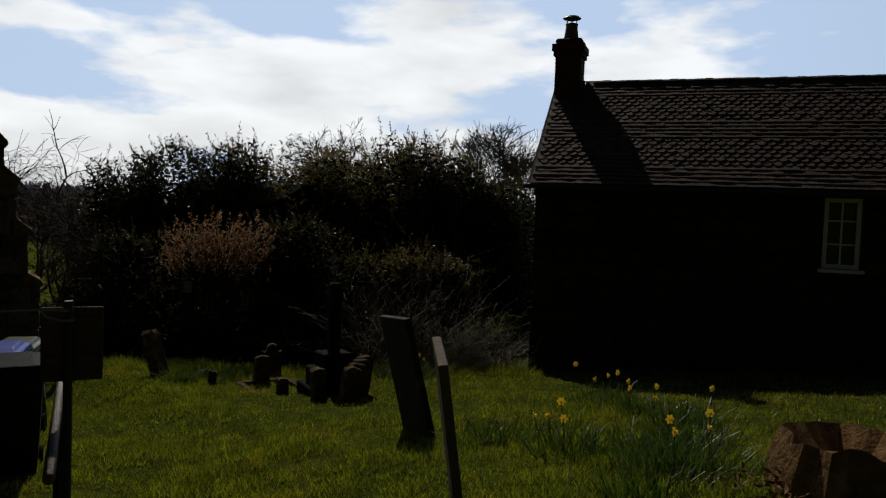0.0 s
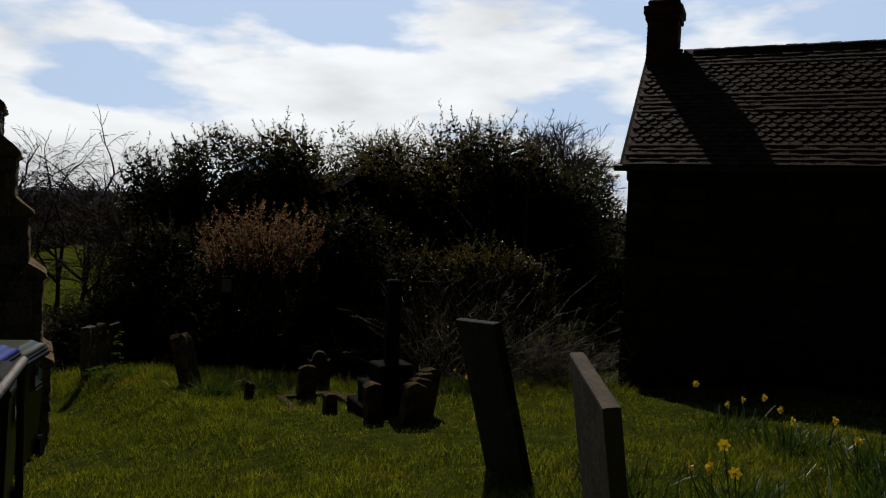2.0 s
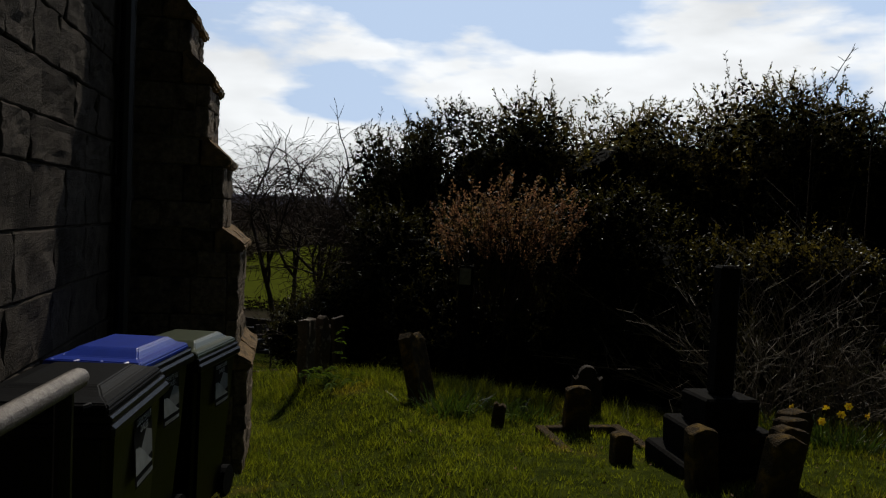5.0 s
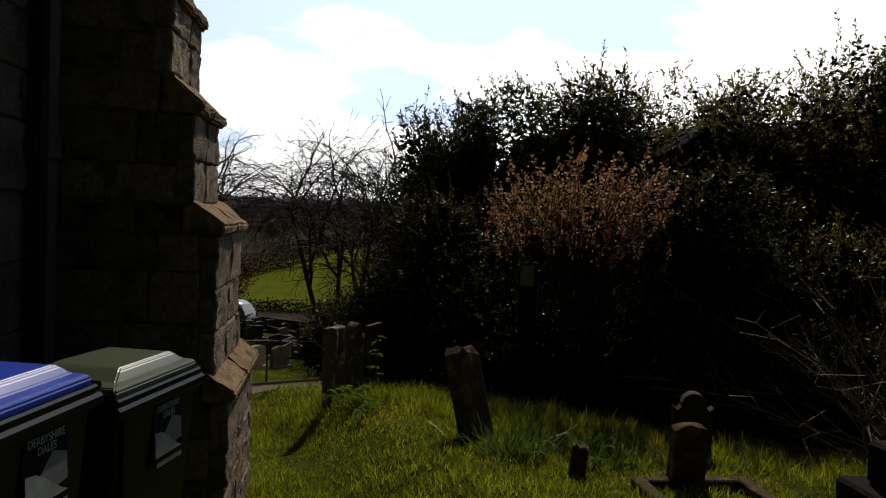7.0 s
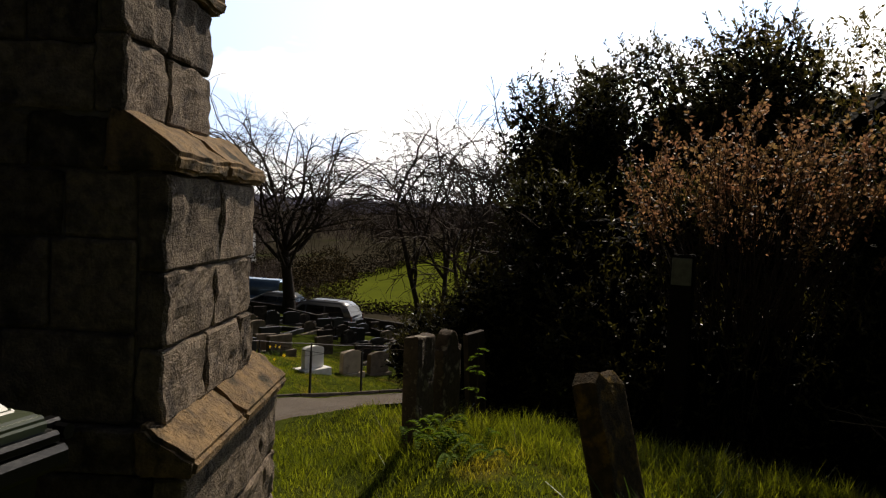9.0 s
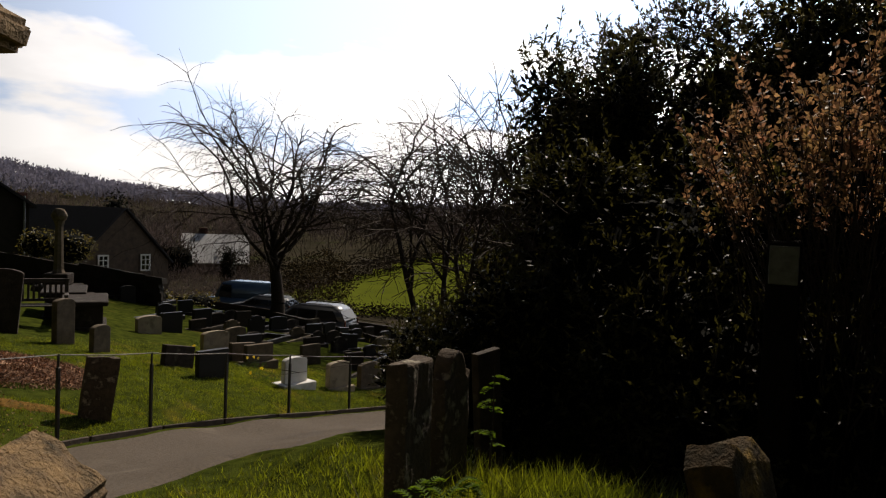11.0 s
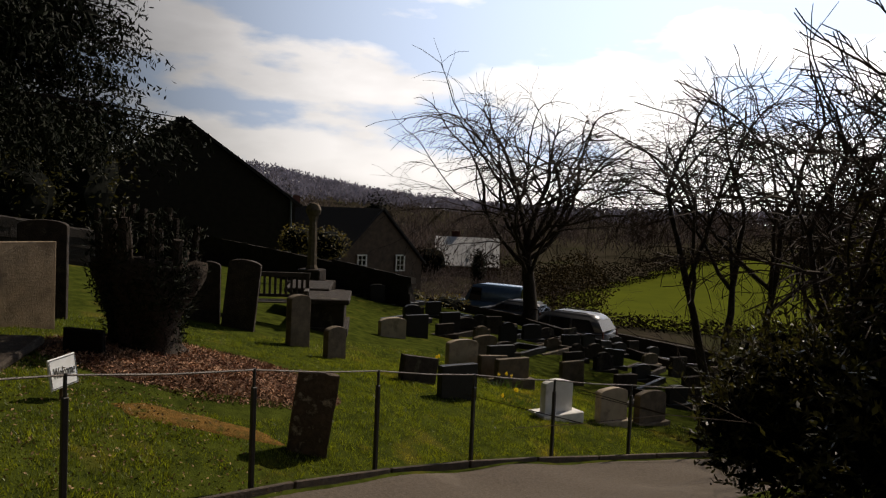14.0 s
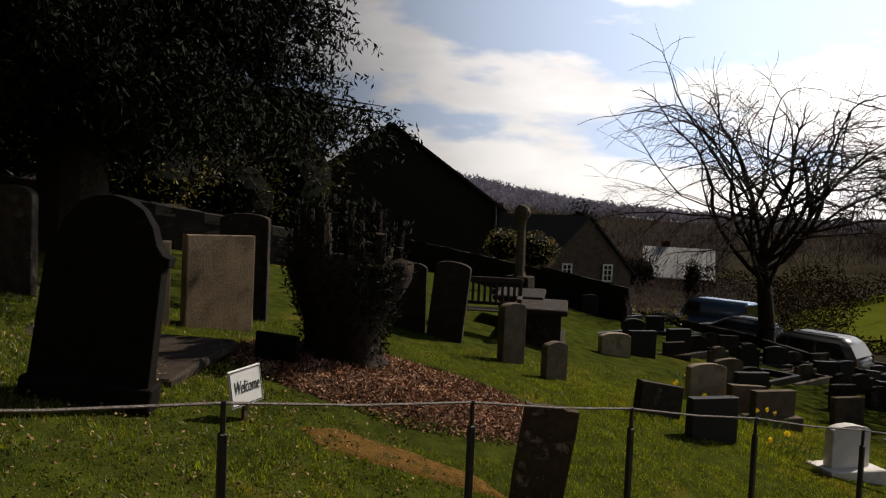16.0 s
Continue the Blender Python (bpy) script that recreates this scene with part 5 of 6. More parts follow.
def bush(x, y, rx, ry, top, seed, leaves, material, label, size=(0.066, 0.024), sprigs=40, name="bush"):
    """A leafy bush: near-black core standing for the inner shade, and leafy sprigs that stand out and up all over it.
    """
    rng = random.Random(seed)
    g = lawn(x, y)
    root = thing(name, pose(x, y, g), label, "bush")
    h = top - g
    lobes = [(Vector((0, 0, h * 0.46)), (rx, ry, h * 0.50), 4)]
    for k in range(9):
        a = rng.uniform(0, 2 * math.pi)
        q = rng.uniform(0.35, 0.8)
        lobes.append((Vector((rx * q * math.cos(a), ry * q * math.sin(a), h * rng.uniform(0.35, 0.84))), (rx * rng.uniform(0.28, 0.5), ry * rng.uniform(0.28, 0.5), h * rng.uniform(0.14, 0.24)), 1))
    soup, inner, wood = Soup(), Soup(), Soup()
    per = 11
    share = int(leaves * 2.5 / per) // 13
    shift = Vector((x, y, 0))

    def sprig(p, d, ln, n, woody):
        if woody:
            wood.branch(p, p + d * ln, 0.006, 0.003, 3)
        for q in range(n):
            t = 0.15 + 0.85 * (q + rng.random()) / n
            side = Vector((rng.gauss(0, 1), rng.gauss(0, 1), rng.gauss(0, 1)))
            e = (d * 0.7 + side * 0.55).normalized()
            soup.leaf_along(p + d * ln * t, e, rng, size[0] * rng.uniform(0.65, 1.3), size[1] * rng.uniform(0.7, 1.3))

    for i, (c, rad, times) in enumerate(lobes):
        for p in lump_points(rng, c + shift, rad, share * times, 0.34):
            p -= shift
            if p.z < 0:
                continue
            v = Vector(((p.x - c.x) / rad[0], (p.y - c.y) / rad[1], (p.z - c.z) / rad[2]))
            d = (v * 0.55 + Vector((rng.gauss(0, 0.55), rng.gauss(0, 0.55), 0.30 + rng.gauss(0, 0.4)))).normalized()
            sprig(p - d * 0.12, d, rng.uniform(0.16, 0.42), per, False)
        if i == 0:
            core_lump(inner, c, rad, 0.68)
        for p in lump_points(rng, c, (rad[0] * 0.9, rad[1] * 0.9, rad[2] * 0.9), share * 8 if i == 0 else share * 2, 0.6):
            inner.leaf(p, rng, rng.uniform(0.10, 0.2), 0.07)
    for k in range(sprigs):
        c, rad, times = rng.choice(lobes)
        v = Vector((rng.gauss(0, 0.8), rng.gauss(0, 0.8), abs(rng.gauss(0.8, 0.5)))).normalized()
        p = Vector((c.x + v.x * rad[0] * 0.85, c.y + v.y * rad[1] * 0.85, c.z + v.z * rad[2] * 0.85))
        d = (v * 0.6 + Vector((rng.gauss(0, 0.25), rng.gauss(0, 0.25), 0.8))).normalized()
        sprig(p, d, rng.uniform(0.3, 0.7), 16, True)
    for part_soup, nm, mt in ((soup, "foliage", material), (inner, "inner_growth", M_SHADE_CORE), (wood, "sprig_wood", M_TWIG)):
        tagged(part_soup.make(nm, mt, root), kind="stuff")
    bm = bmesh.new()
    tube(bm, [(0, 0, -0.1), (0.05, 0.02, h * 0.3), (0.0, 0.1, h * 0.55)], [0.09, 0.07, 0.04], 7)
    part("stem", bm, M_BARK, root)
    return root


def copper_shrub(x, y, rx, ry, low, top, seed):
    """Many upright stems, each with small coppery leaves along its upper half."""
    rng = random.Random(seed)
    g = lawn(x, y)
    root = thing("copper_shrub", pose(x, y, g), "copper-brown leaved shrub lit from behind", "bush")
    leaves, wood = Soup(), Soup()
    for k in range(170):
        a, q = rng.uniform(0, 2 * math.pi), math.sqrt(rng.random())
        u, v = q * math.cos(a), q * math.sin(a)
        tip = Vector((rx * u, ry * v, low - g + (top - low) * (0.30 + 0.70 * rng.random()) * (1 - 0.35 * q * q)))
        p = Vector((rng.gauss(0, 0.18), rng.gauss(0, 0.15), 0.0))
        bend = Vector((rng.gauss(0, 0.10), rng.gauss(0, 0.10), 0.25))
        pts = [p, p.lerp(tip, 0.4) + bend, p.lerp(tip, 0.75) + bend * 0.5, tip]
        for i in range(3):
            wood.branch(pts[i], pts[i + 1], 0.009 - 0.002 * i, 0.007 - 0.002 * i, 3)
        d = (tip - pts[2]).normalized()
        d = (d + Vector((0, 0, 0.8))).normalized()
        for n in range(rng.randrange(2, 5)):
            o = pts[2].lerp(tip, rng.uniform(0.1, 1.0))
            e = (d + Vector((rng.gauss(0, 0.35), rng.gauss(0, 0.35), rng.gauss(0.1, 0.2)))).normalized()
            ln = rng.uniform(0.16, 0.38)
            wood.branch(o, o + e * ln, 0.004, 0.002, 3)
            for c in range(16):
                f = (e * 0.6 + Vector((rng.gauss(0, 0.7), rng.gauss(0, 0.7), rng.gauss(0, 0.5)))).normalized()
                leaves.leaf_along(o + e * ln * rng.uniform(0.1, 1.0), f, rng, rng.uniform(0.035, 0.06), rng.uniform(0.022, 0.034))
    tagged(leaves.make("foliage", M_COPPER, root), kind="stuff")
    tagged(wood.make("stem_growth", M_BARK, root), kind="stuff")
    return root


def sapling(x, y, h, seed):
    """A thin stem with drooping feathered leaves."""
    rng = random.Random(seed)
    root = thing("elder_sapling", pose(x, y, lawn(x, y) - 0.03), "thin sapling with fresh green feathered leaves between gravestones", "plant")
    bm = bmesh.new()
    tube(bm, [(0, 0, 0), (0.02, 0.01, h * 0.5), (0, 0.03, h)], [0.010, 0.007, 0.003], 5)
    part("stem", bm, M_TWIG, root)
    s = Soup()
    for k in range(13):
        z = h * rng.uniform(0.3, 1.0)
        a = rng.uniform(0, 2 * math.pi)
        d = Vector((math.cos(a), math.sin(a), 0.3))
        side = Vector((-math.sin(a), math.cos(a), 0))
        for i in range(7):
            t = (i + 1) / 7
            p = Vector((0, 0, z)) + d * 0.11 * t - Vector((0, 0, 0.05 * t * t))
            for sg in (-1, 1):
                s.leaf_along(p, (side * sg + d * 0.5 - Vector((0, 0, 0.2))).normalized(), rng, 0.036 * (1.15 - 0.5 * t), 0.014)
    s.make("leaves", M_FERN, root)


LARGE = (0.084, 0.029)
bush(2.6, 22.3, 1.7, 1.5, 1.2, 19, 8000, M_LAUREL, "dark evergreen bush in shade behind the cottage", sprigs=50)
bush(-9.75, 18.45, 0.95, 0.95, -1.05, 1, 8000, M_LAUREL, "low dense dark evergreen bush at the path edge", sprigs=70)
bush(-8.6, 18.9, 1.2, 1.2, 0.1, 2, 9000, M_LAUREL, "dense dark evergreen bush with glossy leaves", sprigs=70)
bush(-8.1, 19.8, 1.2, 1.3, 2.95, 3, 13000, M_LAUREL, "tall dark glossy evergreen bush behind gravestones", LARGE, sprigs=90)
bush(-6.6, 20.3, 2.0, 2.0, 3.35, 4, 19000, M_LAUREL, "very tall dark evergreen bush behind the graves", LARGE, sprigs=150)
bush(-4.3, 20.7, 2.1, 2.2, 3.40, 5, 20000, M_OLIVE, "very tall olive-green evergreen bush with sprigs on top", LARGE, sprigs=170)
bush(-0.9, 20.9, 2.0, 2.1, 3.60, 15, 16000, M_OLIVE, "tall olive-green bush with upright sprigs", LARGE, sprigs=150)
bush(-2.5, 20.9, 1.7, 1.8, 3.35, 25, 11000, M_OLIVE, "olive-green bush filling the gap between taller ones", LARGE, sprigs=90)
bush(1.2, 20.9, 1.7, 1.9, 2.85, 6, 13000, M_LAUREL, "tall dark evergreen bush near the cottage", LARGE, sprigs=90)
bush(3.4, 25.0, 2.4, 1.8, 1.9, 16, 9000, M_OLIVE, "brown-green bushes beyond the cottage corner", LARGE, sprigs=60)
bush(-2.9, 16.9, 1.8, 1.3, 1.15, 7, 13000, M_LAUREL, "dark evergreen bush in deep shade behind the graves", sprigs=60)
bush(-6.4, 17.0, 1.6, 1.2, 1.0, 8, 13000, M_LAUREL, "dark evergreen bush in deep shade behind gravestones", sprigs=70)
bush(-0.5, 17.0, 1.6, 1.2, 0.9, 9, 11000, M_OLIVE, "tangled olive bush in shade near the cottage", sprigs=60)
bush(-5.0, 15.7, 1.7, 0.75, -0.35, 11, 9000, M_LAUREL, "low dark evergreen growth under the copper shrub", sprigs=30)
bush(-2.2, 15.5, 1.5, 0.7, -0.5, 12, 8000, M_LAUREL, "low dark evergreen growth at the lawn edge", sprigs=30)
bush(-7.9, 16.6, 0.9, 0.9, -0.5, 13, 6000, M_LAUREL, "low dark evergreen growth behind gravestones", sprigs=30)
copper_shrub(-4.72, 15.45, 1.35, 0.8, -0.15, 1.42, 10)
sapling(-6.65, 14.0, 0.78, 3)


def twig_shrub(x, y, rx, ry, h, seed, n, label, material=None):
    rng = random.Random(seed)
    root = thing("bare_shrub", pose(x, y, lawn(x, y)), label, "shrub")
    s = Soup()
    for k in range(n):
        p = Vector((rng.uniform(-rx, rx) * 0.6, rng.uniform(-ry, ry) * 0.6, -0.05))
        d = Vector((rng.gauss(0, 0.55) + p.x * 0.3, rng.gauss(0, 0.5), 1)).normalized()
        ln = h * rng.uniform(0.45, 1.0)
        seg = 5
        for i in range(seg):
            d = (d + Vector((rng.gauss(0, 0.2), rng.gauss(0, 0.2), rng.gauss(-0.10, 0.15)))).normalized()
            q = p + d * ln / seg
            s.branch(p, q, 0.008 * (1 - i / 7), 0.008 * (1 - (i + 1) / 7), 3)
            if i > 0:
                for b in range(2):
                    e = (d + Vector((rng.gauss(0, 0.7), rng.gauss(0, 0.7), rng.gauss(0.1, 0.4)))).normalized()
                    s.branch(q, q + e * ln * rng.uniform(0.10, 0.28), 0.004, 0.0025, 3)
            p = q
    tagged(s.make("bare_growth", material or M_PALETWIG, root), kind="stuff")
    return root


twig_shrub(0.75, 14.3, 1.3, 0.7, 1.35, 31, 190, "tangle of bare pale-brown stems beside the cottage")
twig_shrub(-0.9, 14.2, 1.2, 0.6, 2.5, 32, 110, "leafless shrub with arching pale twigs")
twig_shrub(0.2, 16.2, 1.4, 0.6, 3.2, 33, 60, "tall leafless shrub with arching twigs", M_TWIG)
twig_shrub(-8.4, 18.6, 0.9, 0.8, 3.6, 34, 30, "leafless twiggy growth rising from the hedge", M_TWIG)
twig_shrub(-14.6, 26.6, 1.9, 1.2, 3.2, 35, 170, "bare reddish-brown shrub by the lane", M_TWIG)


def spire_stem(x, y, z0, h, seed):
    rng = random.Random(seed)
    root = thing("dry_flower_stem", pose(x, y, lawn(x, y)), "tall dry flower stem rising above the bushes", "plant")
    s = Soup()
    p, d = Vector((0, 0, z0 - lawn(x, y))), Vector((0.08, 0, 1)).normalized()
    s.branch(Vector((0, 0, 0)), p, 0.012, 0.010, 4)
    for i in range(8):
        d = (d + Vector((rng.gauss(0.03, 0.05), 0, 0))).normalized()
        q = p + d * h / 8
        s.branch(p, q, 0.010, 0.008, 4)
        for b in range(3):
            e = Vector((rng.gauss(0, 0.7), rng.gauss(0, 0.7), 0.6)).normalized()
            s.branch(q, q + e * rng.uniform(0.06, 0.16), 0.006, 0.004, 3)
        p = q
    s.make("stem", M_TWIG, root)


spire_stem(-0.5, 17.0, 2.2, 1.25, 1)
spire_stem(0.25, 16.8, 2.0, 1.45, 2)


# ---- old yew: lopped trunk, mulch and the great dark crown behind ----
def yew_trunk(x, y):
    rng = random.Random(3)
    root = thing("lopped_yew", pose(x, y, lawn(x, y) - 0.15), "thick lopped yew trunk bristling with dark regrowth", "tree")
    bm = bmesh.new()
    rings, sides = 14, 24
    vs = []
    for i in range(rings + 1):
        t = i / rings
        r = 0.58 - 0.22 * smooth(0, 0.25, t) + 0.26 * smooth(0.35, 0.95, t)
        for k in range(sides):
            a = 2 * math.pi * k / sides
            rr = r * (1 + 0.38 * noise.noise((2.4 * math.cos(a), 2.4 * math.sin(a), t * 1.6)) + 0.09 * math.sin(a * 6 + t * 2))
            vs.append(bm.verts.new((rr * math.cos(a), rr * math.sin(a), t * 1.35 + 0.12 * noise.noise((3 * math.cos(a), 3 * math.sin(a), 9)) * t)))
    for i in range(rings):
        for k in range(sides):
            k2 = (k + 1) % sides
            bm.faces.new((vs[i * sides + k], vs[i * sides + k2], vs[(i + 1) * sides + k2], vs[(i + 1) * sides + k]))
    bm.faces.new(vs[-sides:])
    part("trunk", bm, M_BARK, root, flat=False)
    s = Soup()
    for k in range(17):
        a = 2 * math.pi * k / 17 + rng.uniform(-0.15, 0.15)
        q = rng.uniform(0.25, 0.66)
        dx, dy, h, r = q * math.cos(a), q * math.sin(a), rng.uniform(1.55, 2.02), rng.uniform(0.035, 0.075)
        bm = bmesh.new()
        tube(bm, [(dx * 0.6, dy * 0.6, 0.9), (dx, dy, 1.35), (dx * 1.06 + rng.gauss(0, 0.03), dy * 1.06, h)], [r * 1.7, r * 1.3, r], 8)
        part("cut_limb", bm, M_BARK, root)
        for c in range(260):
            z = rng.uniform(0.75, h - 0.03)
            g = rng.uniform(0, 2 * math.pi)
            w = rng.uniform(0.04, 0.13)
            s.leaf(Vector((dx * (0.75 + 0.3 * min(z / 1.35, 1)) + w * math.cos(g), dy * (0.75 + 0.3 * min(z / 1.35, 1)) + w * math.sin(g), z)), rng, 0.10, 0.022, -1.0)
    for k in range(2600):
        a, z = rng.uniform(0, 2 * math.pi), rng.uniform(0.1, 1.3)
        r = (0.40 + 0.22 * smooth(0.4, 1.2, z)) * rng.uniform(0.9, 1.1)
        s.leaf(Vector((r * math.cos(a), r * math.sin(a), z)), rng, 0.09, 0.02, -0.4)
    s.make("regrowth", M_YEW, root)
    return root


yew_trunk(-15.9, 14.55)


def yew_tree(x, y):
    rng = random.Random(17)
    g = lawn(x, y)
    root = thing("yew_tree", pose(x, y, g), "great dark yew tree with low hanging evergreen branches", "tree")
    bm = bmesh.new()
    tube(bm, [(0, 0, -0.2), (0, 0, 1.5), (0.1, 0, 4), (0, 0.1, 8)], [0.6, 0.45, 0.36, 0.12], 12)
    part("trunk", bm, M_BARK, root)
    wood, s = Soup(), Soup()
    for k in range(260):
        z = 1.95 + 7.5 * rng.random() ** 1.35
        a = rng.uniform(0, 2 * math.pi)
        ln = (4.5 - 0.36 * (z - 2.3)) * rng.uniform(0.75, 1.08)
        p = Vector((0, 0, z))
        d = Vector((math.cos(a), math.sin(a), 0.22))
        seg = 6
        for i in range(seg):
            d = (d + Vector((rng.gauss(0, 0.10), rng.gauss(0, 0.10), -0.055))).normalized()
            q = p + d * ln / seg
            wood.branch(p, q, 0.06 * (1 - i / 7), 0.06 * (1 - (i + 1) / 7), 4)
            for b in range(9 if i > 0 else 2):
                e = (d * 0.6 + Vector((rng.gauss(0, 0.7), rng.gauss(0, 0.7), rng.gauss(-0.35, 0.35)))).normalized()
                base = p.lerp(q, rng.random())
                sl = rng.uniform(0.35, 0.9)
                for c in range(19):
                    s.leaf(base + e * sl * (c + 1) / 19 + Vector((rng.gauss(0, 0.05), rng.gauss(0, 0.05), rng.gauss(0, 0.05) - 0.015 * c)), rng, 0.12, 0.036, 1.0)
            p = q
    # black core and leaves in place of the crown's inner shade
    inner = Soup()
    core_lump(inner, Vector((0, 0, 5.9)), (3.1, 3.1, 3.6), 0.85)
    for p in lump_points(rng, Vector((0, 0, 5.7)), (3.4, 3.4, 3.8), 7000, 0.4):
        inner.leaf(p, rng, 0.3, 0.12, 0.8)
    inner.make("inner_growth", M_SHADE_CORE, root)
    wood.make("limb_growth", M_BARK, root)
    s.make("foliage", M_YEW, root)


yew_tree(-20.6, 11.6)


# ---- daffodils, ferns, stump ----
def daffodil_clump(x, y, seed, n, flowers, h, label):
    rng = random.Random(seed)
    root = thing("daffodil_clump", pose(x, y, lawn(x, y) - 0.02), label, "flowers", "daffodils on the lawn")
    s = Soup()
    for k in range(n * 3):
        p = Vector((rng.gauss(0, 0.16), rng.gauss(0, 0.16), 0))
        d = Vector((rng.gauss(0, 0.28) + p.x, rng.gauss(0, 0.28) + p.y, 1)).normalized()
        ln = h * rng.uniform(0.6, 1.05)
        side = Vector((rng.gauss(0, 1), rng.gauss(0, 1), 0)).normalized() * 0.010
        prev = None
        for i in range(4):
            t = i / 3
            c = p + d * ln * t + Vector((d.x, d.y, 0)) * 0.35 * ln * t * t - Vector((0, 0, 0.16 * ln * t * t))
            wv = side * (1 - 0.8 * t)
            cur = (tuple(c - wv), tuple(c + wv))
            if prev:
                s.quad(prev[0], prev[1], cur[1], cur[0])
            prev = cur
    s.make("leaves", M_DAFF_LEAF, root)
    for k in range(flowers):
        p = Vector((rng.gauss(0, 0.2), rng.gauss(0, 0.2), 0))
        top = p + Vector((rng.gauss(0, 0.05), rng.gauss(0, 0.05), h * rng.uniform(0.95, 1.2)))
        bm = bmesh.new()
        tube(bm, [p, p.lerp(top, 0.6), top], 0.004, 5)
        stem = part("stem", bm, M_DAFF_LEAF, root)
        face = Vector((rng.gauss(0, 1), rng.gauss(-0.7, 0.6), 0.1)).normalized()
        mq = Matrix.Translation(top) @ face.to_track_quat('Z', 'Y').to_matrix().to_4x4()
        bm = bmesh.new()
        for q in range(6):
            a = q * math.pi / 3
            c, e = Vector((math.cos(a), math.sin(a), 0)), Vector((-math.sin(a), math.cos(a), 0))
            vv = [bm.verts.new(v) for v in (Vector((0, 0, 0)), c * 0.024 + e * 0.017 + Vector((0, 0, 0.004)), c * 0.044, c * 0.024 - e * 0.017 + Vector((0, 0, 0.004)))]
            bm.faces.new(vv)
        tube(bm, [(0, 0, 0), (0, 0, 0.014), (0, 0, 0.028)], [0.009, 0.011, 0.016], 8, False)
        bm.transform(mq)
        part("flower", bm, M_DAFF, stem, "yellow trumpet flower")


for x, y, seed, n, fl, h in ((1.25, 6.5, 1, 60, 3, 0.40), (2.0, 5.7, 2, 90, 2, 0.42), (2.25, 6.6, 3, 70, 1, 0.42), (1.75, 6.0, 4, 70, 0, 0.40), (2.3, 8.6, 5, 60, 2, 0.38), (2.1, 9.6, 6, 40, 2, 0.36), (2.6, 7.6, 7, 60, 1, 0.40), (0.55, 7.1, 8, 45, 0, 0.34), (-0.75, 13.0, 9, 60, 3, 0.42), (-4.25, 12.1, 10, 45, 0, 0.42), (-3.6, 12.5, 11, 30, 0, 0.36), (1.5, 5.2, 12, 40, 0, 0.36), (-0.4, 12.7, 13, 40, 2, 0.4), (-16.9, 20.0, 14, 20, 2, 0.22), (-16.0, 20.5, 15, 20, 2, 0.22), (-14.9, 19.8, 16, 16, 1, 0.2), (-18.4, 21.2, 17, 16, 1, 0.2)):
    daffodil_clump(x, y, seed, n, fl + (fl > 0), h * 0.9, "clump of daffodils in the grass, some in yellow flower" if fl else "clump of daffodil leaves without flowers")


def fern(x, y, seed, n, size, up, label):
    rng = random.Random(seed)
    root = thing("fern", pose(x, y, lawn(x, y)), label, "plant")
    s = Soup()
    for k in range(n):
        a = rng.uniform(0, 2 * math.pi)
        base = Vector((rng.gauss(0, 0.18), rng.gauss(0, 0.18), 0))
        for i in range(14):
            t = i / 13
            c = base + Vector((math.cos(a) * t * size * 0.8, math.sin(a) * t * size * 0.8, up * math.sin(t * 2.2) * size))
            w = 0.11 * size * math.sin(math.pi * (0.15 + 0.85 * t)) + 0.01
            sv = Vector((-math.sin(a), math.cos(a), 0))
            f = Vector((math.cos(a), math.sin(a), 0.1)) * 0.03
            for sg in (-1, 1):
                s.quad(tuple(c), tuple(c + f * 0.6), tuple(c + sv * w * sg + f), tuple(c + sv * w * sg * 0.6 + f * 0.2 + Vector((0, 0, 0.01))))
    s.make("fronds", M_FERN, root)


fern(-6.38, 13.0, 1, 20, 0.27, 0.6, "fresh green ferny growth round gravestone feet")
fern(-6.05, 12.8, 2, 14, 0.26, 0.5, "fresh green leafy growth in the grass")
fern(-3.9, 12.6, 4, 10, 0.3, 0.4, "low green leafy weeds in the grass")


def tree_stump(x, y):
    root = thing("tree_stump", pose(x, y, lawn(x, y) - 0.1, 0, 0, 20), "broken rotten tree stump with orange-brown crumbling wood", "stump")
    bm = bmesh.new()
    sides, rings = 28, 7
    vs = []
    for i in range(rings):
        t = i / (rings - 1)
        for k in range(sides):
            a = 2 * math.pi * k / sides
            r = 0.42 * (1.25 - 0.25 * t) * (1 + 0.18 * noise.noise((1.6 * math.cos(a), 1.6 * math.sin(a), t)) + 0.05 * math.sin(9 * a))
            top = 0.46 + 0.10 * noise.noise((2 * math.cos(a), 2 * math.sin(a), 5))
            vs.append(bm.verts.new((r * math.cos(a), r * math.sin(a), t * top)))
    for i in range(rings - 1):
        for k in range(sides):
            k2 = (k + 1) % sides
            bm.faces.new((vs[i * sides + k], vs[i * sides + k2], vs[(i + 1) * sides + k2], vs[(i + 1) * sides + k]))
    inner = [bm.verts.new((v.co.x * 0.6, v.co.y * 0.6, v.co.z - 0.16)) for v in vs[-sides:]]
    for k in range(sides):
        k2 = (k + 1) % sides
        bm.faces.new((vs[-sides + k], vs[-sides + k2], inner[k2], inner[k]))
    bm.faces.new(inner)
    part("stump_wood", bm, M_STUMP, root)
    rng = random.Random(2)
    s = Soup()
    for k in range(260):
        p = Vector((-0.45 + rng.gauss(0, 0.22), rng.gauss(-0.1, 0.25), 0.10 + abs(rng.gauss(0, 0.05))))
        s.leaf(p, rng, 0.09, 0.03)
    tagged(s.make("rotten_chips", M_STUMP, root), kind="stuff")


tree_stump(2.88, 5.05)


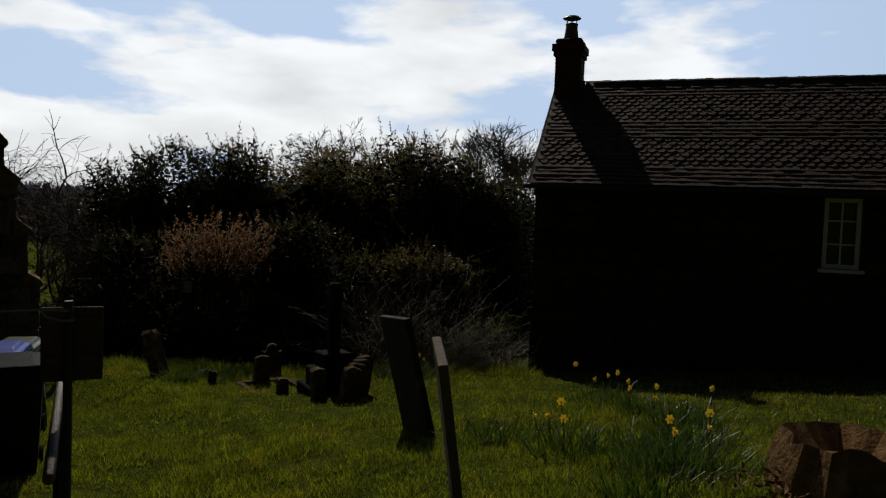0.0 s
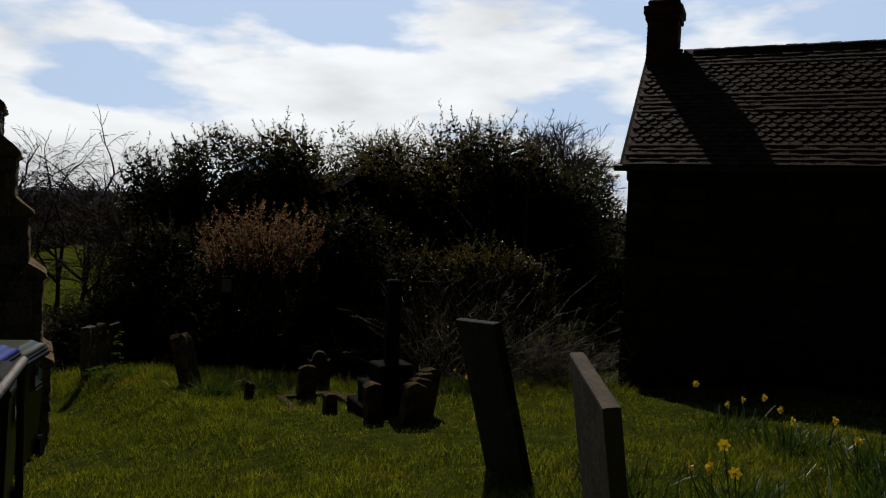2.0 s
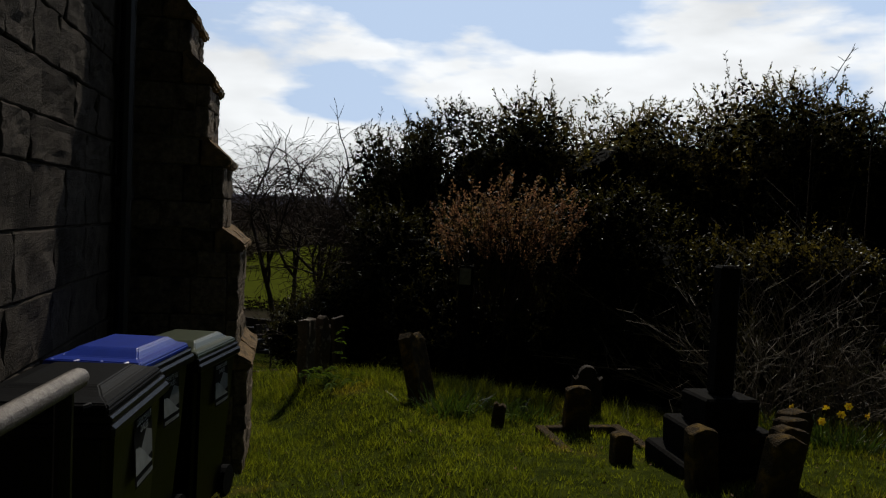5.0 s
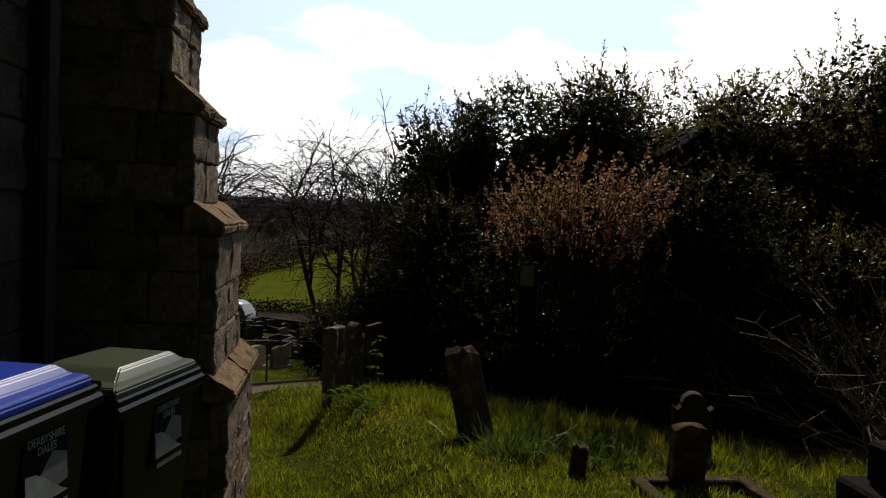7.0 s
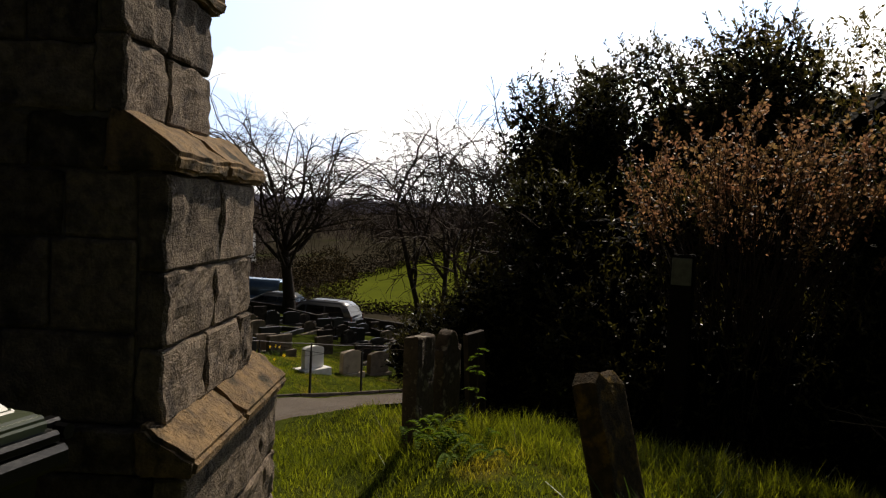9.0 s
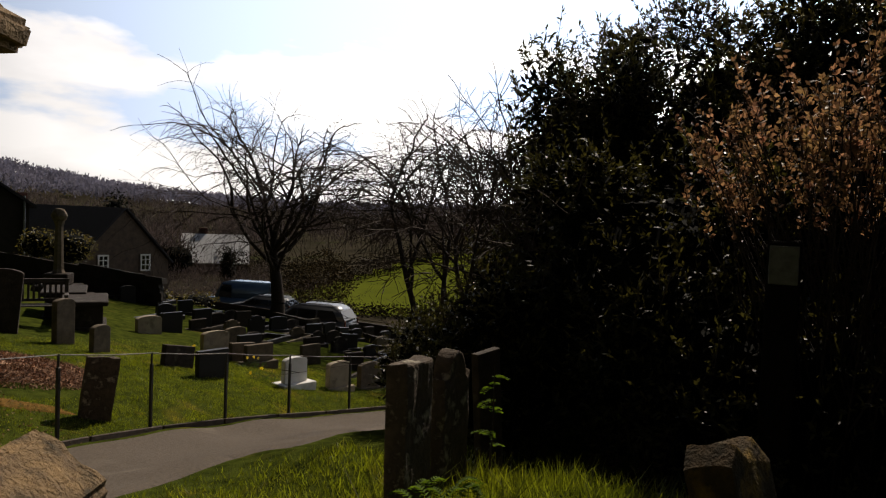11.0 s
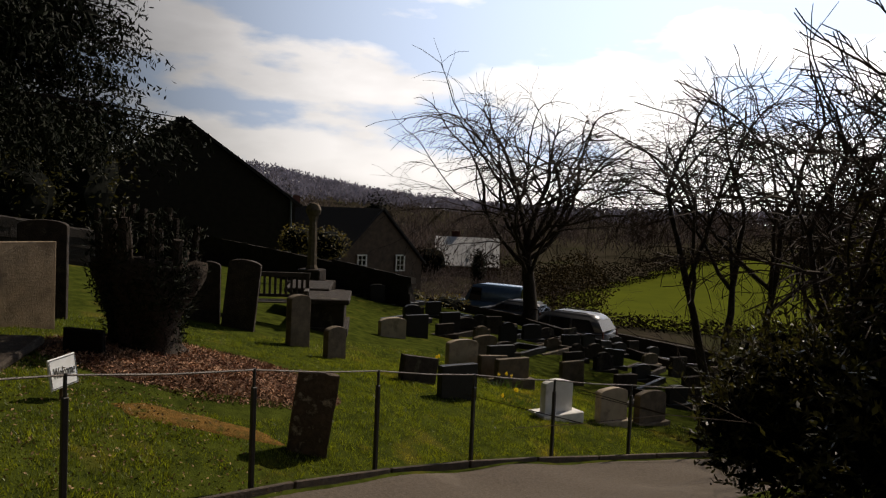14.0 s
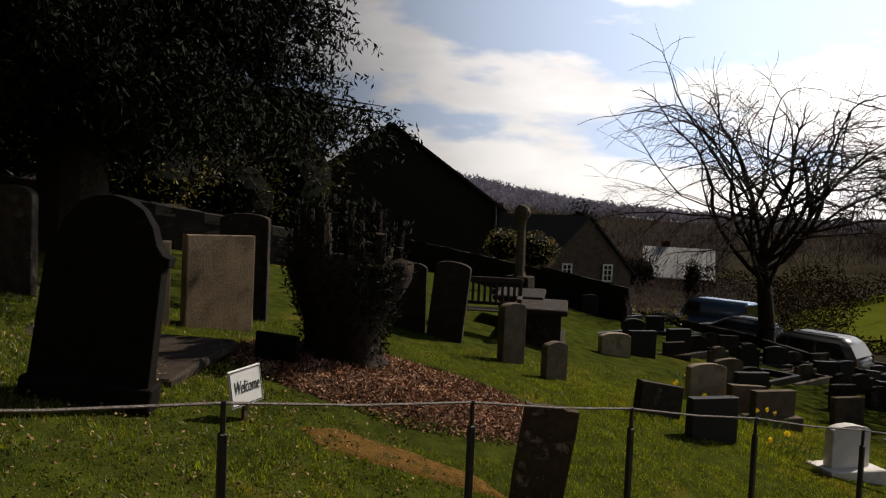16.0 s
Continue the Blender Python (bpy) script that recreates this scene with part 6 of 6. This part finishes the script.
# ---- mulch, dry patch ----
def patch(name, cx, cy, rx, ry, turn, lift, material, label, category):
    verts, faces, n = [(cx, cy, land(cx, cy) + lift)], [], 28
    ca, sa = math.cos(radians(turn)), math.sin(radians(turn))
    for i in range(1, 7):
        for k in range(n):
            a = 2 * math.pi * k / n
            q = i / 6 * (1 + 0.35 * noise.noise((2 * math.cos(a), 2 * math.sin(a), cx)))
            u, v = rx * q * math.cos(a), ry * q * math.sin(a)
            x, y = cx + u * ca - v * sa, cy + u * sa + v * ca
            verts.append((x, y, land(x, y) + (lift * (1 - (i / 6) ** 3) if i < 6 else -0.03)))
    for k in range(n):
        faces.append((0, 1 + k, 1 + (k + 1) % n))
    for i in range(5):
        for k in range(n):
            k2 = (k + 1) % n
            faces.append((1 + i * n + k, 1 + (i + 1) * n + k, 1 + (i + 1) * n + k2, 1 + i * n + k2))
    return tagged(mesh_object(name, verts, faces, material, flat=False), label, category, kind="structure")


patch("mulch_bed", -15.4, 14.95, 1.7, 1.15, 60, 0.12, M_MULCH, "bed of reddish wood-chip mulch round the old trunk", "mulch")
patch("dry_patch", -13.6, 14.3, 0.85, 0.30, 62, 0.02, M_DRY, "yellow-brown dry grass patch over an old grave", "ground")
rng = random.Random(9)
chips = Soup()
for k in range(15000):
    a, q = rng.uniform(0, 2 * math.pi), math.sqrt(rng.random()) * 1.02
    u, v = 1.7 * q * math.cos(a), 1.15 * q * math.sin(a)
    x, y = -15.4 + u * 0.5 - v * 0.866, 14.95 + u * 0.866 + v * 0.5
    chips.leaf(Vector((x, y, land(x, y) + 0.13 * (1 - q ** 3) + rng.uniform(0.0, 0.025))), rng, rng.uniform(0.03, 0.07), 0.017)
# dead leaves beyond the fence; on the near lawn the specks paint glints
litter = Soup()
for k in range(2600):
    if k < 1700:
        x, y = rng.uniform(-15.5, -12.2), rng.uniform(10.3, 14.6)
    else:
        x, y = rng.uniform(-5.5, 6.0), rng.uniform(4.0, 13.5)
    litter.leaf(Vector((x, y, land(x, y) + rng.uniform(0.02, 0.06))), rng, 0.035, 0.02)
tagged(litter.make("leaf_litter", M_LITTER_GLINT), "small dead leaves in the grass, and specks standing for glints on the near lawn", "leaf litter", kind="stuff")
tagged(chips.make("wood_chips", M_CHIP), "scattered reddish-brown wood chips", "wood chips", kind="stuff")


# ---- lane, cars and buildings beyond the graveyard ----
def gable_house(name, x, y, z, face, length, depth, eave, ridge, wall_mat, roof_mat, label, windows=(), chimney=None, door=None):
    """Local x runs across the gable front, local y back along the ridge; the gable faces -y."""
    root = thing(name, pose(x, y, z, 0, 0, face), label, "house")
    bm = bmesh.new()
    a = depth / 2
    prof = [(-a, 0), (a, 0), (a, eave), (0, ridge), (-a, eave)]
    f = [bm.verts.new((u, 0, w)) for u, w in prof]
    b = [bm.verts.new((u, length, w)) for u, w in prof]
    bm.faces.new(f)
    bm.faces.new(b[::-1])
    for k in range(5):
        bm.faces.new((f[k], f[(k + 1) % 5], b[(k + 1) % 5], b[k]))
    bmesh.ops.recalc_face_normals(bm, faces=bm.faces)
    part("wall", bm, wall_mat, root)
    sl = math.atan2(ridge - eave, a)
    for sg in (-1, 1):
        bm = bmesh.new()
        run = math.hypot(a, ridge - eave) + 0.35
        box(bm, (run, length + 0.3, 0.12))
        bm.transform(Matrix.Translation((sg * (a + 0.25) / 2 * 1.0, length / 2, (eave + ridge) / 2 - 0.02)) @ Matrix.Rotation(sg * sl, 4, 'Y'))
        part("roof", bm, roof_mat, root)
    for u, w, ww, hh in windows:
        win = part("window", box_bm((ww, 0.06, hh), (u, -0.01, w)), M_GLASS, root)
        fb = bmesh.new()
        for e in (-1, 1):
            box(fb, (0.10, 0.10, hh + 0.1), (u + e * ww / 2, -0.03, w - 0.05))
        for zz in (w - 0.05, w + hh - 0.05):
            box(fb, (ww, 0.10, 0.10), (u, -0.03, zz))
        part("frame", fb, M_FRAME, win)
        gb = bmesh.new()
        box(gb, (0.07, 0.08, hh), (u, -0.03, w))
        for k in (1, 2):
            box(gb, (ww, 0.08, 0.05), (u, -0.03, w + hh * k / 3))
        part("glazing_bar", gb, M_FRAME, win)
    if chimney:
        u, v, h = chimney
        part("chimney", box_bm((0.7, 0.9, h), (u, v, ridge - 0.6)), M_BRICK, root)
    return root


def polar(az, r, ox=-7.1, oy=12.1):
    return ox - r * math.sin(radians(az)), oy + r * math.cos(radians(az))


# barn gable, dark against the sky
bx, by = polar(72.0, 35.0)
barn = gable_house("barn", bx, by, -3.6, 72, 14, 10.2, 3.45, 7.0, M_BARN, M_SLATE, "large dark barn with a plain gable end")
bm = bmesh.new()
tube(bm, [(4.9, -0.06, 0.3), (4.9, -0.06, 3.9)], 0.05, 6)
part("drainpipe", bm, M_LABEL_GREY, barn)
hx, hy = polar(57.0, 48.0)
gable_house("stone_house", hx, hy, -6.3, 88, 16, 6.4, 2.7, 6.0, M_HOUSE, M_SLATE, "stone house with a steep dark roof and white windows", [(-1.45, 2.15, 0.62, 1.0), (1.45, 2.15, 0.62, 1.0)], (0.0, 14.0, 1.6))
wx, wy = polar(48.0, 78.0)
gable_house("glare_roofed_house", wx, wy, -8.4, 140, 6.5, 6.0, 3.0, 5.6, M_HOUSE, M_GLAREROOF, "stone house with sky glare put into its pale roof colour", [(0.0, 1.6, 0.9, 1.2)], (0.5, 4.5, 1.4))
sx, sy = polar(88.5, 27.0)
gable_house("slate_shed", sx, sy, -3.3, 60, 6, 3.5, 1.7, 2.6, M_BARN, M_BARN, "low outbuilding with a banded slate roof")


def vehicle(name, x, y, face, paint, label, length=4.6, width=1.85, height=1.65, van=False):
    root = thing(name, pose(x, y, lawn(x, y), 0, 0, face), label, "car")
    L, H = length / 2, height
    lower = [(-L, 0.35), (L, 0.35), (L, 0.70), (L * 0.93, 0.88), (L * 0.50, 0.98), (-L * 0.96, 1.0), (-L, 0.85)]
    if van:
        roofp = [(L * 0.62, 0.98), (L * 0.42, H - 0.1), (L * 0.30, H), (-L * 0.90, H), (-L * 0.97, H - 0.1), (-L * 0.97, 1.0)]
    else:
        roofp = [(L * 0.48, 0.98), (L * 0.14, H - 0.12), (L * 0.0, H), (-L * 0.72, H - 0.03), (-L * 0.86, H - 0.2), (-L * 0.97, 1.0)]

    def shell(prof, w0, w1, z_mid):
        bm = bmesh.new()
        a = [bm.verts.new((u, -(w0 if w < z_mid else w1) / 2, w)) for u, w in prof]
        b = [bm.verts.new((u, (w0 if w < z_mid else w1) / 2, w)) for u, w in prof]
        bm.faces.new(a)
        bm.faces.new(b[::-1])
        n = len(prof)
        for k in range(n):
            bm.faces.new((a[k], b[k], b[(k + 1) % n], a[(k + 1) % n]))
        bmesh.ops.recalc_face_normals(bm, faces=bm.faces)
        bmesh.ops.bevel(bm, geom=list(bm.edges), offset=0.05, segments=2, affect='EDGES')
        return bm
    part("body", shell(lower, width, width, 2), paint, root, flat=False)
    cab = part("cabin", shell(roofp, width * 0.94, width * 0.80, 1.1), paint, root, flat=False)
    zb, zt = 1.03, H - 0.20
    for sg in (-1, 1):
        bm = bmesh.new()
        spans = [(-L * 0.86, -L * 0.42), (-L * 0.38, L * 0.0), (L * 0.03, L * 0.34)] if not van else [(L * 0.12, L * 0.48)]
        for u0, u1 in spans:
            y0, y1 = sg * (width * 0.46 + 0.035), sg * (width * 0.405 + 0.05)
            top1 = min(u1, L * 0.10) if not van else u1 - 0.2
            vv = [bm.verts.new(v) for v in ((u0, y0, zb), (u1, y0, zb), (top1, y1, zt), (max(u0, -L * 0.74), y1, zt))]
            bm.faces.new(vv)
        part("side_glass", bm, M_GLASS, cab)
    for name, (u0, z0), (u1, z1) in (("rear_glass", roofp[-1], roofp[-2]), ("windscreen", roofp[0], roofp[1])):
        bm = bmesh.new()
        out = 0.03 if u0 > 0 else -0.03
        vv = [bm.verts.new(v) for v in ((u0 + out, -width * 0.40, z0 + 0.06), (u0 + out, width * 0.40, z0 + 0.06), (u1 + out, width * 0.35, z1), (u1 + out, -width * 0.35, z1))]
        bm.faces.new(vv)
        part(name, bm, M_GLASS, cab)
    for u in (-L * 0.62, L * 0.64):
        for sg in (-1, 1):
            bm = bmesh.new()
            tube(bm, [(u, sg * (width / 2 - 0.2), 0.33), (u, sg * (width / 2 + 0.01), 0.33)], 0.33, 16)
            wh = part("wheel", bm, M_TYRE, root)
            bm = bmesh.new()
            tube(bm, [(u, sg * (width / 2), 0.33), (u, sg * (width / 2 + 0.02), 0.33)], 0.21, 12)
            part("rim", bm, M_STEEL, wh)
    for sg in (-1, 1):
        part("tail_light", box_bm((0.05, 0.12, 0.26), (-L + 0.01, sg * width * 0.42, 0.78)), M_BRICK, root)
        if not van:
            bm = bmesh.new()
            tube(bm, [(-L * 0.7, sg * 0.62, H - 0.0), (-L * 0.65, sg * 0.62, H + 0.05), (-L * 0.05, sg * 0.62, H + 0.06), (0.0, sg * 0.62, H)], 0.018, 6)
            part("roof_rail", bm, M_STEEL, root)


cxx, cyy = polar(42.9, 31.8)
vehicle("parked_car", cxx, cyy, 199, M_CAR, "silver estate car parked in the lane", 4.7, 1.85, 1.68)
vx, vy = polar(48.2, 45.0)
vehicle("parked_van", vx, vy, 199, M_VAN, "van parked in the lane behind the graves, coloured blue for reflected sky", 4.8, 1.9, 2.0, True)
ux, uy = polar(46.6, 41.0)
vehicle("parked_car", ux, uy, 199, M_CAR, "pale car mostly hidden behind a tree", 4.2, 1.75, 1.5)


# lane behind the graves
def lane():
    verts, faces = [], []
    a, b = Vector(polar(70, 44)), Vector(polar(22, 27))
    n = 40
    d = (b - a).normalized()
    s = Vector((-d.y, d.x))
    for i in range(n + 1):
        c = a.lerp(b, i / n)
        for w in (-2.4, 0, 2.4):
            p = c + s * w
            verts.append((p.x, p.y, land(p.x, p.y) + 0.05))
    for i in range(n):
        for j in range(2):
            k = i * 3 + j
            faces.append((k, k + 1, k + 4, k + 3))
    tagged(mesh_object("road", verts, faces, M_TARMAC, flat=False), "narrow tarmac lane beyond the graveyard", "road", kind="structure")


lane()


def dry_wall(az0, r0, az1, r1, h, t, seed, label, name="boundary_wall"):
    """Dark rubble wall built of joined stones."""
    rng = random.Random(seed)
    root = thing(name, pose(0, 0, 0), label, "wall")
    a, b = Vector(polar(az0, r0)), Vector(polar(az1, r1))
    ln = (b - a).length
    d = (b - a).normalized()
    rot = Matrix.Rotation(math.atan2(d.y, d.x), 4, 'Z')
    v, f = [], []
    unit = [(-0.5, -0.5, 0), (0.5, -0.5, 0), (0.5, 0.5, 0), (-0.5, 0.5, 0), (-0.46, -0.46, 1), (0.46, -0.46, 1), (0.46, 0.46, 1), (-0.46, 0.46, 1)]
    quads = [(0, 3, 2, 1), (4, 5, 6, 7), (0, 1, 5, 4), (1, 2, 6, 5), (2, 3, 7, 6), (3, 0, 4, 7)]
    z = 0.0
    while z < h:
        ch = rng.uniform(0.14, 0.22)
        s = 0.0
        while s < ln:
            w = rng.uniform(0.25, 0.6)
            p = a + d * (s + w / 2)
            i0 = len(v)
            for q in unit:
                o = rot @ Vector((q[0] * w * 1.08, q[1] * t * rng.uniform(0.9, 1.1), q[2] * ch * 1.12))
                g = lawn(p.x + o.x, p.y + o.y) - 0.1
                v.append((p.x + o.x, p.y + o.y, g + z + o.z + rng.uniform(-0.015, 0.015)))
            f += [tuple(i0 + k for k in q) for q in quads]
            s += w
        z += ch
    ob = mesh_object("rubble", v, f, M_RUBBLE, root)
    tagged(ob, kind="stuff")


dry_wall(108.0, 15.5, 76.0, 17.5, 0.85, 0.4, 5, "dark boundary wall behind the older graves")
dry_wall(60.5, 24.0, 55.0, 23.0, 1.05, 0.45, 1, "dark stone boundary wall with an end pier")
dry_wall(75.0, 28.0, 60.5, 24.0, 0.95, 0.45, 2, "dark stone boundary wall below the barn")
dry_wall(52.0, 29.5, 25.0, 21.5, 0.35, 0.4, 3, "low dark rubble wall along the lane")
dry_wall(70.0, 48.0, 20.0, 34.0, 0.9, 0.4, 4, "low dark field wall below the meadow")


def far_bush(az, r, w, h, seed, n, material, label, size=0.16, z=None, core=True):
    x, y = polar(az, r)
    rng = random.Random(seed)
    g = land(x, y) if z is None else z
    root = thing("shrub", pose(x, y, g), label, "shrub")
    s, inner = Soup(), Soup()
    c = Vector((0, 0, h * 0.5))
    for p in lump_points(rng, c, (w / 2, w / 2, h / 2), n, 0.5):
        s.leaf(p, rng, size, size * 0.4)
    s.make("foliage", material, root)
    # black core put in for the shade within the shrub
    if core:
        core_lump(inner, c, (w / 2, w / 2, h / 2), 0.7)
        inner.make("inner_growth", M_SHADE_CORE, root)


far_bush(61.2, 25.5, 1.7, 1.3, 1, 900, M_OLIVE, "clipped round yellow-green bush behind the wall", 0.10, lawn(*polar(61.2, 25.5)) + 0.75)
far_bush(63.4, 26.0, 1.4, 1.2, 2, 700, M_OLIVE, "round green bush behind the wall", 0.10, lawn(*polar(63.4, 26.0)) + 0.75)
far_bush(54.6, 36.0, 1.8, 1.3, 3, 700, M_OLIVE, "small yellow-green garden bush by the house")
far_bush(51.5, 38.0, 2.6, 1.4, 4, 800, M_OLIVE, "straggly yellow-brown hedge by the lane")
far_bush(42.0, 42.0, 4.4, 4.4, 5, 4200, M_WILLOW, "rounded bare brown willow bush by the meadow", 0.20, None, False)
twig_shrub(*polar(42.0, 41.9), 1.2, 1.2, 4.0, 55, 60, "bare brown stems of a willow bush", M_TWIG)
far_bush(57.5, 62.0, 3.0, 8.0, 6, 1500, M_YEW, "dark conifer behind the house", 0.3)
far_bush(49.4, 60.0, 1.3, 3.6, 7, 900, M_YEW, "dark cypress beside the glare-roofed house", 0.25)
far_bush(53.2, 70.0, 4.0, 3.4, 8, 900, M_HEDGE, "dark bush in front of the glare-roofed house", 0.3)
far_bush(89.0, 22.0, 4.0, 2.4, 9, 1400, M_OLIVE, "green garden hedge bush beyond the churchyard", 0.14)
far_bush(95.0, 24.0, 5.0, 4.0, 10, 1500, M_LAUREL, "dark garden bushes beyond the churchyard", 0.18)
far_bush(83.0, 30.0, 4.0, 3.6, 11, 1200, M_LAUREL, "dark garden bushes below the yew", 0.18)
far_bush(80.0, 33.0, 6.0, 6.5, 13, 2200, M_LAUREL, "dark shrubs and trees beyond the churchyard", 0.24)
far_bush(88.0, 32.0, 7.0, 7.0, 14, 2400, M_LAUREL, "dark shrubs and trees beyond the churchyard", 0.24)
far_bush(97.0, 32.0, 8.0, 7.5, 15, 2400, M_LAUREL, "dark shrubs and trees beyond the churchyard", 0.24)
far_bush(104.0, 33.0, 8.0, 7.5, 16, 2400, M_LAUREL, "dark shrubs and trees beyond the churchyard", 0.24)
far_bush(101.0, 24.0, 5.0, 4.5, 12, 1500, M_LAUREL, "dark garden bushes beyond the churchyard", 0.18)


# hedges and woods on the rising ground, far off
def far_woods():
    rng = random.Random(77)
    s, hill = Soup(), Soup()

    def crown(x, y, w, h, n, size=0.15, out=s):
        g = land(x, y)
        for p in lump_points(rng, Vector((x, y, g + h * 0.52)), (w / 2, w / 2, h * 0.5), n, 0.9):
            out.leaf_along(p, Vector((rng.gauss(0, 0.5), rng.gauss(0, 0.5), 0.9)).normalized(), rng, h * rng.uniform(0.15, 0.35), w * size * 0.14)
    # line of trees closing the meadow, thinning upwards
    for k in range(420):
        az = rng.uniform(12, 110)
        r = rng.uniform(105, 190)
        x, y = polar(az, r)
        crown(x, y, rng.uniform(4, 7), rng.uniform(3.5, 6.5), 110, 0.17)
    for k in range(230):
        az = rng.uniform(47, 114)
        r = rng.uniform(60, 108)
        if abs(az - 48) < 5 and r < 84 or abs(az - 58) < 5 and r < 70:
            continue
        x, y = polar(az, r)
        crown(x, y, rng.uniform(3, 6), rng.uniform(2.5, 4.8), 150, 0.16)
    for k in range(420):
        az, r = rng.uniform(42.5, 66), rng.uniform(45, 82)
        if az < 46 and r > 60:
            continue
        x, y = polar(az, r)
        crown(x, y, rng.uniform(1.6, 3.2), rng.uniform(0.8, 1.7), 50, 0.14)
    for k in range(700):
        az = rng.uniform(-10, 115)
        r = rng.uniform(190, 420)
        x, y = polar(az, r)
        crown(x, y, rng.uniform(6, 10), rng.uniform(5, 7.5), 50, 0.2)
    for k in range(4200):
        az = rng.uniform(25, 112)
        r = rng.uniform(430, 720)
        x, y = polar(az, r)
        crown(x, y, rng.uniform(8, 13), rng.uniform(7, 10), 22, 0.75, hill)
    # haze is in this material's colour, not in the air
    tagged(hill.make("hill_woodland", M_HILLWOOD), "leafless woodland on the far hill, haze put into its grey colour", "woods", kind="stuff")
    ob = s.make("woodland", M_WOODS)
    tagged(ob, "leafless brown woodland covering the far slopes", "woods", kind="stuff")
    h = Soup()
    for az0, r0, az1, r1, hh in ((62, 50, 24, 46, 0.7), (45, 58, 30, 96, 2.2), (30, 96, 12, 80, 3.0), (52, 84, 44, 60, 2.6)):
        a, b = Vector(polar(az0, r0)), Vector(polar(az1, r1))
        n = int((b - a).length / 0.5)
        for i in range(n):
            p = a.lerp(b, i / n)
            for q in range(70):
                x, y = p.x + rng.gauss(0, 0.6), p.y + rng.gauss(0, 0.6)
                h.leaf(Vector((x, y, land(x, y) + hh * rng.random() ** 1.3)), rng, 0.30, 0.10)
    tagged(h.make("hedgerow", M_HEDGE), "dark leafless hedgerows between the meadows", "hedge", kind="stuff")


far_woods()

# bare trees seen over the bushes
for x, y, seed, tr in ((-17.7, 47, 41, 3.9), (-14.6, 48, 42, 3.7), (-5.2, 50, 43, 3.5), (-7.6, 52, 46, 3.0), (2.0, 50, 44, 3.5), (5.0, 55, 45, 3.0), (-23.0, 50, 47, 2.6)):
    bare_tree(x, y, seed, tr, 0.20, "distant bare tree rising behind the bushes", maxd=6, spread=0.55, droop=0.02, up=0.12, fine=0.016)


# ---- grass blades over the nearest turf ----
def blades():
    rng = np.random.default_rng(4)
    zones = [(-9.6, 6.5, 2.2, 15.0, 210000, 0.046), (-9.8, -2.5, 9.0, 15.0, 60000, 0.060), (-18.5, -10.3, 9.5, 23.0, 280000, 0.029), (-4.5, 3.5, 3.0, 9.0, 80000, 0.06), (-8.0, 2.0, 12.6, 15.2, 50000, 0.13)]
    allv, count = [], 0
    for x0, x1, y0, y1, n, h in zones:
        x, y = rng.uniform(x0, x1, n), rng.uniform(y0, y1, n)
        tuft = np.array([noise.noise((a * 0.8, b * 0.8, 7)) + 1.1 * noise.noise((a * 3.1, b * 3.1, 2)) for a, b in zip(x[::4], y[::4])]).repeat(4)[:n]
        # tufts: pull points in fours together
        x = x.reshape(-1, 4)[:, :1].repeat(4, 1).ravel() + rng.normal(0, 0.03, n)
        y = y.reshape(-1, 4)[:, :1].repeat(4, 1).ravel() + rng.normal(0, 0.03, n)
        edge = np.minimum(np.minimum(x - x0, x1 - x), np.minimum(y - y0, y1 - y))
        keep = (x > x0) & (x < x1) & (edge > rng.random(n) * 1.6)
        if x0 > -10:
            keep &= np.array([b > path_right(a2) + 0.05 for b, a2 in zip(x, y)])
        else:
            keep &= np.array([b < fence_x(a2) - 0.05 for b, a2 in zip(x, y)])
            keep &= ((x + 15.3) ** 2 / 2.4 + (y - 15.1) ** 2 / 2.4) > 1
            du, dv = (x + 13.6) * 0.47 + (y - 14.3) * 0.88, (y - 14.3) * 0.47 - (x + 13.6) * 0.88
            keep &= (du ** 2 / 0.66 + dv ** 2 / 0.075) > rng.uniform(0.4, 1.1, n)
        x, y, tuft = x[keep], y[keep], tuft[keep]
        z = np.array([land(a, b) for a, b in zip(x, y)])
        n = len(x)
        hh = h * rng.uniform(0.5, 1.3, n) * (1 + 1.0 * np.clip(tuft, -0.6, 1.2))
        a = rng.uniform(0, 2 * np.pi, n)
        w = 0.0036 + 0.0036 * rng.random(n)
        lx, ly = rng.normal(0, 0.5, n) * hh, rng.normal(0, 0.5, n) * hh
        v = np.empty((n, 3, 3))
        v[:, 0] = np.c_[x - np.cos(a) * w, y - np.sin(a) * w, z - 0.01]
        v[:, 1] = np.c_[x + np.cos(a) * w, y + np.sin(a) * w, z - 0.01]
        v[:, 2] = np.c_[x + lx, y + ly, z + hh]
        allv.append(v.reshape(-1, 3))
    v = np.concatenate(allv)
    nf = len(v) // 3
    me = bpy.data.meshes.new("grass")
    me.vertices.add(len(v))
    me.vertices.foreach_set("co", v.ravel())
    me.loops.add(nf * 3)
    me.loops.foreach_set("vertex_index", np.arange(nf * 3))
    me.polygons.add(nf)
    me.polygons.foreach_set("loop_start", np.arange(0, nf * 3, 3))
    me.update(calc_edges=True)
    me.materials.append(M_BLADE)
    tagged(new("grass", me), "short uneven green grass blades and tufts", "grass", kind="stuff")


blades()
